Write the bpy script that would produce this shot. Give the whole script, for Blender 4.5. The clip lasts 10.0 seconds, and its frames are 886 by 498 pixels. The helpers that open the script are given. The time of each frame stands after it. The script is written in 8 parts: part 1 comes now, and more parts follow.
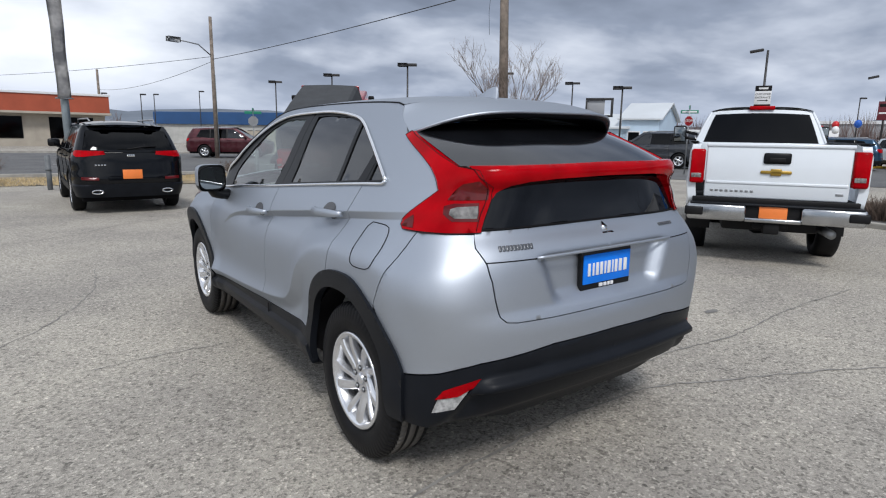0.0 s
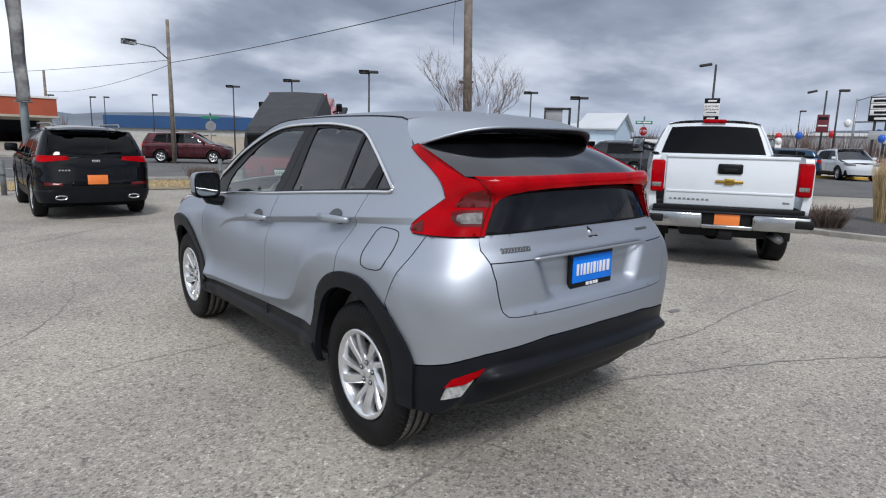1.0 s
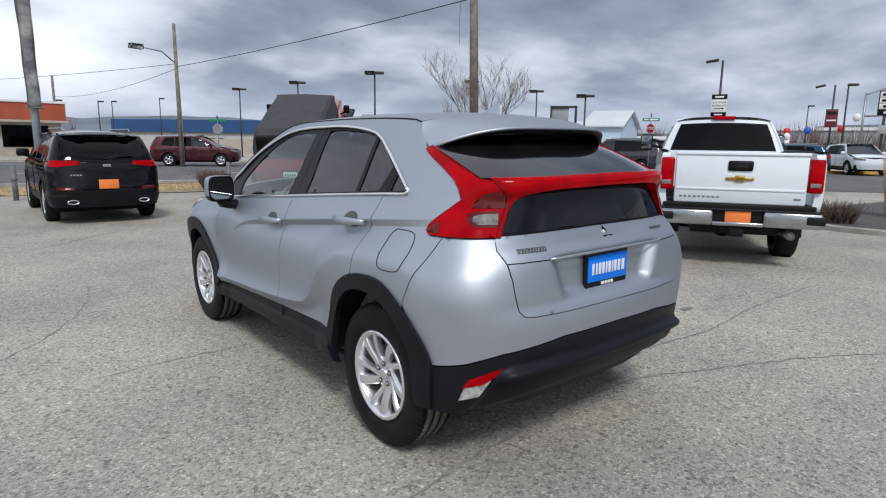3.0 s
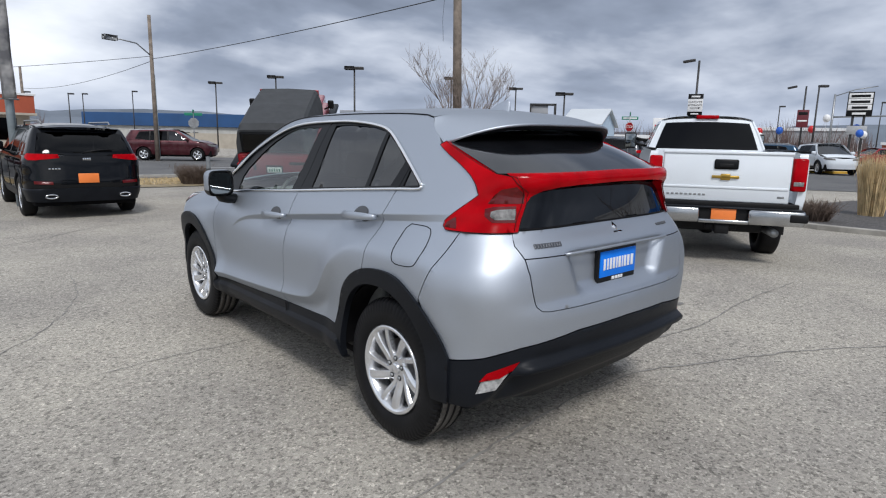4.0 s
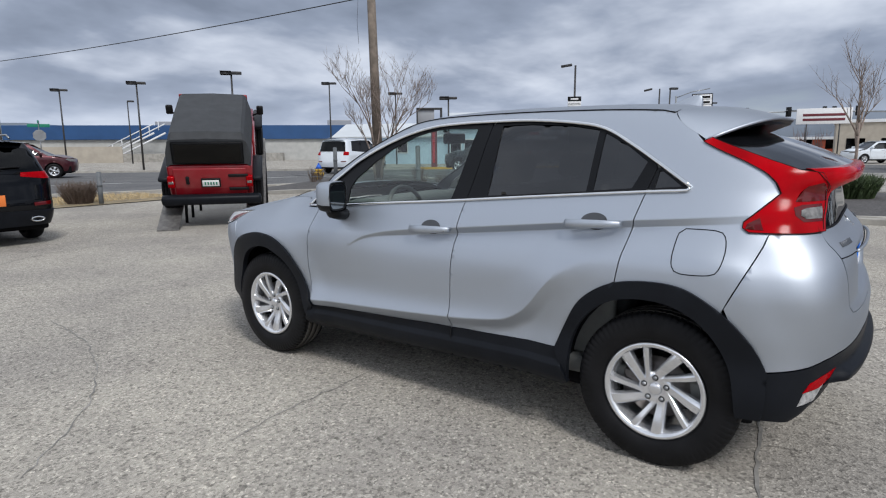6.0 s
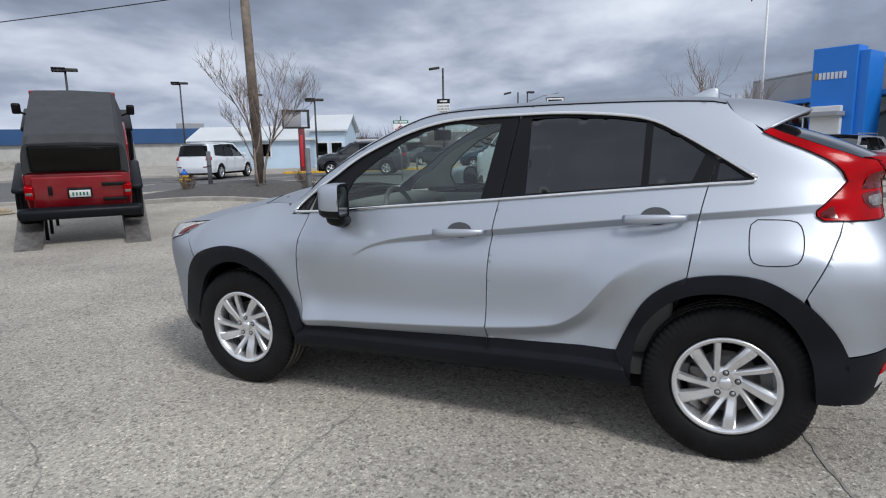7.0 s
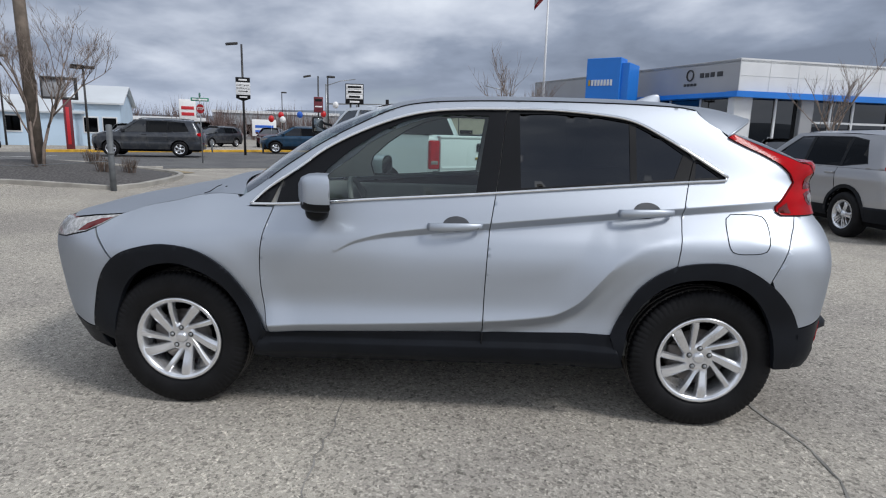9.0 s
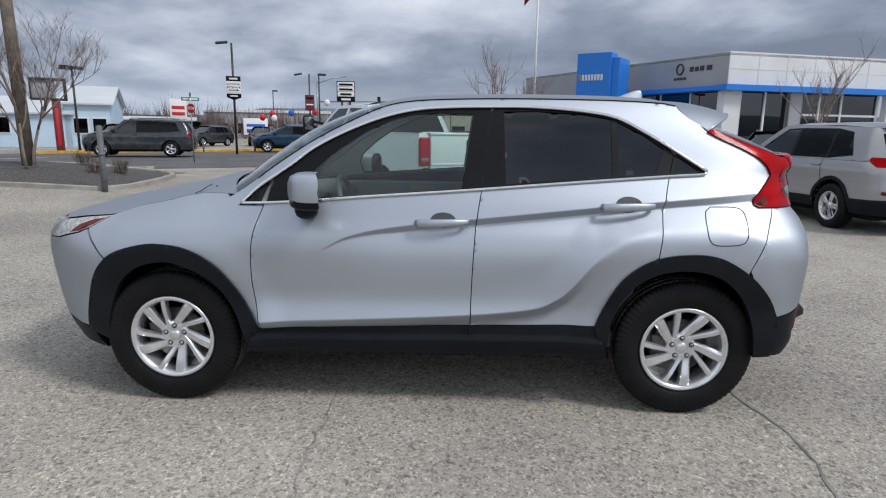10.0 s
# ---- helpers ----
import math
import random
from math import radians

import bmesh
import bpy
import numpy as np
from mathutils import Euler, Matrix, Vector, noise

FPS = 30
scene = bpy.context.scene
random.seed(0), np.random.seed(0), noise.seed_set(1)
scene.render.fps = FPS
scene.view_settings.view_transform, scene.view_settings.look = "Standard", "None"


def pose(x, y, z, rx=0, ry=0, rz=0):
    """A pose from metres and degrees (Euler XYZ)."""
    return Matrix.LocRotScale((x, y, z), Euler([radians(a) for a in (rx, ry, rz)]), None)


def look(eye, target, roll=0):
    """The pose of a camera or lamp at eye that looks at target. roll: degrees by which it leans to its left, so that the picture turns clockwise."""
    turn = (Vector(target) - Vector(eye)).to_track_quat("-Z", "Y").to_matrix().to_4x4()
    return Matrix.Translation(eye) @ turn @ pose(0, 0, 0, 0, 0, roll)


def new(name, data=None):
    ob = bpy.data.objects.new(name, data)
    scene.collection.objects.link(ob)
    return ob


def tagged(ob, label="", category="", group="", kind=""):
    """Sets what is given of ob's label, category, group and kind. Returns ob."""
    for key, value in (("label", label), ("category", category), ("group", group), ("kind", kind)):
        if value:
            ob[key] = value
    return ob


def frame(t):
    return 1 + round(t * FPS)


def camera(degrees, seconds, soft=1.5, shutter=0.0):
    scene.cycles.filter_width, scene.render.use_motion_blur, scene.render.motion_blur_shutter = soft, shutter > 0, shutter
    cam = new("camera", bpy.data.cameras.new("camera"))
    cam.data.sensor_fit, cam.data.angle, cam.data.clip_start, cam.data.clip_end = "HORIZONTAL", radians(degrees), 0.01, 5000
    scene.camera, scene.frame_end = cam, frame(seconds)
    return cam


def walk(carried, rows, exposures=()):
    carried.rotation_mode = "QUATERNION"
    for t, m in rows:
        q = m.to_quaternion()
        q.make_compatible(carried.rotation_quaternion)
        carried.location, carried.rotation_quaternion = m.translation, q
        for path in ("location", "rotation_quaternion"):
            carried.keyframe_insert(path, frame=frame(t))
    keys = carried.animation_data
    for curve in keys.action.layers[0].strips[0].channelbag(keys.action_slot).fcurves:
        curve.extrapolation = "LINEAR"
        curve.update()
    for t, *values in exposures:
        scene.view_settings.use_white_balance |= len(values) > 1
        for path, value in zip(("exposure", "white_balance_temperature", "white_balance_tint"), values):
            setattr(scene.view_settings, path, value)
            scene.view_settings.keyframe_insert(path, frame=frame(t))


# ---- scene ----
cam = camera(73.3, 10.0, 1.15)
PATH = [
    (0, (-2.001, -3.652, 1.441), (-0.875, -2.041, 1.069), 0.92),
    (0.5, (-2.209, -3.652, 1.452), (-0.975, -2.122, 1.091), 1.39),
    (1, (-2.303, -3.725, 1.463), (-1.064, -2.194, 1.116), 1.49),
    (1.5, (-2.329, -3.721, 1.472), (-1.102, -2.181, 1.124), 0.89),
    (2, (-2.332, -3.712, 1.47), (-1.111, -2.167, 1.124), 0.69),
    (2.5, (-2.337, -3.713, 1.472), (-1.117, -2.167, 1.126), 0.69),
    (3.8, (-2.428, -3.667, 1.469), (-1.185, -2.141, 1.11), 1.38),
    (4, (-2.488, -3.614, 1.464), (-1.209, -2.12, 1.106), 1.27),
    (4.5, (-2.733, -3.317, 1.462), (-1.346, -1.921, 1.11), 0.93),
    (5, (-2.899, -2.945, 1.42), (-1.467, -1.597, 1.057), 0.22),
    (5.5, (-3.193, -2.55, 1.406), (-1.712, -1.25, 1.063), -0.20),
    (5.7, (-3.307, -2.371, 1.434), (-1.786, -1.119, 1.095), -0.22),
    (6.8, (-3.609, -1.367, 1.4), (-1.852, -0.47, 1.069), -1.16),
    (7, (-3.621, -1.193, 1.402), (-1.811, -0.412, 1.068), -1.11),
    (7.5, (-3.578, -0.799, 1.371), (-1.676, -0.291, 1.014), -0.21),
    (8, (-3.59, -0.491, 1.398), (-1.637, -0.206, 1.071), -0.30),
    (8.5, (-3.7, -0.22, 1.43), (-1.735, -0.06, 1.098), 0.16),
    (9, (-3.758, -0.191, 1.425), (-1.797, -0.085, 1.048), 1.43),
    (9.5, (-3.799, -0.227, 1.436), (-1.841, -0.138, 1.042), 1.03),
    (10, (-3.82, -0.228, 1.433), (-1.86, -0.142, 1.045), 0.73),
]
walk(cam, [(t, look(eye, target, roll)) for t, eye, target, roll in PATH], [(0, -0.02, 6310, 10), (7, -0.02, 6310, 10), (8.5, -0.1, 6310, 10), (10, -0.1, 6310, 10)])

# ---- sky, sun, exposure ----
world = bpy.data.worlds.new("world")
scene.world = world
world.use_nodes = True


def build_sky(tree):
    n, link = tree.nodes, tree.links.new
    back = n["Background"]
    coord = n.new("ShaderNodeTexCoord")
    sky = n.new("ShaderNodeTexSky")
    sky.sky_type, sky.sun_disc = "NISHITA", False
    sky.sun_elevation, sky.sun_rotation = radians(48.6), radians(207.5)
    split = n.new("ShaderNodeSeparateXYZ")
    link(coord.outputs["Generated"], split.inputs[0])
    # directions brought onto a flat cloud deck
    height = n.new("ShaderNodeMath"); height.operation = "MAXIMUM"; height.inputs[1].default_value = 0.0
    link(split.outputs[2], height.inputs[0])
    lift = n.new("ShaderNodeMath"); lift.operation = "ADD"; lift.inputs[1].default_value = 0.24
    link(height.outputs[0], lift.inputs[0])
    deck = n.new("ShaderNodeVectorMath"); deck.operation = "DIVIDE"
    link(coord.outputs["Generated"], deck.inputs[0]); link(lift.outputs[0], deck.inputs[1])
    flat = n.new("ShaderNodeMapping"); flat.inputs["Scale"].default_value = (1.0, 1.0, 0.25)
    flat.inputs["Location"].default_value = (3.1, 1.7, 0.4)
    link(deck.outputs[0], flat.inputs[0])

    def fbm(scale, detail, rough, distort):
        t = n.new("ShaderNodeTexNoise")
        t.inputs["Scale"].default_value, t.inputs["Detail"].default_value = scale, detail
        t.inputs["Roughness"].default_value, t.inputs["Distortion"].default_value = rough, distort
        link(flat.outputs[0], t.inputs["Vector"])
        return t.outputs[0]

    big, small = fbm(0.62, 6, 0.50, 0.25), fbm(2.2, 5, 0.50, 0.2)
    mix = n.new("ShaderNodeMath"); mix.operation = "MULTIPLY_ADD"; mix.inputs[1].default_value = 0.30
    link(small, mix.inputs[0]); link(big, mix.inputs[2])
    shade = n.new("ShaderNodeValToRGB")
    e = shade.color_ramp.elements
    e[0].position, e[0].color = 0.47, (0.20, 0.235, 0.305, 1)
    e[1].position, e[1].color = 0.83, (0.97, 1.0, 1.06, 1)
    for p, c in ((0.55, (0.29, 0.335, 0.425)), (0.63, (0.52, 0.565, 0.655)), (0.72, (0.76, 0.80, 0.87))):
        q = e.new(p); q.color = (*c, 1)
    lean = n.new("ShaderNodeVectorMath"); lean.operation = "DOT_PRODUCT"
    lean.inputs[1].default_value = (-0.055, 0.042, 0.0)
    link(coord.outputs["Generated"], lean.inputs[0])
    deck_tone = n.new("ShaderNodeMath"); deck_tone.operation = "ADD"
    link(mix.outputs[0], deck_tone.inputs[0])
    # a darker bank of cloud to the south-east
    bank = n.new("ShaderNodeVectorMath"); bank.operation = "DOT_PRODUCT"
    bank.inputs[1].default_value = (0.74, -0.67, 0.0)
    link(coord.outputs["Generated"], bank.inputs[0])
    near = n.new("ShaderNodeMapRange"); near.interpolation_type = "SMOOTHSTEP"
    near.inputs["From Min"].default_value, near.inputs["From Max"].default_value = 0.55, 1.0
    near.inputs["To Min"].default_value, near.inputs["To Max"].default_value = 0.0, -0.13
    link(bank.outputs["Value"], near.inputs["Value"])
    both_ = n.new("ShaderNodeMath"); both_.operation = "ADD"
    link(lean.outputs["Value"], both_.inputs[0]); link(near.outputs[0], both_.inputs[1])
    link(both_.outputs[0], deck_tone.inputs[1])
    link(deck_tone.outputs[0], shade.inputs[0])
    # thin blue openings and a blue-grey far band
    gap = n.new("ShaderNodeValToRGB")
    gap.color_ramp.elements[0].position, gap.color_ramp.elements[1].position = 0.30, 0.40
    gap.color_ramp.elements[0].color, gap.color_ramp.elements[1].color = (0.85, 0.85, 0.85, 1), (0, 0, 0, 1)
    # the sky is clearer around the sun
    open_ = n.new("ShaderNodeMath"); open_.operation = "MULTIPLY_ADD"; open_.inputs[1].default_value = 0.15
    link(split.outputs[1], open_.inputs[0]); link(big, open_.inputs[2])
    link(open_.outputs[0], gap.inputs[0])
    blue = n.new("ShaderNodeMix"); blue.data_type = "RGBA"
    link(gap.outputs[0], blue.inputs["Factor"])
    link(shade.outputs[0], blue.inputs["A"])
    dim = n.new("ShaderNodeVectorMath"); dim.operation = "SCALE"; dim.inputs["Scale"].default_value = 0.075
    link(sky.outputs[0], dim.inputs[0]); link(dim.outputs[0], blue.inputs["B"])
    band = n.new("ShaderNodeMapRange")
    band.inputs["From Min"].default_value, band.inputs["From Max"].default_value = 0.0, 0.11
    band.inputs["To Min"].default_value, band.inputs["To Max"].default_value = 0.75, 0.0
    link(split.outputs[2], band.inputs["Value"])
    far = n.new("ShaderNodeMix"); far.data_type = "RGBA"
    link(band.outputs[0], far.inputs["Factor"]); link(blue.outputs["Result"], far.inputs["A"])
    far.inputs["B"].default_value = (0.48, 0.54, 0.66, 1)
    link(far.outputs["Result"], back.inputs["Color"])
    back.inputs["Strength"].default_value = 1.10


build_sky(world.node_tree)
sun = new("sun", bpy.data.lights.new("sun", "SUN"))
sun.data.energy, sun.data.angle, sun.data.color = 2.3, radians(13), (1.0, 0.965, 0.92)
sun.matrix_world = look((-0.52, -1.0, 1.28), (0, 0, 0))
scene.view_settings.exposure = 0.0

# ---- materials ----
def shader(name):
    m = bpy.data.materials.new(name)
    m.use_nodes = True
    return m, m.node_tree.nodes, m.node_tree.links.new, m.node_tree.nodes["Principled BSDF"]


def noise_ramp(n, link, scale, lo, hi, c0, c1, detail=4, coord="Object", rough=0.55):
    tc = n.new("ShaderNodeTexCoord")
    t = n.new("ShaderNodeTexNoise")
    t.inputs["Scale"].default_value, t.inputs["Detail"].default_value, t.inputs["Roughness"].default_value = scale, detail, rough
    link(tc.outputs[coord], t.inputs["Vector"])
    r = n.new("ShaderNodeValToRGB")
    r.color_ramp.elements[0].position, r.color_ramp.elements[1].position = lo, hi
    r.color_ramp.elements[0].color, r.color_ramp.elements[1].color = (*c0, 1), (*c1, 1)
    link(t.outputs[0], r.inputs[0])
    return r.outputs[0], t.outputs[0]


def bump(n, link, height, bsdf, strength=0.3, distance=0.01):
    b = n.new("ShaderNodeBump")
    b.inputs["Strength"].default_value, b.inputs["Distance"].default_value = strength, distance
    link(height, b.inputs["Height"])
    link(b.outputs[0], bsdf.inputs["Normal"])


def plain(name, c, rough=0.5, metal=0.0, vary=0.12, scale=6.0, relief=0.0, coat=0.0, grain=90.0, spec=0.5):
    """A surface of one colour with stains and fine grain."""
    m, n, link, b = shader(name)
    dark, light = [v * (1 - vary) for v in c], [min(1, v * (1 + vary)) for v in c]
    col, _ = noise_ramp(n, link, scale, 0.35, 0.68, dark, light, 6)
    link(col, b.inputs["Base Color"])
    b.inputs["Roughness"].default_value, b.inputs["Metallic"].default_value = rough, metal
    b.inputs["Coat Weight"].default_value = coat
    b.inputs["Specular IOR Level"].default_value = spec
    b.inputs["Coat Roughness"].default_value = 0.04
    _, f = noise_ramp(n, link, grain, 0.3, 0.7, (0, 0, 0), (1, 1, 1), 3)
    if relief:
        bump(n, link, f, b, relief, 0.004)
    r = n.new("ShaderNodeMapRange")
    r.inputs["To Min"].default_value, r.inputs["To Max"].default_value = rough * 0.88, min(1, rough * 1.12)
    link(f, r.inputs["Value"])
    link(r.outputs[0], b.inputs["Roughness"])
    return m


def car_paint(name, c, metal=0.55, rough=0.3, dust=0.12, coat=0.7, coat_rough=0.03, edge=1.0):
    m, n, link, b = shader(name)
    flake, _ = noise_ramp(n, link, 900, 0.3, 0.7, [v * 0.9 for v in c], [min(1, v * 1.1) for v in c], 2)
    film, _ = noise_ramp(n, link, 3.5, 0.45, 0.75, (0, 0, 0), (dust, dust, dust), 6)
    mx = n.new("ShaderNodeMix"); mx.data_type = "RGBA"
    link(film, mx.inputs["Factor"]); link(flake, mx.inputs["A"])
    mx.inputs["B"].default_value = (0.42, 0.40, 0.36, 1)
    link(mx.outputs["Result"], b.inputs["Base Color"])
    b.inputs["Metallic"].default_value, b.inputs["Roughness"].default_value = metal, rough
    b.inputs["Specular IOR Level"].default_value = 0.3
    b.inputs["Coat Weight"].default_value, b.inputs["Coat Roughness"].default_value = coat, coat_rough
    b.inputs["Specular Tint"].default_value = (edge, edge, edge, 1)
    return m


def pane(name, tint, gloss=1.0, rough=0.0, face=0.06):
    """Thin glass: what lies behind it shows through the tint; face is its reflectance seen square on, rising at a slant."""
    m, n, link, b = shader(name)
    n.remove(b)
    out = n["Material Output"]
    clear, shine, mix = n.new("ShaderNodeBsdfTransparent"), n.new("ShaderNodeBsdfGlossy"), n.new("ShaderNodeMixShader")
    clear.inputs[0].default_value = (*tint, 1)
    shine.inputs["Roughness"].default_value = rough
    shine.inputs["Color"].default_value = (gloss, gloss, gloss, 1)
    slant = n.new("ShaderNodeLayerWeight"); slant.inputs["Blend"].default_value = 0.5
    rise = n.new("ShaderNodeMath"); rise.operation = "POWER"; rise.inputs[1].default_value = 4.6
    link(slant.outputs["Facing"], rise.inputs[0])
    amount = n.new("ShaderNodeMath"); amount.operation = "MULTIPLY_ADD"
    amount.inputs[1].default_value, amount.inputs[2].default_value = 1 - face, face
    link(rise.outputs[0], amount.inputs[0])
    link(amount.outputs[0], mix.inputs[0]); link(clear.outputs[0], mix.inputs[1]); link(shine.outputs[0], mix.inputs[2])
    link(mix.outputs[0], out.inputs[0])
    return m


def asphalt(name, base, scale=1.0, speck=0.5):
    """Worn lot: light and dark stones, faint stains, tyre-polished patches."""
    m, n, link, b = shader(name)
    stones = n.new("ShaderNodeTexVoronoi")
    tc = n.new("ShaderNodeTexCoord")
    stones.inputs["Scale"].default_value = 62 * scale
    link(tc.outputs["Object"], stones.inputs["Vector"])
    hue = n.new("ShaderNodeSeparateColor")
    link(stones.outputs["Color"], hue.inputs[0])
    ramp = n.new("ShaderNodeValToRGB")
    e = ramp.color_ramp.elements
    e[0].position, e[0].color = 0.0, (*[v * (1 - 0.85 * speck) for v in base], 1)
    e[1].position, e[1].color = 1.0, (*[min(1, v * (1 + 1.1 * speck)) for v in base], 1)
    for p, k in ((0.16, 1 - 0.45 * speck), (0.3, 0.95), (0.75, 1.05), (0.9, 1 + 0.3 * speck)):
        q = e.new(p); q.color = (*[v * k for v in base], 1)
    link(hue.outputs[0], ramp.inputs[0])
    fine, f = noise_ramp(n, link, 260 * scale, 0.3, 0.7, (0.62, 0.62, 0.62), (1.3, 1.3, 1.3), 2)
    stain, s = noise_ramp(n, link, 0.55, 0.38, 0.62, (0.84, 0.84, 0.85), (1.1, 1.1, 1.08), 8)
    spots, _ = noise_ramp(n, link, 2.3, 0.26, 0.34, (0.72, 0.72, 0.73), (1, 1, 1), 5)
    clump = n.new("ShaderNodeTexVoronoi"); clump.inputs["Scale"].default_value = 34 * scale
    link(tc.outputs["Object"], clump.inputs["Vector"])
    tone = n.new("ShaderNodeSeparateColor"); link(clump.outputs["Color"], tone.inputs[0])
    pits = n.new("ShaderNodeValToRGB")
    pe = pits.color_ramp.elements
    pe[0].position, pe[0].color = 0.0, (*[1 - 0.75 * speck] * 3, 1)
    pe[1].position, pe[1].color = 1.0, (*[1 + 0.45 * speck] * 3, 1)
    for q, k in ((0.07, 1 - 0.5 * speck), (0.14, 0.97), (0.86, 1.03)):
        pe.new(q).color = (k, k, k, 1)
    link(tone.outputs[1], pits.inputs[0])
    cur = ramp.outputs[0]
    for other in (fine, stain, spots, pits.outputs[0]):
        mul = n.new("ShaderNodeMix"); mul.data_type, mul.blend_type = "RGBA", "MULTIPLY"
        mul.inputs["Factor"].default_value = 1
        link(cur, mul.inputs["A"]); link(other, mul.inputs["B"])
        cur = mul.outputs["Result"]
    link(cur, b.inputs["Base Color"])
    b.inputs["Roughness"].default_value = 0.88
    b.inputs["Specular IOR Level"].default_value = 0.3
    bump(n, link, stones.outputs["Distance"], b, 0.55, 0.006)
    return m


M = {}
M["silver"] = car_paint("silver_paint", (0.475, 0.512, 0.568), 0.92, 0.50, 0.02, 0.04, 0.2, 0.40)
M["white_paint"] = car_paint("white_paint", (0.72, 0.765, 0.81), 0.0, 0.35, 0.06)
M["black_paint"] = car_paint("black_paint", (0.004, 0.0045, 0.006), 0.0, 0.25, 0.0, 0.25)
bp = M["black_paint"].node_tree.nodes["Principled BSDF"].inputs
bp["Specular IOR Level"].default_value, bp["Coat Weight"].default_value, bp["Coat Roughness"].default_value = 0.0, 0.6, 0.02
M["red_paint"] = car_paint("red_paint", (0.25, 0.006, 0.013), 0.1, 0.3, 0.06)
M["maroon_paint"] = car_paint("maroon_paint", (0.060, 0.006, 0.012), 0.4, 0.3, 0.06)
M["grey_paint"] = car_paint("grey_paint", (0.045, 0.05, 0.06), 0.5, 0.32, 0.16)
M["blue_paint"] = car_paint("blue_paint", (0.012, 0.05, 0.10), 0.5, 0.3, 0.05)
M["silver_suv"] = car_paint("silver_suv_paint", (0.39, 0.39, 0.40), 0.5, 0.33, 0.1)
M["clad"] = plain("black_plastic", (0.008, 0.0095, 0.013), 0.45, vary=0.15, relief=0.10, grain=500, spec=0.16)
M["trim"] = plain("gloss_black_trim", (0.005, 0.0055, 0.007), 0.42, vary=0.1, spec=0.2)
# silver handle cup, with its shade put into a dark grey colour
M["cup"] = plain("shaded_silver_recess", (0.085, 0.088, 0.095), 0.4, 0.5, vary=0.1)
M["seal"] = plain("rubber_seal", (0.006, 0.006, 0.007), 0.6, vary=0.1, spec=0.15)
M["well"] = plain("wheel_well_liner", (0.006, 0.006, 0.007), 0.9, vary=0.2, spec=0.1)
M["tyre"] = plain("tyre_rubber", (0.007, 0.007, 0.008), 0.6, vary=0.3, scale=9, relief=0.12, grain=120, spec=0.2)
# dusty tread, made paler still to stand in for sunlight on it
M["tread"] = plain("dusty_sunlit_tread", (0.11, 0.103, 0.094), 0.8, vary=0.3, scale=9, relief=0.15, grain=120, spec=0.2)
M["rim"] = plain("silver_alloy", (0.74, 0.75, 0.77), 0.24, 0.80, vary=0.08, scale=14)
M["steel"] = plain("galvanised_steel", (0.30, 0.31, 0.32), 0.42, 0.75, vary=0.2, scale=9)
M["chrome"] = plain("chrome", (0.78, 0.79, 0.80), 0.10, 1.0, vary=0.04)
M["bumper_chrome"] = plain("weathered_chrome", (0.46, 0.47, 0.48), 0.22, 1.0, vary=0.1)
M["disc"] = plain("brake_disc_iron", (0.12, 0.11, 0.105), 0.45, 0.8, vary=0.25, scale=30)
M["red_lens"] = plain("red_lamp_lens", (0.36, 0.0005, 0.004), 0.14, vary=0.22, scale=7, spec=0.09)
M["red_deep"] = plain("deep_red_lens", (0.10, 0.001, 0.002), 0.12, vary=0.15, scale=25)
M["clear_lens"] = plain("clear_lamp_lens", (0.20, 0.195, 0.19), 0.14, 0.1, vary=0.45, scale=40)
M["fog_lens"] = plain("fog_lamp_lens", (0.40, 0.40, 0.40), 0.14, 0.1, vary=0.40, scale=45)
M["badge"] = plain("dark_chrome_badge", (0.16, 0.165, 0.175), 0.35, 0.9, vary=0.08)
M["glass_clear"] = pane("window_glass_clear", (0.74, 0.84, 0.79), face=0.07)
M["glass_shield"] = pane("windscreen_glass", (0.72, 0.80, 0.76), face=0.06)
M["glass_dark"] = pane("window_glass_tinted", (0.030, 0.032, 0.038), face=0.085)
M["glass_black"] = pane("window_glass_deep_tint", (0.012, 0.012, 0.014), gloss=0.5, face=0.05, rough=0.06)
M["mirror"] = plain("mirror_glass", (0.22, 0.24, 0.25), 0.02, 1.0, vary=0.01)
M["cabin"] = plain("cabin_plastic", (0.13, 0.135, 0.13), 0.7, vary=0.15, relief=0.1)
M["cloth"] = plain("seat_cloth", (0.06, 0.062, 0.066), 0.9, vary=0.2, relief=0.2, grain=300)
M["liner"] = plain("grey_headliner", (0.38, 0.38, 0.36), 0.95, vary=0.06)
M["plate_blue"] = plain("plate_blue", (0.008, 0.19, 0.80), 0.45, vary=0.06, spec=0.2)
M["plate_orange"] = plain("plate_orange", (0.85, 0.22, 0.045), 0.45, vary=0.06)
M["plate_white"] = plain("plate_white", (0.80, 0.80, 0.80), 0.4, vary=0.05)
M["black"] = plain("matt_black", (0.009, 0.009, 0.010), 0.55, vary=0.15, spec=0.2)
M["gold"] = plain("gold_emblem", (0.42, 0.27, 0.05), 0.35, 0.7, vary=0.1)
M["lot"] = asphalt("lot_asphalt", (0.372, 0.346, 0.304), 1.5, 0.55)
M["road"] = asphalt("road_asphalt", (0.135, 0.135, 0.136), 1.0, 0.35)
M["tar"] = plain("crack_tar", (0.225, 0.217, 0.202), 0.85, vary=0.35, scale=7, relief=0.2)
M["concrete"] = plain("kerb_concrete", (0.33, 0.315, 0.285), 0.9, vary=0.22, scale=3, relief=0.25)
M["yellow"] = plain("yellow_paint", (0.62, 0.36, 0.035), 0.7, vary=0.25, scale=3)
M["white_line"] = plain("road_line_paint", (0.55, 0.55, 0.54), 0.8, vary=0.3, scale=4)
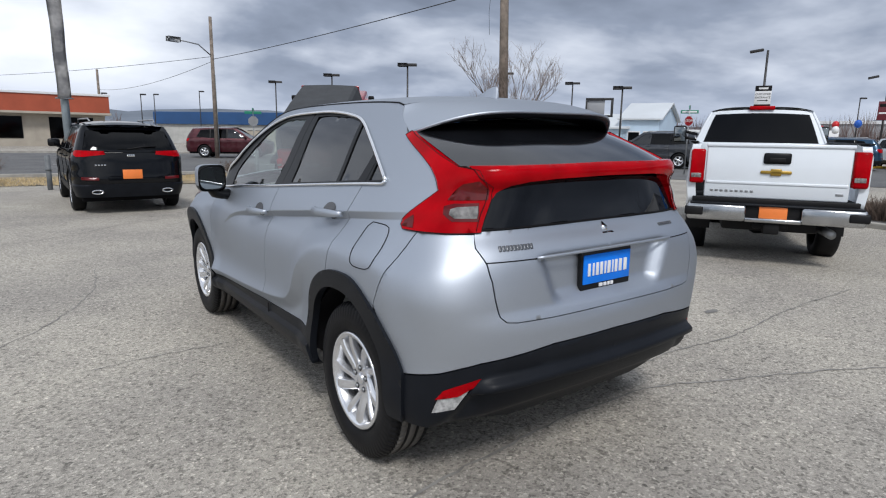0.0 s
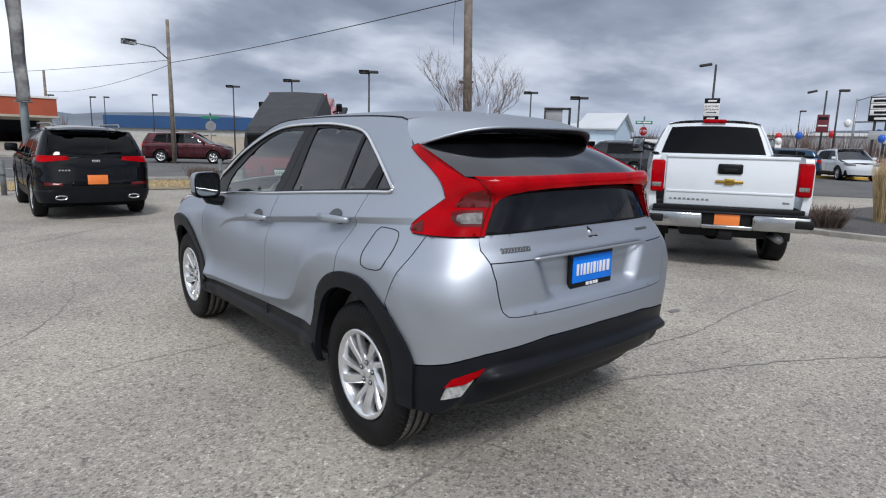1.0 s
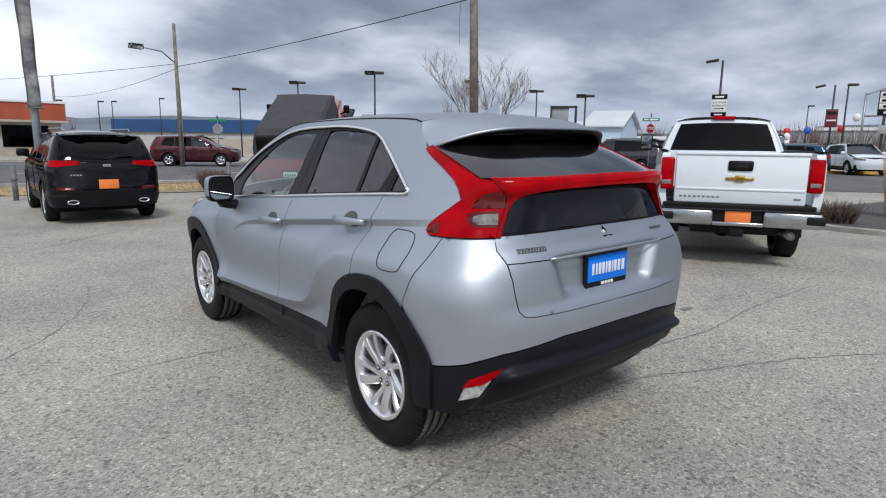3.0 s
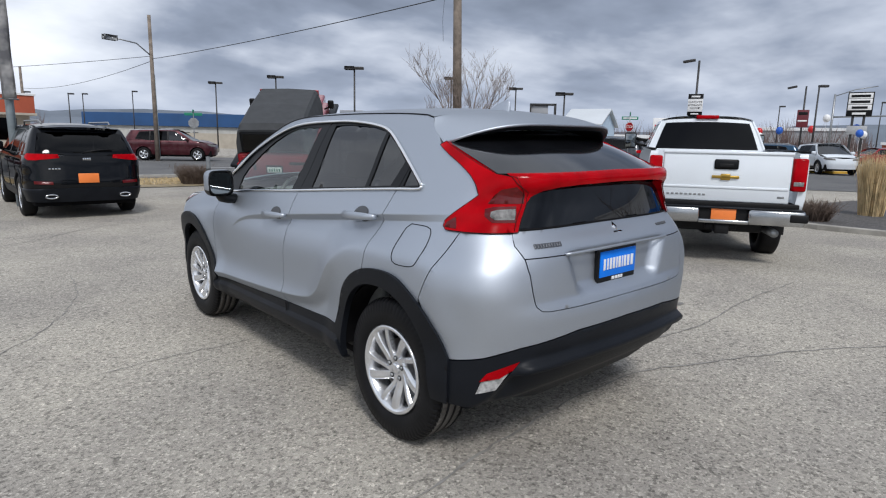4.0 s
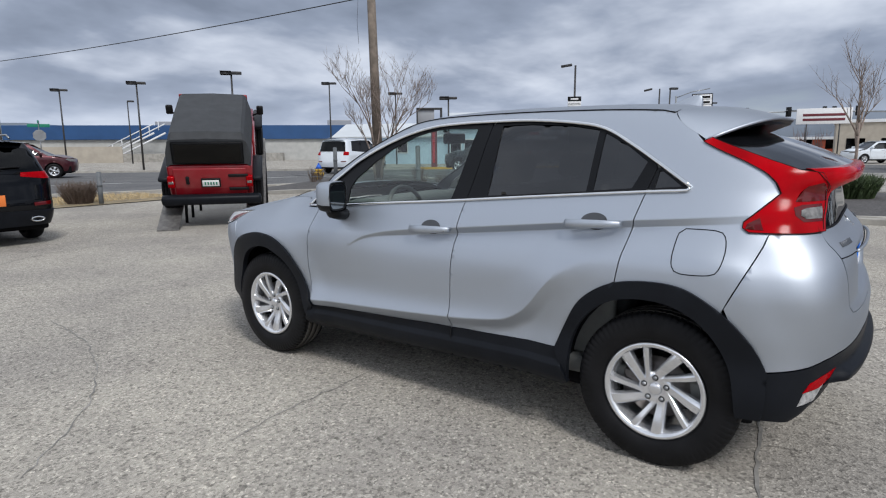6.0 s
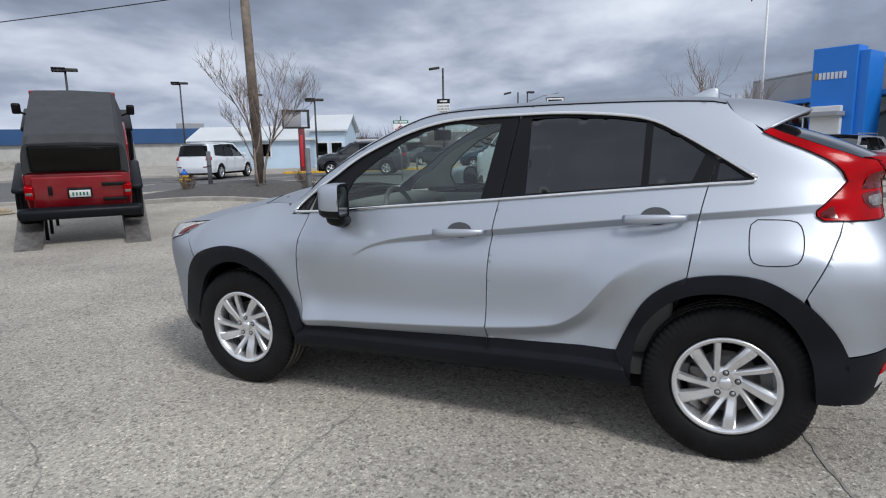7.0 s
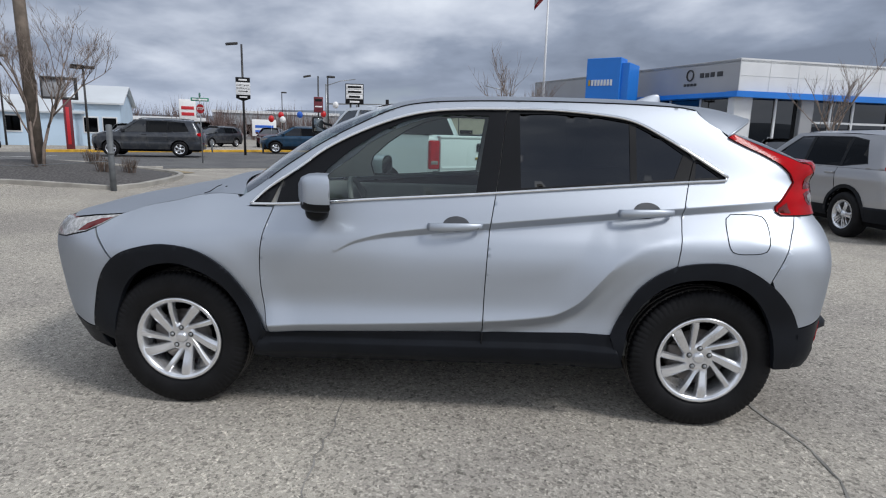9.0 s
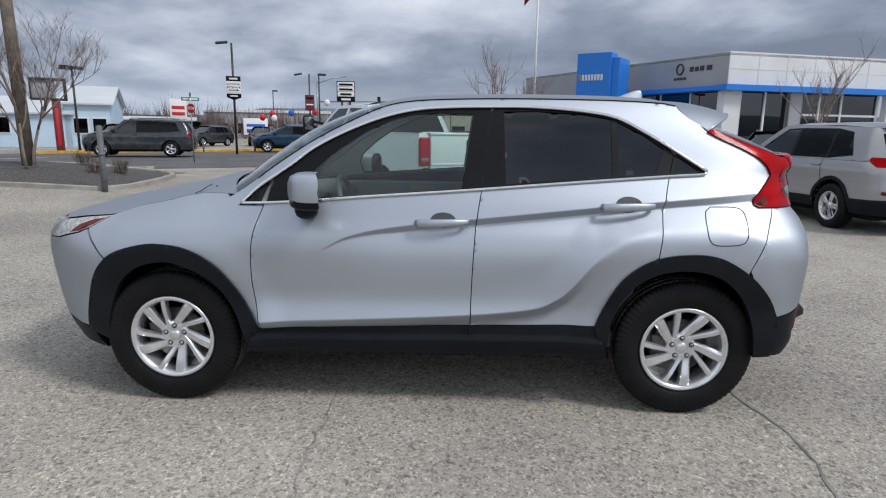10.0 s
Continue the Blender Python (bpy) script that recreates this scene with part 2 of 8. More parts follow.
M["mulch"] = plain("bed_gravel", (0.085, 0.08, 0.078), 0.95, vary=0.5, scale=22, relief=0.6, grain=60)
M["verge"] = plain("dry_grass_ground", (0.25, 0.20, 0.12), 0.95, vary=0.35, scale=2.2, relief=0.5, grain=80)
M["straw"] = plain("dry_straw", (0.56, 0.43, 0.24), 0.8, vary=0.3, scale=5)
M["twig"] = plain("dry_twigs", (0.13, 0.095, 0.075), 0.85, vary=0.3, scale=5)
M["shrub"] = plain("evergreen_shrub", (0.055, 0.085, 0.03), 0.7, vary=0.4, scale=8)
M["bark"] = plain("pale_bark", (0.24, 0.19, 0.16), 0.9, vary=0.3, scale=9, relief=0.3)
M["pole_wood"] = plain("weathered_pole_wood", (0.20, 0.165, 0.135), 0.9, vary=0.3, scale=5, relief=0.4)
M["post_grey"] = plain("dark_grey_post_paint", (0.12, 0.13, 0.138), 0.6, vary=0.25)
M["pole_grey"] = plain("grey_pole_paint", (0.28, 0.33, 0.36), 0.5, vary=0.12)
M["bronze"] = plain("dark_bronze_paint", (0.030, 0.029, 0.030), 0.5, vary=0.15)
M["wire"] = plain("cable_black", (0.015, 0.015, 0.016), 0.6, vary=0.1)
M["wall_grey"] = plain("grey_metal_panel", (0.33, 0.335, 0.35), 0.4, 0.15, vary=0.05, scale=0.6)
M["wall_white"] = plain("white_panel", (0.70, 0.71, 0.72), 0.5, vary=0.05, scale=0.7)
M["joint"] = plain("panel_joint", (0.62, 0.63, 0.64), 0.7, vary=0.1)
M["wall_tan"] = plain("tan_stucco", (0.40, 0.36, 0.30), 0.9, vary=0.1, scale=1.2, relief=0.2)
M["wall_block"] = plain("pale_block_wall", (0.44, 0.44, 0.42), 0.9, vary=0.1, scale=1.5)
M["wall_blue"] = plain("pale_blue_siding", (0.50, 0.63, 0.76), 0.6, vary=0.06, scale=0.5)
M["roof_pale"] = plain("pale_metal_roof", (0.60, 0.63, 0.65), 0.45, 0.2, vary=0.06, scale=0.4)
M["band_blue"] = plain("blue_fascia", (0.014, 0.19, 0.66), 0.45, vary=0.06, scale=0.5)
M["fascia_deep"] = plain("deep_blue_fascia", (0.018, 0.07, 0.19), 0.55, vary=0.1, scale=0.5)
M["brick_red"] = plain("red_fascia", (0.36, 0.075, 0.035), 0.7, vary=0.12, scale=0.8)
M["maroon"] = plain("maroon_sign_paint", (0.14, 0.02, 0.03), 0.5, vary=0.1)
M["hill"] = plain("far_hills", (0.14, 0.165, 0.20), 1.0, vary=0.25, scale=0.01)
M["far_trees"] = plain("far_bare_trees", (0.19, 0.14, 0.13), 1.0, vary=0.3, scale=0.25)
M["sign_green"] = plain("sign_green", (0.01, 0.20, 0.12), 0.5, vary=0.06)
M["sign_red"] = plain("sign_red", (0.52, 0.02, 0.03), 0.45, vary=0.06)
M["sign_back"] = plain("sign_aluminium", (0.45, 0.46, 0.47), 0.5, 0.4, vary=0.08)
M["white"] = plain("plain_white", (0.78, 0.78, 0.78), 0.5, vary=0.04)
M["hydrant"] = plain("hydrant_yellow", (0.72, 0.46, 0.02), 0.45, vary=0.1)
M["blue_plain"] = plain("plain_blue", (0.02, 0.12, 0.55), 0.45, vary=0.06)
M["red_plain"] = plain("plain_red", (0.55, 0.015, 0.02), 0.35, vary=0.06)
M["canvas"] = plain("grey_soft_top", (0.035, 0.038, 0.042), 0.75, vary=0.15, relief=0.2, grain=200)
M["diamond"] = plain("diamond_plate_steel", (0.20, 0.19, 0.18), 0.5, 0.7, vary=0.25, scale=12, relief=0.6, grain=40)
M["rear_glass"] = plain("dark_rear_glass", (0.004, 0.0045, 0.006), 0.015, vary=0.2, scale=4, spec=0.42)
M["dusty_glass"] = plain("dusty_dark_glass", (0.006, 0.0065, 0.008), 0.04, vary=0.3, scale=5, coat=0.3)

# ---- mesh helpers ----
from mathutils.geometry import delaunay_2d_cdt


def part(name, bm, material, parent=None, label="", smooth_shade=True):
    me = bpy.data.meshes.new(name)
    if smooth_shade:
        for f in bm.faces:
            f.smooth = True
    bm.normal_update()
    bm.to_mesh(me)
    bm.free()
    for m in (material if isinstance(material, (list, tuple)) else [material]):
        me.materials.append(m)
    ob = new(name, me)
    if parent is not None:
        ob.parent = parent
    if label:
        ob["label"] = label
    return ob


def thing(name, m=None, label="", category="", group=""):
    ob = new(name)
    ob.empty_display_size = 0.2
    if m is not None:
        ob.matrix_world = m
    return tagged(ob, label, category, group)


def box(bm, x0, x1, y0, y1, z0, z1, bevel=0.0, m=None):
    r = bmesh.ops.create_cube(bm, size=1)
    vs = r["verts"]
    for v in vs:
        v.co = Vector((x0 + (v.co.x + .5) * (x1 - x0), y0 + (v.co.y + .5) * (y1 - y0), z0 + (v.co.z + .5) * (z1 - z0)))
        if m is not None:
            v.co = m @ v.co
    if bevel:
        es = list({e for v in vs for e in v.link_edges})
        bmesh.ops.bevel(bm, geom=es, offset=bevel, segments=2, profile=0.5, affect="EDGES")
    return bm


def boxed(x0, x1, y0, y1, z0, z1, bevel=0.0, m=None):
    return box(bmesh.new(), x0, x1, y0, y1, z0, z1, bevel, m)


def rod(bm, a, b, r0, r1=None, sides=10):
    a, b = Vector(a), Vector(b)
    d = b - a
    q = d.to_track_quat("Z", "Y").to_matrix().to_4x4()
    bmesh.ops.create_cone(bm, cap_ends=True, segments=sides, radius1=r0, radius2=r0 if r1 is None else r1, depth=d.length,
                          matrix=Matrix.Translation((a + b) / 2) @ q)
    return bm


def sweep(bm, pts, rx, rz=None, sides=8, closed=False, taper=None):
    """A tube of half width rx and half height rz along the points."""
    rz = rx if rz is None else rz
    pts = [Vector(p) for p in pts]
    rings = []
    for i, p in enumerate(pts):
        d = (pts[(i + 1) % len(pts)] if (closed or i + 1 < len(pts)) else p) - (pts[i - 1] if (closed or i) else p)
        d.normalize()
        up = Vector((0, 0, 1)) if abs(d.z) < .95 else Vector((0, 1, 0))
        sx = d.cross(up).normalized()
        sz = sx.cross(d)
        k = taper(i / max(1, len(pts) - 1)) if taper else 1
        rings.append([bm.verts.new(p + (sx * rx * math.cos(a) + sz * rz * math.sin(a)) * k) for a in [2 * math.pi * j / sides for j in range(sides)]])
    n = len(rings)
    for i in range(n if closed else n - 1):
        a, b = rings[i], rings[(i + 1) % n]
        for j in range(sides):
            bm.faces.new((a[j], a[(j + 1) % sides], b[(j + 1) % sides], b[j]))
    if not closed:
        bm.faces.new(rings[0][::-1])
        bm.faces.new(rings[-1])
    return bm


def lathe(bm, prof, axis_m, seg=48, closed=True):
    """Turns a profile of (along, radius) round the x axis, placed by axis_m."""
    rings = []
    for k in range(seg):
        a = 2 * math.pi * k / seg
        rings.append([bm.verts.new(axis_m @ Vector((h, r * math.cos(a), r * math.sin(a)))) for h, r in prof])
    for k in range(seg):
        a, b = rings[k], rings[(k + 1) % seg]
        for j in range(len(prof) - (0 if closed else 1)):
            jj = (j + 1) % len(prof)
            if (a[j].co - b[j].co).length < 1e-7 and (a[jj].co - b[jj].co).length < 1e-7:
                continue
            try:
                bm.faces.new((a[j], a[jj], b[jj], b[j]))
            except ValueError:
                pass
    bmesh.ops.remove_doubles(bm, verts=bm.verts, dist=1e-6)
    return bm


def grid_patch(bm, fn, nu, nv, thick=0.0, flip=False):
    """A sheet fn(s, t) for s, t in 0..1; thick: metres it is folded down along its normal."""
    vs = [[bm.verts.new(fn(i / nu, j / nv)) for j in range(nv + 1)] for i in range(nu + 1)]
    faces = []
    for i in range(nu):
        for j in range(nv):
            q = (vs[i][j], vs[i + 1][j], vs[i + 1][j + 1], vs[i][j + 1])
            faces.append(bm.faces.new(q[::-1] if flip else q))
    if thick:
        bm.normal_update()
        bmesh.ops.solidify(bm, geom=faces, thickness=thick)
    return bm


def curve_pts(pts, step=0.03):
    """A smooth line through the points."""
    out = []
    n = len(pts)
    for i in range(n - 1):
        p0, p1, p2, p3 = pts[max(0, i - 1)], pts[i], pts[i + 1], pts[min(n - 1, i + 2)]
        k = max(1, int(math.dist(p1, p2) / step))
        for j in range(k):
            t = j / k
            out.append(tuple(0.5 * (2 * b + (c - a) * t + (2 * a - 5 * b + 4 * c - d) * t * t + (3 * b - a - 3 * c + d) * t ** 3) for a, b, c, d in zip(p0, p1, p2, p3)))
    out.append(tuple(pts[-1]))
    return out


def refine(loop, step):
    out = []
    for a, b in zip(loop, loop[1:] + loop[:1]):
        k = max(1, int(math.ceil(math.dist(a, b) / step)))
        out += [(a[0] + (b[0] - a[0]) * j / k, a[1] + (b[1] - a[1]) * j / k) for j in range(k)]
    return out


def inside(px, py, loop):
    """Which of the points lie in the loop (numpy)."""
    res = np.zeros(len(px), bool)
    for (x0, y0), (x1, y1) in zip(loop, loop[1:] + loop[:1]):
        if y0 == y1:
            continue
        c = ((y0 > py) != (y1 > py)) & (px < (x1 - x0) * (py - y0) / (y1 - y0) + x0)
        res ^= c
    return res


def shrink(loop, d):
    """The loop moved inwards by d."""
    area = sum(a[0] * b[1] - b[0] * a[1] for a, b in zip(loop, loop[1:] + loop[:1]))
    sg = 1 if area > 0 else -1
    out = []
    n = len(loop)
    for i in range(n):
        a, p, b = loop[i - 1], loop[i], loop[(i + 1) % n]
        e1, e2 = (p[0] - a[0], p[1] - a[1]), (b[0] - p[0], b[1] - p[1])
        l1, l2 = math.hypot(*e1) or 1, math.hypot(*e2) or 1
        nx, ny = -(e1[1] / l1 + e2[1] / l2) * sg, (e1[0] / l1 + e2[0] / l2) * sg
        k = math.hypot(nx, ny) or 1
        out.append((p[0] + nx / k * d, p[1] + ny / k * d))
    return out


def sheet(bm, loop, surf, step=0.03, gap=0.002, depth=0.014, holes=(), lines=(), mirror=False):
    """Pressed sheet: the part of the surface surf(u, v, out) that lies in the loop, with its edges folded in by depth."""
    clean = [p for i, p in enumerate(loop) if math.dist(p, loop[i - 1]) > 1e-5]
    rim = shrink(clean, gap) if gap else clean
    rim = refine([(p[0], q[1]) if abs(surf(p[0], p[1], 0.0)[0]) < 1e-3 else q for p, q in zip(clean, rim)], step)
    cut = [refine(shrink(h, -gap), step) for h in holes]
    pts, edges = [], []
    for ring in [rim] + cut:
        k = len(pts)
        pts += ring
        edges += [(k + i, k + (i + 1) % len(ring)) for i in range(len(ring))]
    us, vs = [p[0] for p in rim], [p[1] for p in rim]
    gu, gv = np.meshgrid(np.arange(min(us) + step / 3, max(us), step), np.arange(min(vs) + step / 3, max(vs), step))
    gu, gv = gu.ravel(), gv.ravel()
    ok = inside(gu, gv, rim)
    for h in cut:
        ok &= ~inside(gu, gv, h)
    gu, gv = gu[ok], gv[ok]
    ring = np.array(pts)
    if len(gu):
        near = np.min((gu[:, None] - ring[None, :, 0]) ** 2 + (gv[:, None] - ring[None, :, 1]) ** 2, axis=1)
        ok = near > (step * .45) ** 2
        gu, gv = gu[ok], gv[ok]
    extra, joins = [], []
    for ln in lines:
        dense = refine(list(ln), step * .6)
        dense = dense[:-max(1, int(math.dist(ln[-1], ln[0]) / (step * .6)))]
        la = np.array(dense)
        good = inside(la[:, 0], la[:, 1], rim)
        for h in cut:
            good &= ~inside(la[:, 0], la[:, 1], h)
        good &= np.min((la[:, None, 0] - ring[None, :, 0]) ** 2 + (la[:, None, 1] - ring[None, :, 1]) ** 2, axis=1) > (step * .3) ** 2
        last = None
        for i, (p, g) in enumerate(zip(dense, good)):
            if g:
                extra.append(tuple(p))
                if last == i - 1:
                    joins.append((len(extra) - 2, len(extra) - 1))
                last = i
    if extra and len(gu):
        ea = np.array(extra)
        near = np.min((gu[:, None] - ea[None, :, 0]) ** 2 + (gv[:, None] - ea[None, :, 1]) ** 2, axis=1)
        ok = near > (step * .4) ** 2
        gu, gv = gu[ok], gv[ok]
    edges += [(len(pts) + a, len(pts) + b) for a, b in joins]
    pts = pts + extra + list(zip(gu.tolist(), gv.tolist()))
    co, _, tris, *_ = delaunay_2d_cdt([Vector(p) for p in pts], edges, [], 0, 1e-6)
    ca = np.array([(c.x, c.y) for c in co])
    cen = np.array([ca[list(t)].mean(axis=0) for t in tris])
    keep = inside(cen[:, 0], cen[:, 1], rim)
    for h in cut:
        keep &= ~inside(cen[:, 0], cen[:, 1], h)
    sx = -1 if mirror else 1
    fr, used = [], {}

    def vert(i):
        if i not in used:
            p = surf(co[i].x, co[i].y, 0.0)
            used[i] = bm.verts.new((p[0] * sx, p[1], p[2]))
        return used[i]

    made = []
    for t, k in zip(tris, keep):
        if k:
            made.append((bm.faces.new([vert(i) for i in t]), t))
    # outward faces
    if made:
        f, t = made[len(made) // 2]
        f.normal_update()
        c = ca[list(t)].mean(axis=0)
        p0, p1 = Vector(surf(c[0], c[1], 0.0)), Vector(surf(c[0], c[1], 0.01))
        o = p1 - p0
        o.x *= sx
        if f.normal.dot(o) < 0:
            for g, _ in made:
                g.normal_flip()
    if depth:
        inner = {}
        back = {v: i for i, v in used.items()}
        border = [e for g, _ in made for e in g.edges if len(e.link_faces) == 1]
        for e in border:
            a, b = e.verts
            f = e.link_faces[0]
            if abs(e.verts[0].co.x) < 2e-3 and abs(e.verts[1].co.x) < 2e-3:
                continue
            lp = [l for l in f.loops if l.edge == e][0]
            a, b = lp.vert, lp.link_loop_next.vert
            for v in (a, b):
                if v not in inner:
                    p = surf(co[back[v]].x, co[back[v]].y, -depth)
                    inner[v] = bm.verts.new((p[0] * sx, p[1], p[2]))
            bm.faces.new((b, a, inner[a], inner[b]))
            e.smooth = False
    return bm


def both(loop, surf, step=0.03, gap=0.002, depth=0.014, holes=(), lines=()):
    """A panel right across the car: the sheet and its mirror image, welded at the middle."""
    bm = bmesh.new()
    for mirror in (False, True):
        sheet(bm, loop, surf, step, gap, depth, holes, lines, mirror)
    mid = [v for v in bm.verts if abs(v.co.x) < 2e-3]
    for v in mid:
        v.co.x = 0
    bmesh.ops.remove_doubles(bm, verts=mid, dist=1e-4)
    return bm


def text_mesh(s, size, material, name="lettering", parent=None, m=None, squeeze=1.0):
    """Raised letters in the built-in font, standing in the xz plane, facing -y."""
    cu = bpy.data.curves.new(name, "FONT")
    cu.body, cu.size, cu.extrude, cu.align_x, cu.align_y = s, size, 0.002, "CENTER", "CENTER"
    tmp = bpy.data.objects.new(name, cu)
    scene.collection.objects.link(tmp)
    me = bpy.data.meshes.new_from_object(tmp.evaluated_get(bpy.context.evaluated_depsgraph_get()))
    bpy.data.objects.remove(tmp)
    me.transform(Matrix.Rotation(radians(90), 4, "X") @ Matrix.Diagonal((squeeze, 1, 1, 1)))
    if m is not None:
        me.transform(m)
    me.materials.clear()
    me.materials.append(material)
    ob = new(name, me)
    ob.parent = parent
    return ob

# ---- ground ----
SLOPE, TURN = .013, .45  # the lot tilts a little where the silver car stands, and the car stands slightly askew


def gh(x, y):
    """Height of the ground: a slight cross fall round the silver car, a low mound under the planting bed."""
    q = min(1, max(0, (math.hypot(x, y) - 3.2) / 5))
    return SLOPE * x * (1 - q * q * (3 - 2 * q)) + .56 * math.exp(-((x - 10.2) ** 2 + (y - 10.8) ** 2) / (2 * 2.2 ** 2))


def flat_area(name, loop, material, lift, step, label, category, kind="structure", over=0.0):
    bm = bmesh.new()
    sheet(bm, loop, lambda x, y, o=0.0: (x, y, gh(x, y) + lift + o), step, 0, over, [], [])
    return tagged(part(name, bm, material), label, category, kind=kind)


bm = bmesh.new()
marks = sorted(set([-900, -500, -250, -120, -60] + list(np.arange(-30, -6, 1.5)) + list(np.arange(-6, 6.1, .4)) + list(np.arange(7, 60.1, 1.5)) + [80, 120, 250, 500, 900]))
vs = [[bm.verts.new((x, y, gh(x, y))) for y in marks] for x in marks]
for i in range(len(marks) - 1):
    for j in range(len(marks) - 1):
        bm.faces.new((vs[i][j], vs[i + 1][j], vs[i + 1][j + 1], vs[i][j + 1]))
tagged(part("ground", bm, M["lot"]), "worn grey asphalt lot with pale stones and stains", "ground", kind="structure")

flat_area("road", [(-90, 24), (-1.6, 19), (6, 17.6), (12.5, 14.9), (17, 10.5), (22, 3), (30, -12), (48, -12), (48, 0), (37, 12), (32, 17), (25, 24.5), (13, 37), (8, 40), (-90, 62)], M["road"], .012, 2.0, "darker asphalt street beyond the lot", "road")
flat_area("verge", [(-60, 17), (-1.7, 15.2), (2.3, 14.2), (5.6, 14.1), (6.4, 16.2), (6.2, 17.2), (-1.6, 18.6), (-60, 22)], M["verge"], .02, 1.2, "strip of dry yellow grass along the street", "verge")
flat_area("planting_bed", [(8.35, 7.4), (10.6, 7.45), (12.0, 8.0), (12.4, 9.0), (11.6, 12.2), (10.4, 15.3), (7.2, 15.2), (6.5, 13.0), (7.7, 9.7)], M["mulch"], .035, .6, "gravel planting bed with bare shrubs", "planting bed")
flat_area("verge", [(12.6, 8.2), (14.5, 8.6), (16.2, 10.4), (13.0, 13.6), (11.0, 15.6), (12.0, 12.2), (12.8, 9.2)], M["verge"], .022, .8, "strip of dry grass beside the planting bed", "verge")
flat_area("planting_bed", [(10.05, .8), (9.95, -.3), (10.25, -1.7), (11.0, -3.5), (14, -6), (18, -4), (17, 1.6), (12.5, 2.0)], M["mulch"], .07, .8, "dark gravel bed with dry grasses", "planting bed")


def kerb(pts, name="kerb", w=.065, h=.10, label="pale concrete kerb with worn edges", mat=None):
    bm = bmesh.new()
    pts = curve_pts(pts, .4)
    rings = []
    for i, p in enumerate(pts):
        a, b = Vector(pts[max(0, i - 1)]), Vector(pts[min(len(pts) - 1, i + 1)])
        d = (b - a).normalized()
        nx, ny = -d.y, d.x
        base = gh(*p)
        prof = [(-w, -.03), (-w, h - .015), (-w + .02, h), (w - .02, h), (w, h - .02), (w, -.03)]
        rings.append([bm.verts.new((p[0] + nx * a0, p[1] + ny * a0, base + z0)) for a0, z0 in prof])
    for p, q in zip(rings, rings[1:]):
        for j in range(5):
            bm.faces.new((p[j], p[j + 1], q[j + 1], q[j]))
    bm.faces.new(rings[0]); bm.faces.new(rings[-1][::-1])
    bmesh.ops.recalc_face_normals(bm, faces=bm.faces)
    return tagged(part(name, bm, mat or M["concrete"], None, "", False), label, "kerb", kind="structure")


kerb([(6.4, 13.0), (7.6, 9.7), (8.3, 7.4), (8.9, 7.2), (10.6, 7.3), (12.0, 7.85), (12.5, 9.0), (11.7, 12.2)])
kerb([(-40, 20.7), (-1.6, 18.9), (6.1, 17.5), (12.4, 14.8), (16.6, 10.8)])
kerb([(12.4, 2.1), (10.5, 1.1), (9.95, .55), (9.9, -.3), (10.2, -1.7), (10.95, -3.5), (13.9, -6.1)])
kerb([(9.55, -1.2), (9.85, -3.1)], "wheel_stop", .09, .12, "low concrete wheel stop on the asphalt")
kerb([(-70, 60.5), (8, 40.2), (13, 37.2), (25, 24.7)], h=.13)
kerb([(26.8, 22.6), (31.8, 17.2), (36.8, 12.2), (40, 8)], "kerb", .16, .15, "kerb painted yellow, scuffed", M["yellow"])
flat_area("lot_beyond", [(32.1, 17.2), (37.2, 12.1), (48, .2), (48, -12), (100, -12), (100, 60), (26, 24.6)], M["lot"], .016, 4, "asphalt display lot beyond the street", "lot")
flat_area("verge", [(27.2, 22.8), (32.0, 17.6), (37, 12.6), (40.2, 9), (42, 10.5), (34, 19), (29, 24)], M["verge"], .03, 1.5, "dry grass island with a yellow kerb", "verge")


def crack(pts, width, seed):
    """A tarred or open crack: a ragged dark ribbon a few millimetres over the asphalt."""
    rnd = random.Random(seed)
    bm = bmesh.new()
    line = curve_pts(pts, .06)
    rows = []
    for i, p in enumerate(line):
        a, b = Vector(line[max(0, i - 1)]), Vector(line[min(len(line) - 1, i + 1)])
        d = (b - a).normalized()
        j = rnd.uniform(-.012, .012)
        w = .8 * width * rnd.uniform(.35, 1.1) * min(1, .15 + i / 4, .15 + (len(line) - 1 - i) / 4)
        rows.append((bm.verts.new((p[0] - d.y * (j - w), p[1] + d.x * (j - w), gh(*p[:2]) + .0042)), bm.verts.new((p[0] - d.y * (j + w), p[1] + d.x * (j + w), gh(*p[:2]) + .0042))))
    for p, q in zip(rows, rows[1:]):
        bm.faces.new((p[0], p[1], q[1], q[0]))
    bmesh.ops.recalc_face_normals(bm, faces=bm.faces)
    return tagged(part("crack", bm, M["tar"], None, "", False), "thin dark crack in the asphalt", "crack", "cracks in the asphalt", "structure")


crack([(-1.9, .42), (-1.6, .47), (-1.33, .49), (-1.05, .48), (-.86, .50), (-.52, .46)], .006, 1)
crack([(-1.9, -1.60), (-1.54, -1.76), (-1.18, -1.82), (-.92, -1.81), (-.63, -1.75), (-.32, -1.71), (.2, -1.65), (.88, -1.67), (1.24, -1.80), (1.79, -2.03), (2.4, -2.33), (4.0, -3.3)], .011, 2)
crack([(1.1, -1.40), (1.57, -1.39), (2.2, -1.44), (3.26, -1.34), (4.5, -1.33)], .008, 3)
crack([(-3.2, 5.2), (-2.15, 5.72), (-1.49, 6.16), (-.6, 7.0), (.36, 7.3), (1.6, 7.5)], .011, 4)
crack([(-2.6, .9), (-2.0, 1.6), (-1.6, 2.6), (-1.5, 3.6)], .006, 5)

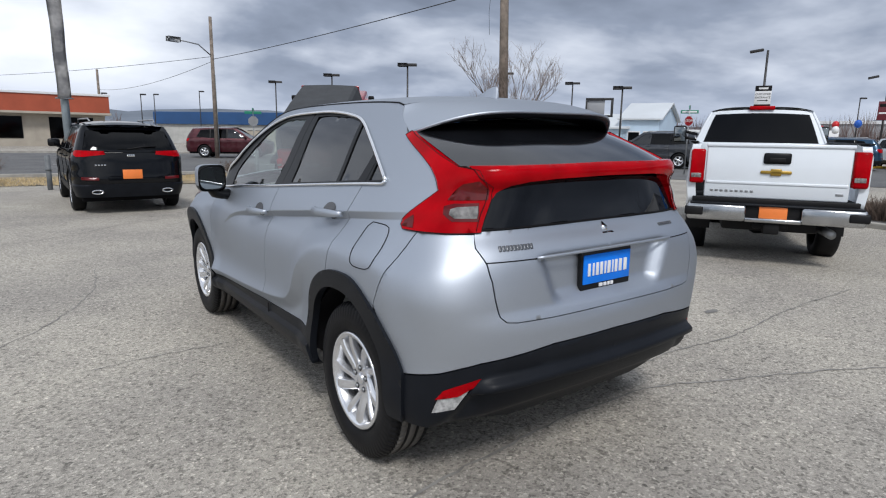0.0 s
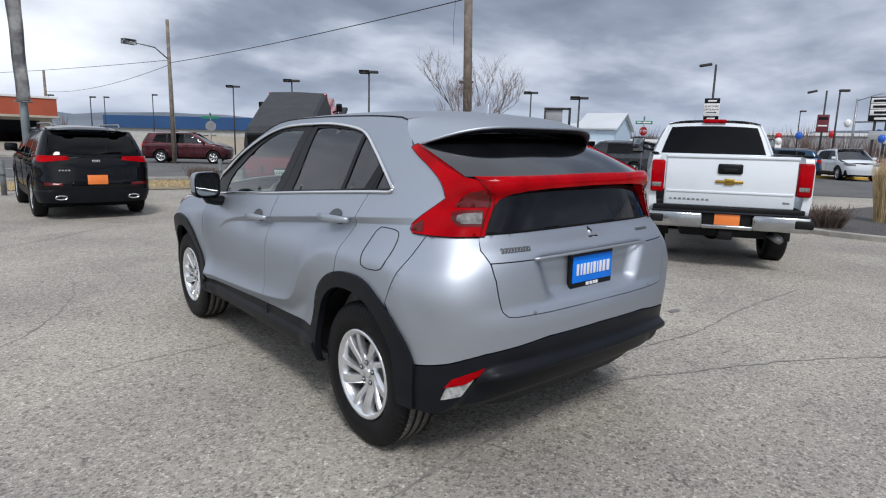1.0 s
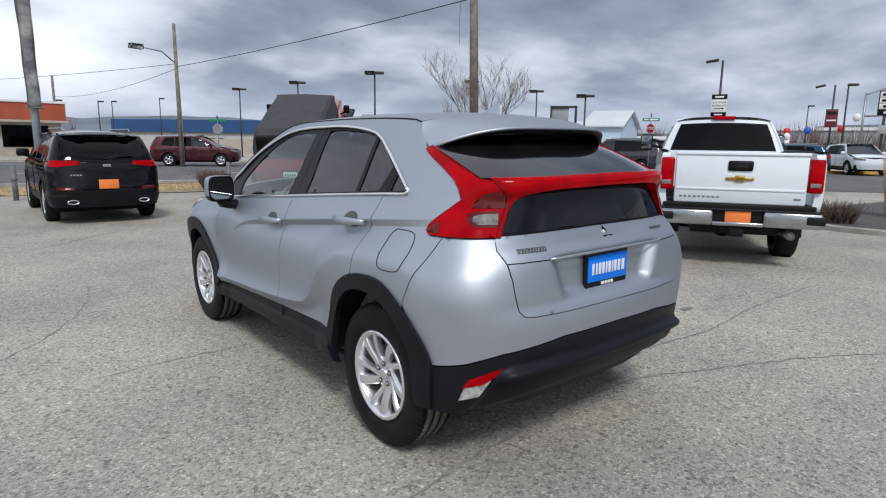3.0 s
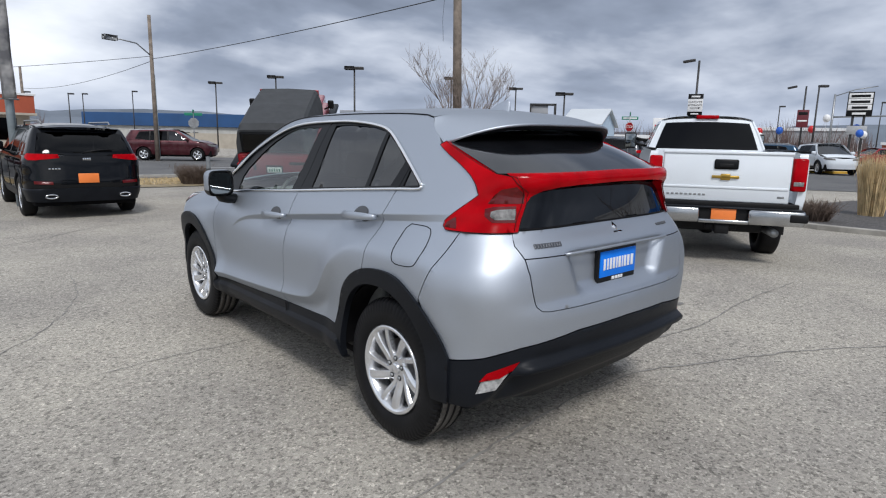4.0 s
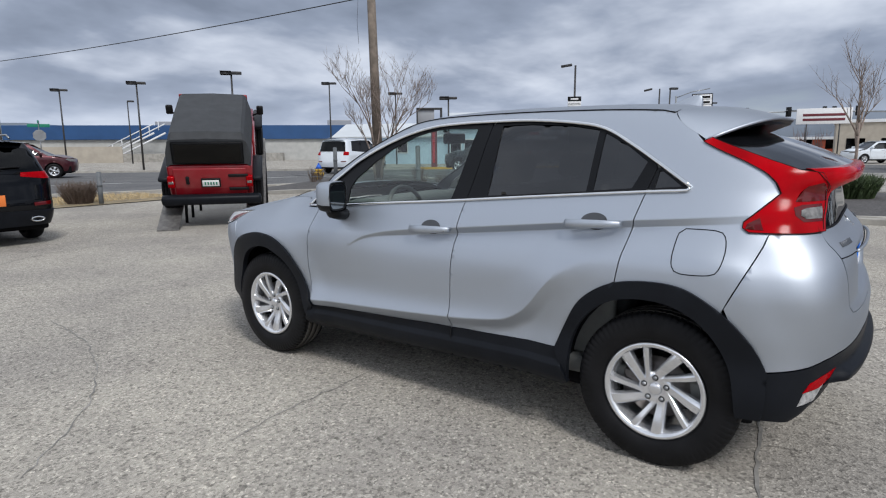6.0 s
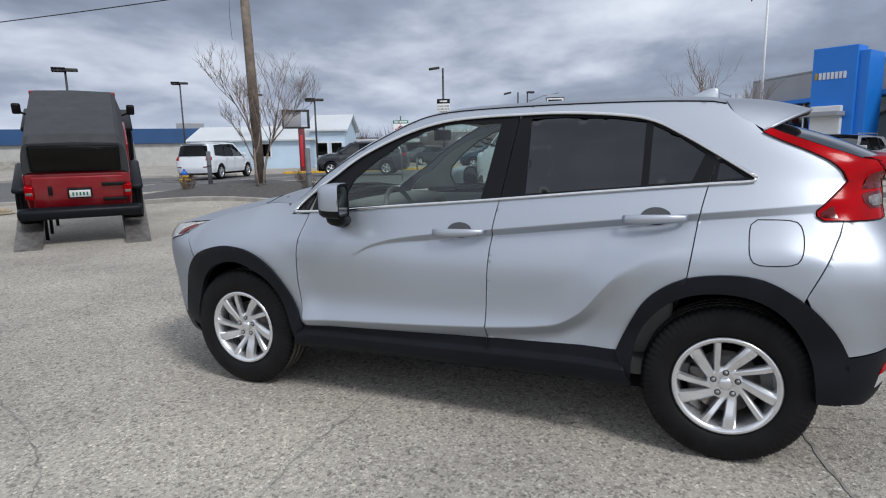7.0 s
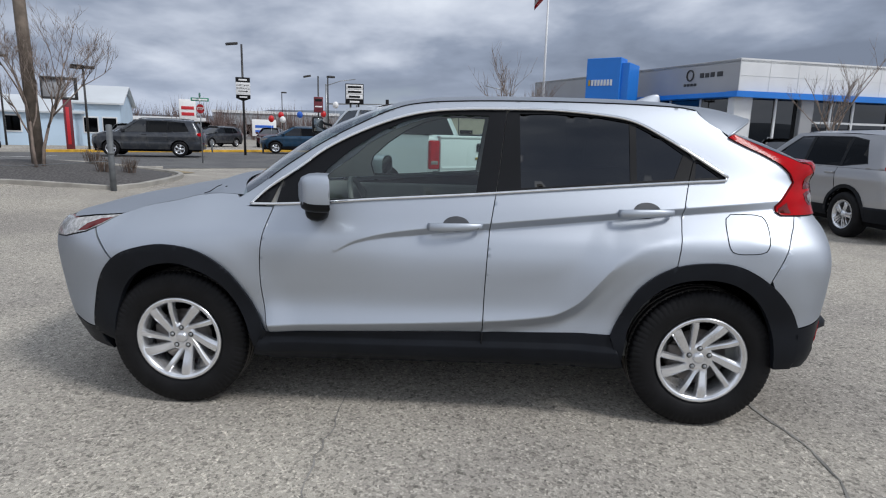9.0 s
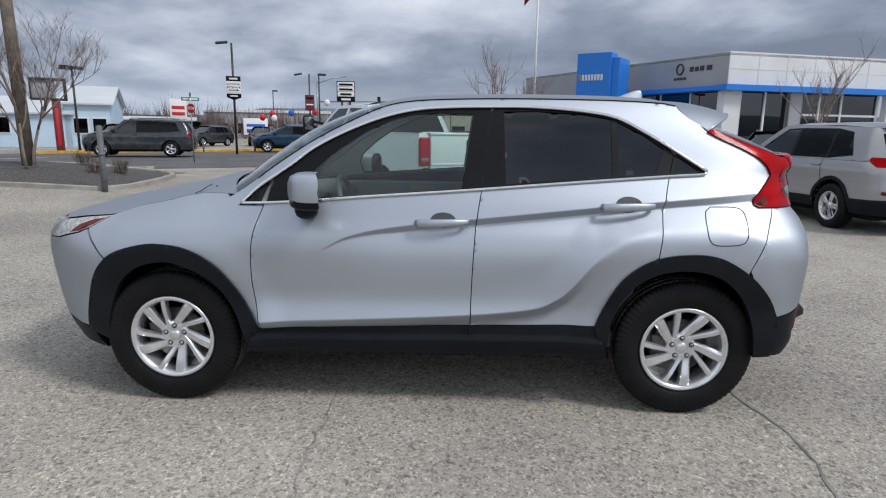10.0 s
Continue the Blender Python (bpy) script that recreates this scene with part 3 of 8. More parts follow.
# oil marks
for x, y, rx, ry, sd in ((-3.6, 5.0, .32, .12, 1), (-2.35, -1.55, .05, .04, 2), (1.9, -3.1, .05, .03, 3), (2.6, -1.0, .09, .04, 5)):
    rnd = random.Random(sd)
    bm = bmesh.new()
    bm.faces.new([bm.verts.new((x + rx * math.cos(a) * rnd.uniform(.75, 1.1), y + ry * math.sin(a) * rnd.uniform(.75, 1.1), gh(x, y) + .0045)) for a in np.linspace(0, 2 * math.pi, 19)[:-1]])
    tagged(part("stain", bm, M["tar"], None, "", False), "dark oil stain on the asphalt", "stain", "stains on the asphalt", "structure")
# road markings
for k in range(6):
    x, y = -14 + k * 7.2, 30.5 - k * 2.1
    bm = boxed(-1.5, 1.5, -.06, .06, .013, .017, 0, pose(x, y, 0, 0, 0, -18))
    tagged(part("lane_line", bm, M["white_line"], None, "", False), "worn white lane dash on the street", "road marking", "lane dashes", "structure")

# --- body surface of the silver car: plan outline at each height, unrolled as (u, z) ---
W_TAB = [(.16, .80), (.30, .865), (.42, .885), (.56, .876), (.70, .892), (.84, .904), (.92, .895), (1.0, .86), (1.09, .825), (1.26, .735), (1.47, .635), (1.57, .575), (1.66, .50)]
R_TAB = [(.16, -1.88), (.30, -1.95), (.42, -2.025), (.52, -2.06), (.62, -2.08), (.72, -2.08), (.775, -2.06), (.80, -2.04), (.985, -2.03), (1.02, -2.01), (1.10, -1.935), (1.24, -1.94), (1.29, -1.985), (1.32, -1.99), (1.36, -1.95), (1.42, -1.81), (1.48, -1.66), (1.57, -1.5)]
F_TAB = [(.16, 2.10), (.30, 2.18), (.40, 2.23), (.60, 2.28), (.76, 2.29), (.86, 2.27), (.94, 2.20), (1.0, 2.10), (1.10, 1.95), (1.6, 1.9)]
Y_REAR, Y_FRONT, N_FRONT = -1.25, 1.25, 2.6


R_SIDE = [(.16, -1.88), (.30, -1.94), (.42, -1.985), (.62, -2.01), (.80, -2.015), (.95, -2.0), (1.02, -1.98), (1.10, -1.94), (1.24, -1.945), (1.29, -1.985), (1.32, -1.99), (1.36, -1.95), (1.42, -1.81), (1.48, -1.66), (1.57, -1.5)]
SLOPES = {}


def lerp_tab(tab, v):
    """A smooth monotone curve through the (place, value) pairs."""
    if v <= tab[0][0]:
        return tab[0][1]
    if v >= tab[-1][0]:
        return tab[-1][1]
    key = tuple(tab)
    if key not in SLOPES:
        d = [(q[1] - p[1]) / (q[0] - p[0]) for p, q in zip(tab, tab[1:])]
        SLOPES[key] = [d[0]] + [0 if p * q <= 0 else 2 * p * q / (p + q) for p, q in zip(d, d[1:])] + [d[-1]]
    m = SLOPES[key]
    i = next(k for k in range(len(tab) - 1) if v <= tab[k + 1][0])
    h = tab[i + 1][0] - tab[i][0]
    t = (v - tab[i][0]) / h
    return (tab[i][1] * (1 + 2 * t) * (1 - t) ** 2 + h * m[i] * t * (1 - t) ** 2
            + tab[i + 1][1] * t * t * (3 - 2 * t) + h * m[i + 1] * t * t * (t - 1))


def smooth(v, a, b):
    s = min(1, max(0, (v - a) / (b - a)))
    return s * s * (3 - 2 * s)


CHAR = [(-1.95, 1.185), (-1.64, 1.155), (-.88, 1.08), (-.27, 1.015), (.03, .985), (.25, .955), (.40, .915), (.54, .84)]
LOW = [(-1.78, .80), (-1.72, .88), (-1.61, .965), (-1.40, .985), (-1.23, .98), (-.99, .92), (-.86, .83), (-.68, .63), (-.56, .57), (-.23, .53), (.84, .47)]
GAP = [(.9, 1.10), (1.05, 1.105), (1.17, 1.103), (1.25, 1.096), (1.40, 1.063), (1.60, 1.026), (1.712, .988), (1.835, .977), (1.966, .956), (2.3, .91)]


def char_width(y):
    return .028 * smooth(y, .54, .05) + .006


def from_line(tab, y, z):
    """Distance over (+) or under (-) a line of the side."""
    k = (lerp_tab(tab, y + .01) - lerp_tab(tab, y - .01)) / .02
    return (z - lerp_tab(tab, y)) / math.hypot(1, k)


def side_relief(y, z):
    """How far the sheet metal stands out from the plain outline at y, z."""
    d = 0.0
    if y < .56:
        fade = smooth(y, .56, .42) * (.3 + .7 * smooth(y, -1.8, -1.1))
        v, w = from_line(CHAR, y, z), char_width(y)
        if v < 0:
            d -= fade * 1.2 * w * (min(1, -v / w) if v > -w else (1 - min(1, (-v - w) / .30)) ** 1.5)
    if -1.8 < y < .9:
        v = from_line(LOW, y, z)
        fade = smooth(y, -1.8, -1.5) * smooth(y, .9, .84)
        crisp = smooth(y, -.95, -.70)
        top = .036 * max(0, 1 - max(0, v) / .18) ** 1.8
        if v < 0:
            drop = .050 * min(1, -v / .06) if crisp else 0
            soft = .036 * smooth(v, .02, -.15)
            top -= drop * crisp + soft * (1 - crisp)
        elif crisp < 1:
            top -= .036 * smooth(v, .02, -.15) * (1 - crisp)
        d += fade * top
    if y > .75:
        g = lerp_tab(GAP, y)
        lo = g - .22
        if z > lo:
            d -= .16 * min(1.4, (z - lo) / .22) ** 2 * smooth(y, .75, 1.2) * smooth(y, 2.0, 1.5)
    for yc in (-1.335, 1.335):
        r = math.hypot(y - yc, z - .345)
        d += .016 * smooth(r, .66, .50) * (1 if z > .1 else 0)
    return d


def n_rear(z):
    """How square the rear corners are in plan."""
    return 4.1 + 1.9 * smooth(z, 1.30, .82)


def plan(phi, n):
    r = (abs(math.cos(phi)) ** n + abs(math.sin(phi)) ** n) ** (-1 / n)
    return r * math.cos(phi), r * math.sin(phi)


def skin(u, z, out=0.0):
    """The point of the left body side at the unrolled place u and height z; out: metres outwards."""
    w = lerp_tab(W_TAB, z)
    if u < Y_REAR:
        n = n_rear(z)
        c, s = plan((Y_REAR - u) / .8, n)
        k = max(0, 1 - (c / .85) ** 2)
        ln = Y_REAR - k * lerp_tab(R_TAB, z) - (1 - k) * lerp_tab(R_SIDE, z)
        x, y = w * c, Y_REAR - ln * s
        nx, ny = abs(c) ** (n - 1) / w, -abs(s) ** (n - 1) / ln
    elif u > Y_FRONT:
        ln = lerp_tab(F_TAB, z) - Y_FRONT
        c, s = plan((u - Y_FRONT) / .95, N_FRONT)
        x, y = w * c, Y_FRONT + ln * s
        nx, ny = abs(c) ** (N_FRONT - 1) / w, abs(s) ** (N_FRONT - 1) / ln
    else:
        x, y, nx, ny = w, u, 1, 0
    k = math.hypot(nx, ny)
    d = out + side_relief(y, z) * (abs(nx) / k if u < Y_REAR else 1)
    return (-(x + d * nx / k), y + d * ny / k, z)


def u_of_y(y, z):
    """The unrolled place of a point of the side at y."""
    if y < Y_REAR:
        s = min(.9999, (Y_REAR - y) / (Y_REAR - lerp_tab(R_SIDE, z)))
        return Y_REAR - .8 * math.atan2(s, (1 - s ** n_rear(z)) ** (1 / n_rear(z)))
    if y > Y_FRONT:
        s = min(.9999, (y - Y_FRONT) / (lerp_tab(F_TAB, z) - Y_FRONT))
        return Y_FRONT + .95 * math.atan2(s, (1 - s ** N_FRONT) ** (1 / N_FRONT))
    return y


def u_of_x(x, z):
    """The unrolled place of a point of the back at x."""
    c = min(1, abs(x) / lerp_tab(W_TAB, z))
    return Y_REAR - .8 * math.atan2((1 - c ** n_rear(z)) ** (1 / n_rear(z)), c)


def S(y, z):
    return (u_of_y(y, z), z)


def B(x, z):
    return (u_of_x(x, z), z)


# lines of the body side, as (y, z)
GAP_F = curve_pts([(.82, 1.078), (.86, .96), (.88, .83), (.88, .66), (.853, .48), (.845, .42)])
GAP_B = curve_pts([(-.33, 1.565), (-.29, 1.22), (-.255, .97), (-.24, .69), (-.235, .44)])
GAP_R = curve_pts([(-1.262, 1.36), (-1.20, 1.13), (-1.155, .845)])
CH_TOP = curve_pts([(.955, 1.068), (.88, 1.14), (.72, 1.25), (.59, 1.35), (.42, 1.44), (.24, 1.51), (.07, 1.55), (-.11, 1.565), (-.32, 1.57), (-.56, 1.57), (-.82, 1.55), (-.98, 1.518), (-1.13, 1.44), (-1.26, 1.36), (-1.385, 1.28), (-1.412, 1.262)])
CH_LOW = curve_pts([(-1.412, 1.262), (-1.40, 1.247), (-1.36, 1.243), (-1.23, 1.235), (-.72, 1.195), (-.18, 1.15), (.30, 1.115), (.60, 1.09), (.955, 1.068)])
RAIL = curve_pts([(-1.285, 1.588), (-1.23, 1.60), (-1.0, 1.612), (-.7, 1.617), (-.4, 1.617), (-.11, 1.611), (.10, 1.598), (.25, 1.565), (.42, 1.487), (.60, 1.39), (.80, 1.255), (.98, 1.13), (1.05, 1.085)])
ARCH_F = curve_pts([(.862, .43), (.945, .60), (1.055, .75), (1.19, .838), (1.34, .866), (1.46, .855), (1.595, .81), (1.69, .725), (1.755, .60), (1.785, .47), (1.79, .38)])
ARCH_FI = curve_pts([(.92, .33), (.97, .51), (1.07, .67), (1.21, .755), (1.33, .782), (1.475, .745), (1.58, .65), (1.645, .51), (1.675, .34)])
ARCH_R = curve_pts([(-.87, .48), (-.92, .60), (-1.0, .74), (-1.13, .83), (-1.29, .862), (-1.45, .85), (-1.60, .765), (-1.71, .65), (-1.765, .545)])
ARCH_RI = curve_pts([(-.925, .32), (-.95, .54), (-1.03, .68), (-1.15, .765), (-1.30, .79), (-1.44, .765), (-1.56, .68), (-1.645, .53), (-1.675, .34)])


def clip(line, lo=None, hi=None, axis=0):
    return [p for p in line if (lo is None or p[axis] >= lo) and (hi is None or p[axis] <= hi)]


def side_pts(pts):
    return [S(*p) for p in pts]


def tailgate_surf(u, z, out=0.0):
    """The gate with its plate recess pressed in."""
    x = abs(skin(u, z)[0])
    edge = .43 - (1.0 - z) * .40
    press = smooth(edge - x, 0, .085) * smooth(z, .785, .84) * smooth(z, .996, .972)
    return skin(u, z, out - .048 * press)


def glass_surf(u, z, out=0.0):
    p = skin(u, 1.10, out - .003)
    k = (z - 1.10) / .19
    w = lerp_tab(W_TAB, z) / lerp_tab(W_TAB, 1.10)
    return (p[0] * (.9 * w + .1), p[1] + .04 * k, z)


def valance_surf(u, z, out=0.0):
    """Black lower bumper: a proud lip over a set-back diffuser."""
    x = abs(skin(u, z)[0])
    z = z - .02 * smooth(x, .84, .33)
    mid = smooth(x - (.53 - z) * .7, .69, .61)
    step = mid * (.046 * smooth(z, .545, .512) - .078 * smooth(z, .492, .470) - .04 * smooth(z, .36, .30))
    p = skin(u, z + .02 * smooth(x, .84, .33), out + step)
    return p


def roof_point(s, r):
    """The roof and windscreen: s runs along the side rail from back to front, r across from -1 to 1."""
    q = s * (len(RAIL) - 1)
    i = min(len(RAIL) - 2, int(q))
    t = q - i
    y, z = (RAIL[i][k] + (RAIL[i + 1][k] - RAIL[i][k]) * t for k in (0, 1))
    x = -skin(y, z)[0]
    k = 1 - abs(r) ** 2.3
    front = smooth(y, .0, .55)
    return Vector((x * r, y + k * (.17 * front), z + k * (.040 - .018 * front) + .0))


RAIL_END = next(i for i, p in enumerate(RAIL) if p[0] > .22) / (len(RAIL) - 1)


def tyre_mesh(radius, width, rim_r, grooves=4):
    bm = bmesh.new()
    h = width / 2
    prof = [(-h * .72, rim_r), (-h * .98, rim_r + .03), (-h * 1.0, (radius + rim_r) / 2), (-h * .93, radius - .022), (-h * .80, radius - .006)]
    tread = []
    for g in range(grooves):
        c = -h * .62 + g * (h * 1.24) / (grooves - 1)
        tread += [(c - .0075, radius), (c - .0055, radius - .009), (c + .0055, radius - .009), (c + .0075, radius)]
    prof += tread + [(-a, r) for a, r in prof[::-1]]
    lugs = 76
    rings = []
    for k in range(lugs * 4):
        ang = 2 * math.pi * (k // 4 + (0, .06, .20, .26)[k % 4]) / lugs
        cut = .005 if k % 4 in (1, 2) else 0
        rings.append([bm.verts.new((hh, (r - (cut if r > radius - .01 and abs(hh) > h * .5 else 0)) * math.cos(ang), (r - (cut if r > radius - .01 and abs(hh) > h * .5 else 0)) * math.sin(ang))) for hh, r in prof])
    for k in range(len(rings)):
        p, q = rings[k], rings[(k + 1) % len(rings)]
        for j in range(len(prof)):
            jj = (j + 1) % len(prof)
            bm.faces.new((p[j], p[jj], q[jj], q[j]))
    return bm


def alloy_mesh(rim_r, width):
    """Ten flat-faced spokes set slightly askew in pairs, a lip and a barrel; faces -x."""
    bm = bmesh.new()
    h = width / 2
    lathe(bm, [(-h * .92, rim_r + .012), (-h * .96, rim_r + .004), (-h * .93, rim_r - .008), (-h * .80, rim_r - .016), (-h * .5, rim_r - .024), (h * .8, rim_r - .03), (h * .9, rim_r + .01), (h * .6, rim_r + .004), (-h * .7, rim_r + .002)], Matrix(), 72)
    for k in range(10):
        a0 = 2 * math.pi * k / 10 + (.05 if k % 2 else -.05)
        w0, w1 = (.017, .025) if k % 2 else (.011, .0145)
        p0 = Vector((0, .050 * math.cos(a0 - .45), .050 * math.sin(a0 - .45)))
        p1 = Vector((0, (rim_r - .012) * math.cos(a0 + .16), (rim_r - .012) * math.sin(a0 + .16)))
        tang = Vector((1, 0, 0)).cross((p1 - p0).normalized())
        rings = []
        for i in range(9):
            t = i / 8
            w = w0 + (w1 - w0) * t ** .8
            ctr = p0.lerp(p1, t)
            ctr.x = -h * (.60 + .26 * smooth(t, 0, .9))
            rings.append([bm.verts.new(ctr + tang * (s * w) + Vector((d, 0, 0))) for s, d in ((1.15, .030), (1.0, .004), (.88, -.001), (-.45, -.003), (-.85, .002), (-1.15, .010), (-1.2, .034))])
        for p, q in zip(rings, rings[1:]):
            for j in range(7):
                f = bm.faces.new((p[j], p[(j + 1) % 7], q[(j + 1) % 7], q[j]))
                for e in f.edges:
                    if (e.verts[0] in p) != (e.verts[1] in p):
                        e.smooth = False
    lathe(bm, [(-h * .57, .0), (-h * .60, .03), (-h * .63, .045), (-h * .62, .068), (-h * .54, .078), (h * .1, .078), (h * .1, 0)], Matrix(), 40, closed=False)
    bmesh.ops.recalc_face_normals(bm, faces=bm.faces)
    return bm


def wheel(parent, x, y, z, radius, width, rim_r, sgn, rim_mat="rim", dark=False):
    """One road wheel; sgn -1 faces left."""
    bm = tyre_mesh(radius, width, rim_r)
    for f in bm.faces:
        # groove floors keep the dark rubber, which deepens their shade
        if math.hypot(f.calc_center_median().y, f.calc_center_median().z) > radius - .003:
            f.material_index = 1
    w = part("wheel", bm, [M["tyre"], M["tread"]], parent)
    w.matrix_local = pose(x, y, z, 0, 0, 0 if sgn < 0 else 180)
    part("rim", alloy_mesh(rim_r, width), M[rim_mat], w)
    bm = bmesh.new()
    lathe(bm, [(-.02, .0), (-.02, rim_r - .07), (.0, rim_r - .07), (.0, 0)], Matrix.Translation((-.015, 0, 0)), 32, closed=False)
    part("brake_disc", bm, M["disc"], w)
    bm = boxed(-.05, .03, rim_r * .35, rim_r * .72, -.06, .06, .012)
    part("brake_caliper", bm, M["disc"], w)
    h = width / 2
    bm = bmesh.new()
    lathe(bm, [(-h * .70, 0), (-h * .70, .022), (-h * .66, .028), (-h * .55, .028)], Matrix(), 24, closed=False)
    part("centre_cap", bm, M["rim"], w)
    for k in range(5):
        a = 2 * math.pi * k / 5 + .3
        bm = bmesh.new()
        rod(bm, (-h * .70, .052 * math.cos(a), .052 * math.sin(a)), (-h * .55, .052 * math.cos(a), .052 * math.sin(a)), .0095, .0105, 6)
        part("lug_nut", bm, M["steel"], w)
        # black disc round the nut, painted as the shade in its hole
        bm = bmesh.new()
        rod(bm, (-h * .645, .052 * math.cos(a), .052 * math.sin(a)), (-h * .50, .052 * math.cos(a), .052 * math.sin(a)), .0135, .0135, 14)
        part("nut_shade_disc", bm, M["black"], w)
    return w


def tube_on(bm, pts, rx, rz, out=0.004, mirror=False):
    line = []
    for y, z in pts:
        p = skin(*S(y, z), out)
        line.append((-p[0] if mirror else p[0], p[1], p[2]))
    return sweep(bm, line, rx, rz, 6)


def hero_car():
    car = thing("compact_suv", pose(0, 0, 0, 0, -math.degrees(math.atan(SLOPE)), TURN), "silver compact SUV with black wheel-arch cladding, parked on worn asphalt", "car")
    creases = [side_pts([(y, lerp_tab(CHAR, y) + a - b * char_width(y) * (1 + .6 * smooth(y, .2, .5))) for y in np.linspace(-1.66, .5, 110)]) for a, b in ((.005, 0), (0, 0), (-.004, 0), (.004, 1), (0, 1), (-.006, 1))]
    creases += [side_pts([(y, lerp_tab(LOW, y) + d) for y in np.linspace(-.85, .84, 80)]) for d in (.006, 0.0, -.006)]

    fuel = curve_pts([(-1.42, 1.09), (-1.54, 1.09), (-1.578, 1.07), (-1.588, 1.01), (-1.575, .945), (-1.54, .92), (-1.43, .915), (-1.395, .94), (-1.388, 1.0), (-1.395, 1.07), (-1.42, 1.09)], .02)[:-1]
    lamp_low = [(-1.43, 1.455), (-1.56, 1.392), (-1.735, 1.272), (-1.748, 1.245), (-1.725, 1.22), (-1.635, 1.13), (-1.635, 1.108), (-1.66, 1.092)]
    seam = curve_pts([(-1.605, .79), (-1.66, .91), (-1.71, 1.02), (-1.735, 1.09)])

    body_side = side_pts([(-1.155, .845)] + clip(ARCH_R, hi=-1.15) + [(-1.60, .775)] + seam[1:] + lamp_low[::-1] + [(-1.397, 1.492), (-1.341, 1.526), (-1.308, 1.556), (-1.288, 1.587)] + RAIL[1:] + [(1.05, 1.065), (.965, 1.055)] + CH_TOP + clip(CH_LOW, hi=-1.24)[1:] + [(-1.226, 1.234)] + clip(GAP_R, hi=1.22, axis=1))
    front_door = side_pts(GAP_F + [(.80, .428)] + [(-.235, .462)] + clip(GAP_B, hi=1.14, axis=1)[::-1] + [(-.283, 1.157)] + clip(CH_LOW, -.26, .80) + [(.82, 1.077)])
    rear_door = side_pts([(-.283, 1.157)] + clip(GAP_B, hi=1.14, axis=1) + [(-.24, .462), (-.865, .48)] + clip(ARCH_R, lo=-1.13) + clip(GAP_R, hi=1.22, axis=1)[::-1] + [(-1.226, 1.234)] + clip(CH_LOW, -1.21, -.30))
    fender = side_pts(clip(GAP_F, hi=1.06, axis=1) + clip(ARCH_F, hi=1.60) + [(1.640, .774), (1.749, .866), (1.793, .921), (1.763, .941), (1.712, .985)] + [(y, lerp_tab(GAP, y) + .001) for y in np.linspace(1.70, 1.06, 18)] + [(1.0, 1.066), (.965, 1.057), (.835, 1.062)])
    for mirror in (False, True):
        for name, loop, holes in (("body_side", body_side, []), ("front_door", front_door, []), ("rear_door", rear_door, []), ("front_fender", fender, [])):
            panel = part(name, sheet(bmesh.new(), loop, skin, .021, .0025, .02, holes, creases, mirror), M["silver"], car)
            if name == "body_side":
                bm = bmesh.new()
                sweep(bm, [((-1 if mirror else 1) * p[0], p[1], p[2]) for p in (skin(u, v, .0006) for u, v in side_pts(fuel))], .0022, .0022, 6, True)
                part("fuel_flap", bm, M["seal"], panel, "thin joint round the fuel flap")
            if name in ("front_door", "rear_door"):
                y, z = (-.09, .995) if name == "front_door" else (-1.015, 1.085)
                sg = 1 if mirror else -1
                tilt = .02
                bm = bmesh.new()
                line = [skin(*S(y + d, z + .002 - tilt * d * 2), o) for d, o in ((.135, .004), (.12, .026), (.05, .036), (-.05, .036), (-.12, .026), (-.13, .004))]
                sweep(bm, [(-p[0] if mirror else p[0], p[1], p[2]) for p in line], .012, .022, 10, False, lambda t: .55 + .45 * math.sin(math.pi * min(1, .18 + t)) ** .5)
                part("door_handle", bm, M["silver"], panel, "silver pull handle")
                bm = bmesh.new()
                # flat patch coloured as the shade inside the cup
                cup = [(y + .065 * math.cos(a), z + .010 + .040 * math.sin(a)) for a in np.linspace(0, 2 * math.pi, 24)[:-1]]
                sheet(bm, side_pts(cup), lambda u, v, o=0.0: skin(u, v, o + .0035), .012, 0, .002, [], [], mirror)
                part("handle_cup", bm, M["cup"], panel, "silver recess behind the handle, its shade painted dark grey")
                if name == "front_door":
                    bm = bmesh.new()
                    p = Vector(skin(*S(y - .105, z), .035))
                    rod(bm, (p.x * (1 if not mirror else -1), p.y, p.z), ((p.x - .005) * (1 if not mirror else -1), p.y, p.z), .007, .007, 12)
                    part("key_lock", bm, M["steel"], panel)

    # window band: black frames with the panes let in
    f_glass = [(.585, 1.103), (-.18, 1.160), (-.235, 1.532), (-.05, 1.535), (.07, 1.525), (.19, 1.495), (.32, 1.437), (.46, 1.345), (.575, 1.245), (.60, 1.19)]
    r_glass = [(-.405, 1.185), (-.94, 1.227), (-.945, 1.512), (-.80, 1.535), (-.56, 1.548), (-.395, 1.545)]
    s_glass = [(-.975, 1.232), (-1.155, 1.248), (-1.205, 1.365), (-1.10, 1.437), (-.98, 1.498)]
    q_glass = [(-1.258, 1.252), (-1.372, 1.262), (-1.28, 1.325), (-1.268, 1.325)]
    z_front = side_pts(clip(CH_LOW, -.28, .83) + [(.79, 1.2)] + [p for p in CH_TOP if -.325 < p[0] < .78] + [(-.325, 1.565)] + clip(GAP_B, 1.15, 1.56, 1))
    z_sail = side_pts([(.845, 1.078)] + [p for p in CH_LOW if p[0] > .85] + [p for p in CH_TOP if p[0] > .80] + [(.80, 1.19)])
    z_rear = side_pts(clip(CH_LOW, -1.22, -.285) + clip(GAP_B, 1.15, 1.56, 1)[::-1] + [p for p in CH_TOP if -1.255 < p[0] < -.34] + clip(GAP_R, 1.235, 1.355, 1))
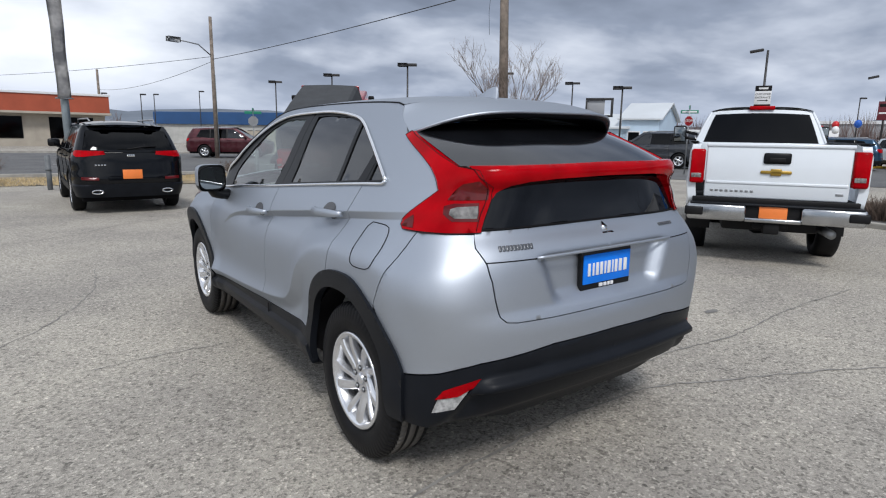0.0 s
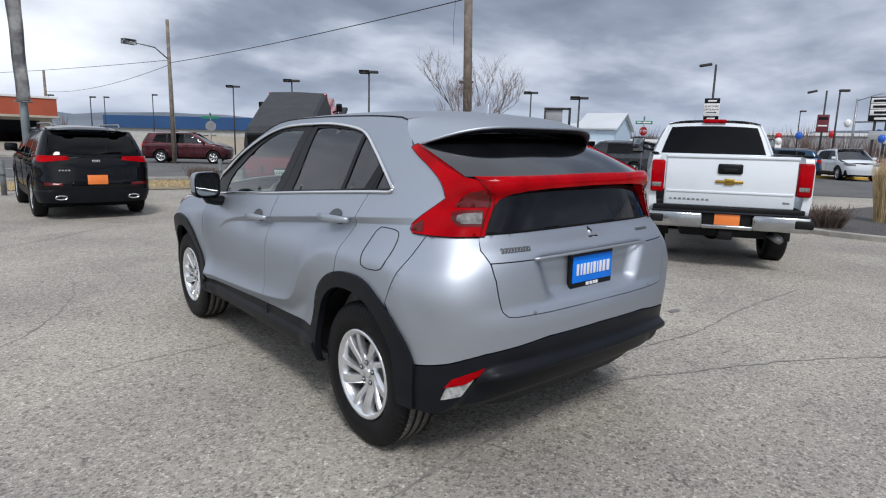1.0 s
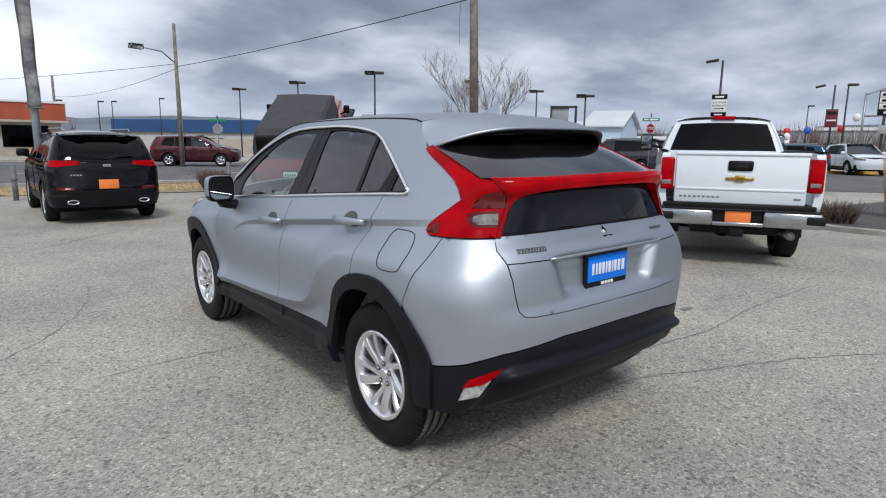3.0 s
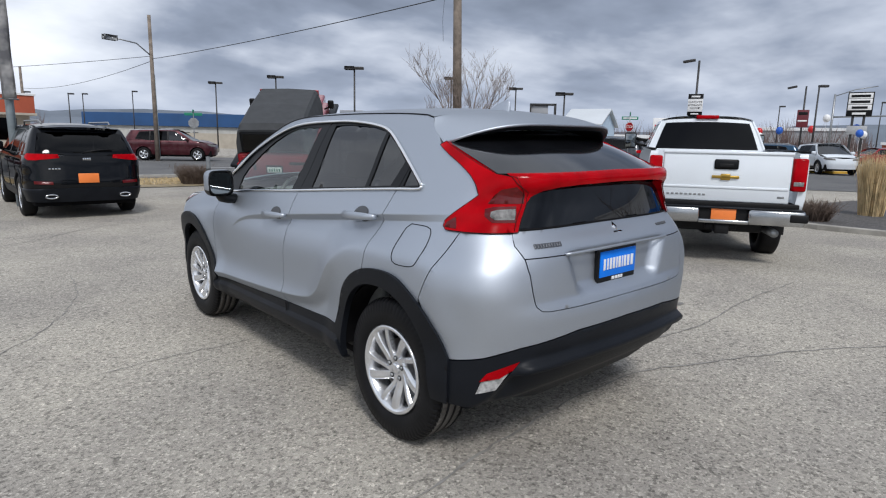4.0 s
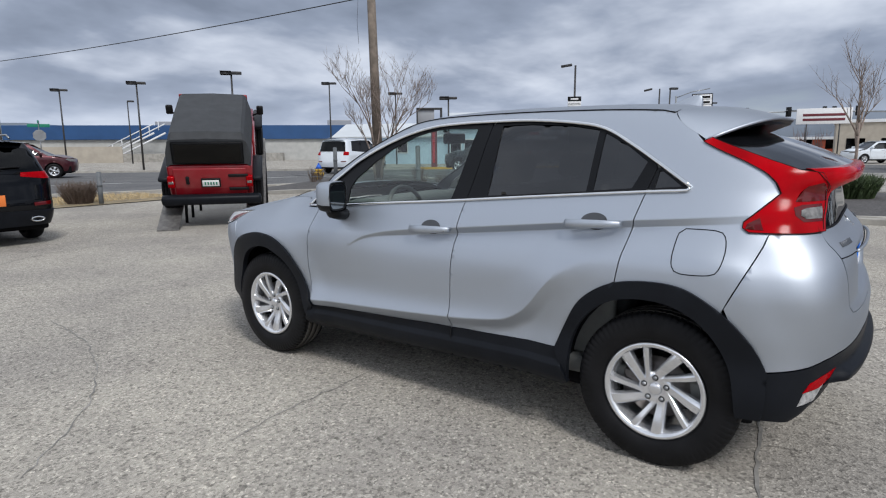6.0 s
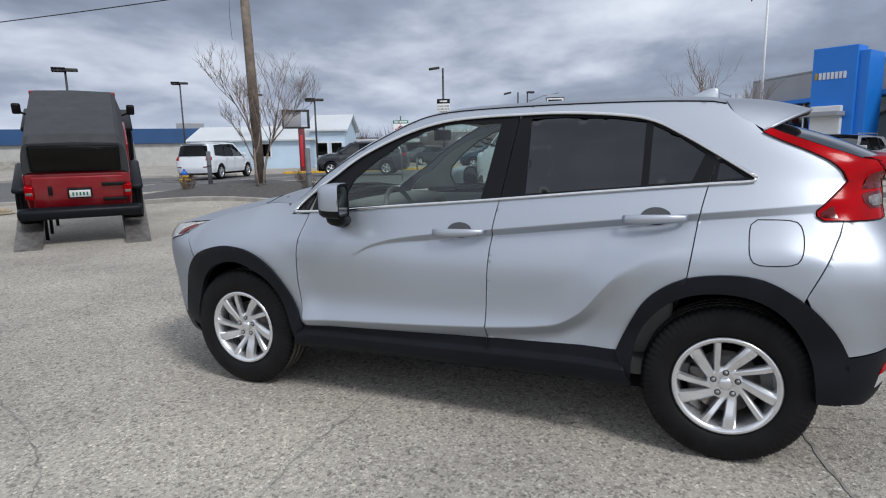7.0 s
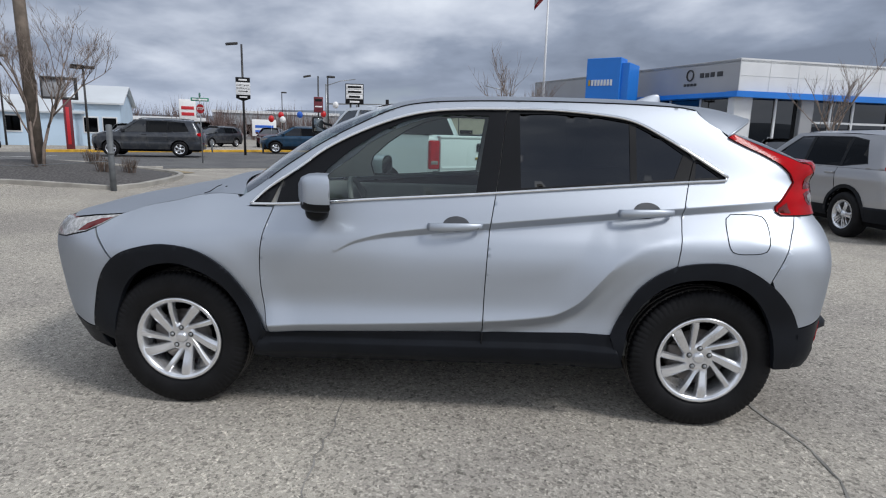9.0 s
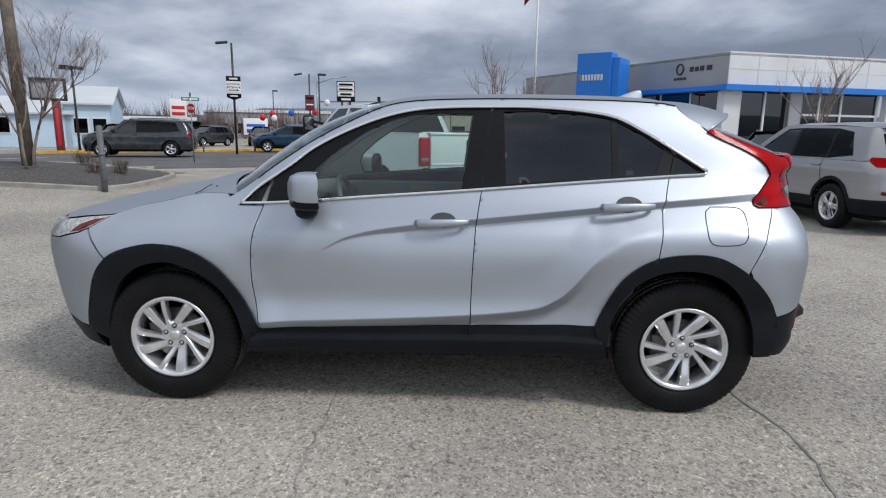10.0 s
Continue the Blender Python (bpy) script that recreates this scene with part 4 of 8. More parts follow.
    z_quarter = side_pts([p for p in CH_LOW if p[0] < -1.24] + clip(GAP_R, 1.24, 1.355, 1)[::-1] + [p for p in CH_TOP if p[0] < -1.27])
    set_in = lambda d: (lambda u, v, o=0.0: skin(u, v, o - d))
    for mirror in (False, True):
        for loop, panes in ((z_front, [(f_glass, "glass_clear")]), (z_sail, []), (z_rear, [(r_glass, "glass_dark"), (s_glass, "glass_dark")]), (z_quarter, [(q_glass, "glass_dark")])):
            fr = part("window_frame", sheet(bmesh.new(), loop, set_in(.003), .035, .002, .012, [side_pts(g) for g, _ in panes], [], mirror), M["trim"], car, "black window surround")
            for g, mm in panes:
                pn = part("pane", sheet(bmesh.new(), side_pts(g), set_in(.009), .04, -.018, 0, [], [], mirror), M[mm], fr)
                pn.visible_shadow = False
        bm = bmesh.new()
        tube_on(bm, CH_TOP, .009, .0095, .007, mirror)
        part("chrome_strip", bm, M["chrome"], car, "bright chrome window strip")
        bm = bmesh.new()
        tube_on(bm, CH_LOW, .008, .008, .006, mirror)
        part("chrome_strip", bm, M["chrome"], car, "bright chrome window strip")
        bm = bmesh.new()
        tube_on(bm, [(p[0], p[1] - .004) for p in RAIL if p[0] < .9], .0035, .003, .001, mirror)
        part("roof_seam", bm, M["seal"], car)
        ring = CH_LOW + CH_TOP[1:-1]
        holes = [shrink(refine(g, .08), -.004) for g in (f_glass, r_glass, s_glass, q_glass)]
        part("window_backing", sheet(bmesh.new(), side_pts(ring), set_in(.022), .05, .004, 0, [side_pts(h) for h in holes], [], mirror), M["liner"], car)

    # cladding
    arch_f = side_pts(ARCH_F + ARCH_FI[::-1])
    arch_r = side_pts(ARCH_R + [(-1.765, .40), (-1.755, .34)] + ARCH_RI[::-1])
    sill = side_pts([(.875, .432), (.845, .425), (-.87, .478), (-.935, .32), (-.90, .292), (.84, .262), (.935, .30)])
    proud = lambda d: (lambda u, v, o=0.0: skin(u, v, o + d))

    def sill_surf(u, v, o=0.0):
        t = (v - .27) / .19
        k = v - .02 * smooth(u, .84, -.9)
        return skin(u, v, o + .004 + .022 * smooth(k, .402, .376) - .05 * smooth(t, .3, 0))

    for mirror in (False, True):
        for name, loop, surf in (("wheel_arch_trim", arch_f, proud(.014)), ("wheel_arch_trim", arch_r, proud(.014)), ("sill_trim", sill, sill_surf)):
            steps = [side_pts([(y, z + .02 * smooth(y, .84, -.9)) for y in np.linspace(-.9, .84, 60)]) for z in (.405, .398, .38, .372, .315)] if name == "sill_trim" else []
            part(name, sheet(bmesh.new(), loop, surf, .022, -.004, .035, [], steps, mirror), M["clad"], car, "black plastic cladding")
    # door gap continued over the sill
        bm = bmesh.new()
        tube_on(bm, [(-.235, .46), (-.232, .38), (-.232, .30)], .004, .004, .0125, mirror)
        part("sill_joint", bm, M["seal"], car)

    # back end
    edge = [(-.635, .985), (-.625, .92), (-.615, .84), (-.60, .785), (-.575, .763), (-.53, .757), (-.36, .755), (-.15, .757), (0, .758)]
    bumper = side_pts([p for p in ARCH_R if p[0] < -1.61][::-1] + seam) + [B(-.70, 1.088), B(-.635, 1.086), B(-.655, 1.04)] + [B(*p) for p in edge] + [B(0, .655), B(-.36, .648), B(-.67, .612), B(-.80, .572)] + side_pts([(-1.765, .545)])
    refl = [B(-.815, .405), B(-.80, .48), B(-.785, .50), B(-.665, .547), B(-.70, .50), B(-.745, .42)]
    valance = side_pts([(-1.765, .54)]) + [B(-.80, .568), B(-.67, .608), B(-.36, .644), B(0, .651), B(0, .27), B(-.40, .275), B(-.52, .30), B(-.60, .325), B(-.76, .33)] + side_pts([(-1.80, .335), (-1.745, .335), (-1.75, .42)])
    across = [[B(-.84 + .84 * t, z + .02 * smooth(t, 0, .6)) for t in np.linspace(0, 1, 40)] for z in (.545, .535, .523, .512, .492, .484, .477, .470, .36, .33)]
    part("rear_bumper", both(bumper, skin, .024, .002, .02), M["silver"], car)
    low = part("rear_valance", both(valance, valance_surf, .014, .001, .05, [refl], across), M["clad"], car, "black plastic lower bumper")
    for mirror in (False, True):
        unit = part("corner_lamp", sheet(bmesh.new(), refl, lambda u, v, o=0.0: skin(u, v, o - .004), .015, .002, .02, [], [], mirror), M["fog_lens"], low, "clear fog lamp lens")
        top = [B(-.808, .466), B(-.787, .503), B(-.665, .549), B(-.69, .512), B(-.74, .478)]
        part("red_strip", sheet(bmesh.new(), top, lambda u, v, o=0.0: skin(u, v, o + .002), .015, 0, .006, [], [], mirror), M["red_lens"], unit)

    gate = thing("tailgate", None, "", "")
    gate.parent = car
    lower = [B(0, 1.1), B(-.3, 1.099), B(-.612, 1.097), B(-.635, 1.09), B(-.655, 1.04), B(-.635, .985)] + [B(*p) for p in edge[1:]]
    lowglass = [B(0, 1.1005), B(-.612, 1.0985), B(-.575, 1.20), B(-.55, 1.25), B(-.50, 1.285), B(-.3, 1.30), B(0, 1.305)]
    press = [[B(-(.43 - (1.0 - z) * .40 - d), z) for z in np.linspace(.79, .985, 16)] for d in (0, .018, .034, .05, .068, .085)]
    press += [[B(-x, z) for x in np.linspace(.38, 0, 30)] for z in (.786, .80, .812, .826, .84, .972, .984)]
    part("gate_panel", both(lower, tailgate_surf, .015, .002, .016, [], press), M["silver"], gate)
    for nm, pts, r in (("gate_seam", [(x, .989) for x in np.linspace(-.634, .634, 61)], .0026), ("glass_seal", [(x, 1.1) for x in np.linspace(-.612, .612, 61)], .005)):
        bm = bmesh.new()
        line = [skin(u_of_x(x, z), z) for x, z in pts]
        sweep(bm, [(math.copysign(p[0], x), p[1], p[2]) for p, (x, z) in zip(line, pts)], r, r, 6)
        part(nm, bm, M["seal"], gate)
    part("lower_glass", both(lowglass, glass_surf, .03, 0, 0), M["rear_glass"], gate)
    bm = bmesh.new()
    sweep(bm, [(x, skin(u_of_x(x, .99), .99)[1] - .004 - .010 * (1 - (x / .42) ** 4), .992 + .006 * (1 - (x / .42) ** 2)) for x in np.linspace(-.42, .42, 25)], .007, .007, 8)
    part("gate_garnish", bm, M["silver"], gate, "silver strip over the plate")
    # light bar
    bar = [B(0, 1.293), B(-.30, 1.289), B(-.42, 1.281), B(-.49, 1.266), B(-.535, 1.24), B(-.555, 1.215), B(-.575, 1.225), B(-.585, 1.285), B(-.614, 1.341), B(-.3, 1.345), B(0, 1.348)]
    part("light_bar", both(bar, lambda u, v, o=0.0: skin(u, v, o + .009), .014, 0, .05), M["red_lens"], gate, "red lamp bar across the rear glass")

    g_low, g_top = Vector(skin(*S(-1.80, 1.338), -.006)), Vector(skin(*S(-1.445, 1.474), -.006))
    y_mid = skin(*B(0, 1.31))[1] + .02

    def upper_glass(s, t):
        r = 2 * s - 1
        q = abs(r)
        lo = Vector((-g_low.x * r, y_mid + (g_low.y - y_mid) * q ** 2.8, 1.340 + (g_low.z - 1.340) * q ** 3))
        hi = Vector((-g_top.x * r, -1.43 + (g_top.y + 1.43) * q ** 2, 1.525 + (g_top.z - 1.525) * q ** 2.3))
        p = lo.lerp(hi, t)
        p.z += .020 * math.sin(math.pi * t) * (1 - q ** 4)
        return p

    part("upper_glass", grid_patch(bmesh.new(), upper_glass, 24, 14, 0, True), M["dusty_glass"], gate)
    # lamps
    lamp = side_pts(lamp_low) + [B(-.72, 1.091), B(-.61, 1.093), B(-.585, 1.15), B(-.555, 1.215), B(-.55, 1.26), B(-.585, 1.285), B(-.595, 1.325)] + side_pts([(-1.80, 1.338), (-1.70, 1.375), (-1.59, 1.418), (-1.46, 1.472)])
    back_up = [B(-.688, 1.146), B(-.698, 1.160), B(-.688, 1.180), B(-.668, 1.188), B(-.606, 1.192), B(-.610, 1.168), B(-.617, 1.146)]
    bezel = [B(-.70, 1.134), B(-.712, 1.16), B(-.70, 1.190), B(-.675, 1.20), B(-.60, 1.203), B(-.606, 1.165), B(-.615, 1.134)]
    tri = [B(-.685, 1.212), B(-.568, 1.214), B(-.56, 1.25), B(-.60, 1.285), B(-.64, 1.272)]
    for mirror in (False, True):
        lens = part("tail_lamp", sheet(bmesh.new(), lamp, proud(.009), .02, .002, .05, [], [], mirror), M["red_lens"], car, "red wrap-around tail lamp")
        part("lamp_bezel", sheet(bmesh.new(), bezel, proud(.0105), .012, 0, .004, [], [], mirror), M["red_deep"], lens, "dark bezel round the reversing lamp")
        sx = -1 if mirror else 1
        bm = bmesh.new()
        sweep(bm, [(sx * q[0], q[1], q[2]) for q in (skin(u, v, .0085) for u, v in refine(lamp, .03))], .0016, .0016, 6, True)
        part("lamp_seal", bm, M["seal"], lens, "thin black seal round the tail lamp")
        bm = bmesh.new()
        sweep(bm, [(sx * q[0], q[1], q[2]) for q in (skin(*B(x, z), .0125) for x, z in curve_pts([(-.628, 1.10), (-.603, 1.16), (-.575, 1.215), (-.568, 1.26), (-.598, 1.30), (-.607, 1.33)], .02))], .0015, .0015, 6)
        part("lamp_joint", bm, M["seal"], lens)
        part("reversing_lamp", sheet(bmesh.new(), back_up, proud(.0125), .012, 0, .004, [], [], mirror), M["clear_lens"], lens, "clear reversing lamp")
        part("lamp_cell", sheet(bmesh.new(), tri, proud(.0112), .015, 0, .004, [], [], mirror), M["red_deep"], lens, "deep red lamp cell")
        low_cell = side_pts([(-1.645, 1.105), (-1.65, 1.125), (-1.69, 1.15), (-1.71, 1.102)])
        part("lamp_cell", sheet(bmesh.new(), low_cell, proud(.0112), .015, 0, .004, [], [], mirror), M["red_deep"], lens, "deep red lamp cell")

    # roof, windscreen, bonnet
    e = RAIL_END
    part("roof", grid_patch(bmesh.new(), lambda s, t: roof_point(s * e, 1 - 2 * t), 40, 28), M["silver"], car)
    part("headliner", grid_patch(bmesh.new(), lambda s, t: roof_point(s * e, (1 - 2 * t) * .97) - Vector((0, 0, .035)), 14, 10, 0, True), M["liner"], car)
    shield = part("windscreen", grid_patch(bmesh.new(), lambda s, t: roof_point(e + s * (1 - e) * .97, 1 - 2 * t), 20, 28), M["glass_shield"], car)
    shield.visible_shadow = False

    def hood(s, t):
        """The bonnet; its edge follows the seam along the wing and over the lamp."""
        y, r = .99 + s * .976, 2 * t - 1
        g = lerp_tab(GAP, y)
        e = skin(u_of_y(y, g), g, -.002)
        k = 1 - abs(r) ** 2.2
        rise = .060 - .075 * smooth(y, 1.68, 1.99)
        return Vector((-e[0] * r, e[1] + k * (.22 * smooth(y, 1.5, 1.97) + .17 * smooth(y, 1.35, .99)), e[2] + k * rise))

    part("bonnet", grid_patch(bmesh.new(), hood, 34, 26, 0, True), M["silver"], car)
    for sg in (-1, 1):
        bm = bmesh.new()
        sweep(bm, [(sg * .667, 1.25, 1.100), (sg * .648, 1.228, 1.108), (sg * .60, 1.205, 1.131), (sg * .57, 1.195, 1.137)], .0022, .0022, 6)
        part("bonnet_seam", bm, M["seal"], car)
    bm = bmesh.new()
    grid_patch(bm, lambda s, t: Vector(((2 * t - 1) * .64, .99 + .12 * s + .15 * (1 - (2 * t - 1) ** 2), 1.088 - .012 * s)), 4, 20, 0, True)
    part("cowl", bm, M["clad"], car, "black wiper cowl")
    for x0 in (-.55, .12):
        bm = bmesh.new()
        sweep(bm, [(x0, 1.18, 1.118), (x0 + .25, 1.21, 1.128), (x0 + .52, 1.17, 1.126)], .008, .010, 6)
        part("wiper", bm, M["black"], car)

    # nose
    head = side_pts([(1.715, .982), (1.765, .938), (1.84, .900), (1.98, .862)]) + [B2(-.50, .835), B2(-.42, .822), B2(-.42, .925), B2(-.55, .938)] + side_pts([(1.962, .950), (1.835, .972)])
    nose = side_pts([(1.645, .770), (1.753, .862), (1.797, .917), (1.84, .896), (1.98, .858)]) + [B2(-.50, .831), B2(-.42, .817), B2(0, .817), B2(0, .42), B2(-.45, .415)] + side_pts([(1.95, .40), (1.80, .39), (1.792, .47), (1.762, .60), (1.70, .722)])
    grille = [B2(-.41, .917), B2(-.41, .823), B2(0, .823), B2(0, .922)]
    chin = side_pts([(1.795, .385), (1.95, .395)]) + [B2(-.45, .41), B2(0, .415), B2(0, .26), B2(-.5, .27)] + side_pts([(1.90, .285), (1.72, .27)])
    part("front_bumper", both(nose, skin, .03, .002, .02), M["silver"], car)
    part("grille", both(grille, skin, .03, .002, .02), M["clad"], car)
    part("front_lip", both(chin, skin, .03, .001, .05), M["clad"], car, "black plastic front lip")
    for mirror in (False, True):
        lens = part("headlamp", sheet(bmesh.new(), head, proud(.004), .02, .002, .04, [], [], mirror), M["fog_lens"], car, "slim clear headlamp with red-amber corner")
        cell = side_pts([(1.735, .970), (1.77, .943), (1.838, .906), (1.89, .897), (1.85, .935), (1.79, .962)])
        part("corner_reflector", sheet(bmesh.new(), cell, proud(.006), .02, 0, .004, [], [], mirror), M["red_deep"], lens, "amber-red side reflector")

    # spoiler and fin
    side_edge = curve_pts([(-1.292, 1.585), (-1.312, 1.552), (-1.345, 1.522), (-1.40, 1.488), (-1.440, 1.462)], .004)

    def spoil(s, t):
        r = 2 * s - 1

        def plain_wing(r):
            k = 1 - abs(r) ** 2.3
            a = Vector((.572 * r, -1.285, 1.588 + .040 * k))
            b = Vector((.60 * r, -1.675 + .235 * abs(r) ** 4, 1.558 - .09 * abs(r) ** 5))
            p = a.lerp(b, t)
            p.z += .020 * math.sin(math.pi * t) * k
            return p

        p = plain_wing(r)
        y, z = side_edge[int(t * (len(side_edge) - 1))]
        e = Vector(skin(*S(y, z), -.001))
        off = Vector((-e.x, e.y, e.z)) - plain_wing(1)
        off.x *= 1 if r > 0 else -1
        return p + off * abs(r) ** 7

    wing = part("spoiler", grid_patch(bmesh.new(), spoil, 36, 10, 0, True), M["silver"], car)

    def under(s, t):
        r = 2 * s - 1
        k = 1 - abs(r) ** 2.3
        b = spoil(s, 1.0)
        c = Vector((.61 * r, -1.42 - .04 * k, 1.462 + .073 * k))
        lip = b - Vector((0, -.012, .026 * (k ** .5 if k > 0 else 0) + .004))
        return b.lerp(lip, t / .25) if t < .25 else lip.lerp(c, (t - .25) / .75)

    part("spoiler_underside", grid_patch(bmesh.new(), under, 36, 8, 0, True), M["trim"], car, "black underside of the roof spoiler")
    bm = bmesh.new()
    sweep(bm, [spoil(i / 30, 1.0) + Vector((0, .004, -.004)) for i in range(31)], .006, .008, 6)
    part("spoiler_edge", bm, M["silver"], wing)
    bm = bmesh.new()
    fin_rings = []
    for i in range(9):
        t = i / 8
        ln, wd = .19 * (1 - t) ** .8 + .03, .026 * (1 - t) + .004
        ctr = Vector((0, -1.16 - .08 * t, 1.622 + .07 * t))
        fin_rings.append([bm.verts.new(ctr + Vector((wd * math.sin(a), ln * .5 * math.cos(a), 0))) for a in [2 * math.pi * j / 12 for j in range(12)]])
    for p, q in zip(fin_rings, fin_rings[1:]):
        for j in range(12):
            bm.faces.new((p[j], p[(j + 1) % 12], q[(j + 1) % 12], q[j]))
    bm.faces.new(fin_rings[-1])
    part("antenna_fin", bm, M["silver"], car)

    # door mirrors
    for sg in (-1, 1):
        bm = bmesh.new()
        rings = []
        for i, (y, k) in enumerate(((.650, .58), (.640, .80), (.612, .95), (.575, 1.0), (.53, 1.0), (.512, .98))):
            rings.append([bm.verts.new((sg * (.965 + .098 * k * (abs(math.cos(a)) ** .45) * (1 if math.cos(a) > 0 else -1)), y - .026 * math.cos(a), 1.155 + .090 * k * (abs(math.sin(a)) ** .5) * (1 if math.sin(a) > 0 else -1))) for a in [2 * math.pi * j / 24 for j in range(24)]])
        for p, q in zip(rings, rings[1:]):
            for j in range(24):
                vs = (p[j], p[(j + 1) % 24], q[(j + 1) % 24], q[j])
                bm.faces.new(vs if sg > 0 else vs[::-1])
        bm.faces.new(rings[0] if sg < 0 else rings[0][::-1])
        for f in bm.faces:
            if f.calc_center_median().z < 1.115:
                f.material_index = 1
        mir = part("door_mirror", bm, [M["silver"], M["trim"]], car, "silver mirror shell with a black foot")
        bm = bmesh.new()
        loop = [Vector((sg * (.965 + .084 * (abs(math.cos(a)) ** .45) * (1 if math.cos(a) > 0 else -1)), .516 - .026 * math.cos(a), 1.155 + .072 * (abs(math.sin(a)) ** .5) * (1 if math.sin(a) > 0 else -1))) for a in [2 * math.pi * j / 24 for j in range(24)]]
        bm.faces.new([bm.verts.new(p) for p in loop])
        bmesh.ops.recalc_face_normals(bm, faces=bm.faces)
        part("mirror_glass", bm, M["mirror"], mir)
        bm = bmesh.new()
        grid_patch(bm, lambda s, t: Vector((sg * (.965 + .097 * math.copysign(abs(math.cos(2 * math.pi * t)) ** .6, math.cos(2 * math.pi * t)) * (1 - .11 * s)), .514 - .0015 * s - .026 * math.cos(2 * math.pi * t), 1.155 + .0845 * math.copysign(abs(math.sin(2 * math.pi * t)) ** .7, math.sin(2 * math.pi * t)) * (1 - .13 * s))), 1, 24, .003)
        part("mirror_rim", bm, M["trim"], mir)
        bm = bmesh.new()
        sweep(bm, [(sg * .84, .60, 1.035), (sg * .89, .59, 1.04), (sg * .935, .578, 1.05), (sg * .958, .575, 1.09)], .056, .036, 12)
        part("mirror_foot", bm, M["trim"], mir)

    # plate and badges
    bm = boxed(-.157, .157, -2.009, -1.985, .816, .98, .004)
    plate = part("plate_frame", bm, M["black"], gate, "black plate surround")
    plate.matrix_local = pose(0, 0, 0)
    part("plate", boxed(-.148, .148, -2.015, -2.006, .843, .967, .003), M["plate_blue"], plate, "blue dealer plate with white bars")
    for x, w in ((-.118, .014), (-.092, .010), (-.068, .016), (-.042, .016), (-.018, .010), (.006, .018), (.030, .008), (.052, .016), (.080, .018), (.112, .020)):
        part("bar", boxed(x - w / 2, x + w / 2, -2.019, -2.014, .878, .932, .001), M["white"], plate)
    for x, w in ((-.035, .02), (-.008, .018), (.015, .012), (.036, .016)):
        part("bar", boxed(x - w / 2, x + w / 2, -2.014, -2.008, .823, .838, .001), M["white"], plate)
    for x in np.linspace(-.565, -.425, 10):
        p = skin(u_of_x(x, 1.035), 1.035, .003)
        part("badge_bar", boxed(-.0055, .0055, -.004, .004, -.011, .011, .001, pose(x, p[1], p[2], -35, 0, math.degrees(math.atan2(.28, 1)) * -1)), M["badge"], gate)
    for x in list(np.linspace(.40, .50, 7)):
        p = skin(u_of_x(-x, 1.05), 1.05, .003)
        part("badge_bar", boxed(-.005, .005, -.004, .004, -.008, .008, .001, pose(x, p[1], p[2], -35, 0, 14)), M["badge"], gate)
    for a in (90, 210, 330):
        c, sn = math.cos(radians(a)), math.sin(radians(a))
        bm = bmesh.new()
        quad = [(0, 0), (.027 * c - .0155 * sn, .027 * sn + .0155 * c), (.054 * c, .054 * sn), (.027 * c + .0155 * sn, .027 * sn - .0155 * c)]
        m = Matrix.Translation((.03, skin(u_of_x(0, 1.055), 1.055, .006)[1], 1.052)) @ Matrix.Rotation(radians(-42), 4, "X")
        a0 = [bm.verts.new(m @ Vector((x, 0, z))) for x, z in quad]
        a1 = [bm.verts.new(m @ Vector((x, .006, z))) for x, z in quad]
        bm.faces.new(a0); bm.faces.new(a1[::-1])
        for i in range(4):
            bm.faces.new((a0[i], a1[i], a1[(i + 1) % 4], a0[(i + 1) % 4]))
        bmesh.ops.recalc_face_normals(bm, faces=bm.faces)
        part("emblem", bm, M["chrome"], gate)

    # added black shell behind the panel gaps: stops light and keeps them dark
    hull = side_pts([(1.90, .45)] + [p for p in ARCH_F if p[1] > .45][::-1] + [(.86, .45), (-.86, .49)] + [p for p in ARCH_R if p[1] > .5] + [(-1.765, .38)]) + [B(-.7, .36), B(0, .36), B(0, 1.03), B(-.62, 1.03)] + side_pts([(-1.70, 1.09), (-1.62, 1.15), (-1.60, 1.21), (-1.3, 1.225), (-.7, 1.17), (.3, 1.09), (.95, 1.03)] + [(y, lerp_tab(GAP, y) - .03) for y in np.linspace(1.05, 1.75, 8)] + [(1.95, .86)])
    part("light_stop_shell", both(hull, lambda u, v, o=0.0: skin(u, v, o - .055 - .06 * smooth(abs(skin(u, v)[0]), .66, .5)), .06, 0, 0), M["seal"], car)
    # unseen black box in the nose, added to block sun leaking through
    part("nose_light_block", boxed(-.62, .62, .98, 2.05, .30, .86, .04), M["seal"], car)
    # underside, wells, cabin
    bm = boxed(-.72, .72, -1.72, 1.85, .23, .34, .03)
    part("floor_pan", bm, M["well"], car)
    for yc in (-1.335, 1.335):
        for sg in (-1, 1):
            bm = bmesh.new()
            lathe(bm, [(sg * (-.84 if yc > 0 else -.875), .44), (sg * -.50, .44), (sg * -.50, 0.02)], Matrix.Translation((0, yc, .36)), 40, closed=False)
            bmesh.ops.bisect_plane(bm, geom=bm.verts[:] + bm.edges[:] + bm.faces[:], plane_co=(0, 0, .37), plane_no=(0, 0, -1), clear_outer=True)
            part("wheel_well", bm, M["well"], car)
    bm = bmesh.new()
    box(bm, -.80, .80, -1.85, 1.0, .33, .42, .02)
    part("cabin_floor", bm, M["cabin"], car)
    for sg in (-1, 1):
        bm = bmesh.new()
        box(bm, sg * .72 - .03, sg * .72 + .03, -1.1, .85, .42, 1.05, .02)
        part("door_card", bm, M["cabin"], car)
    bm = bmesh.new()
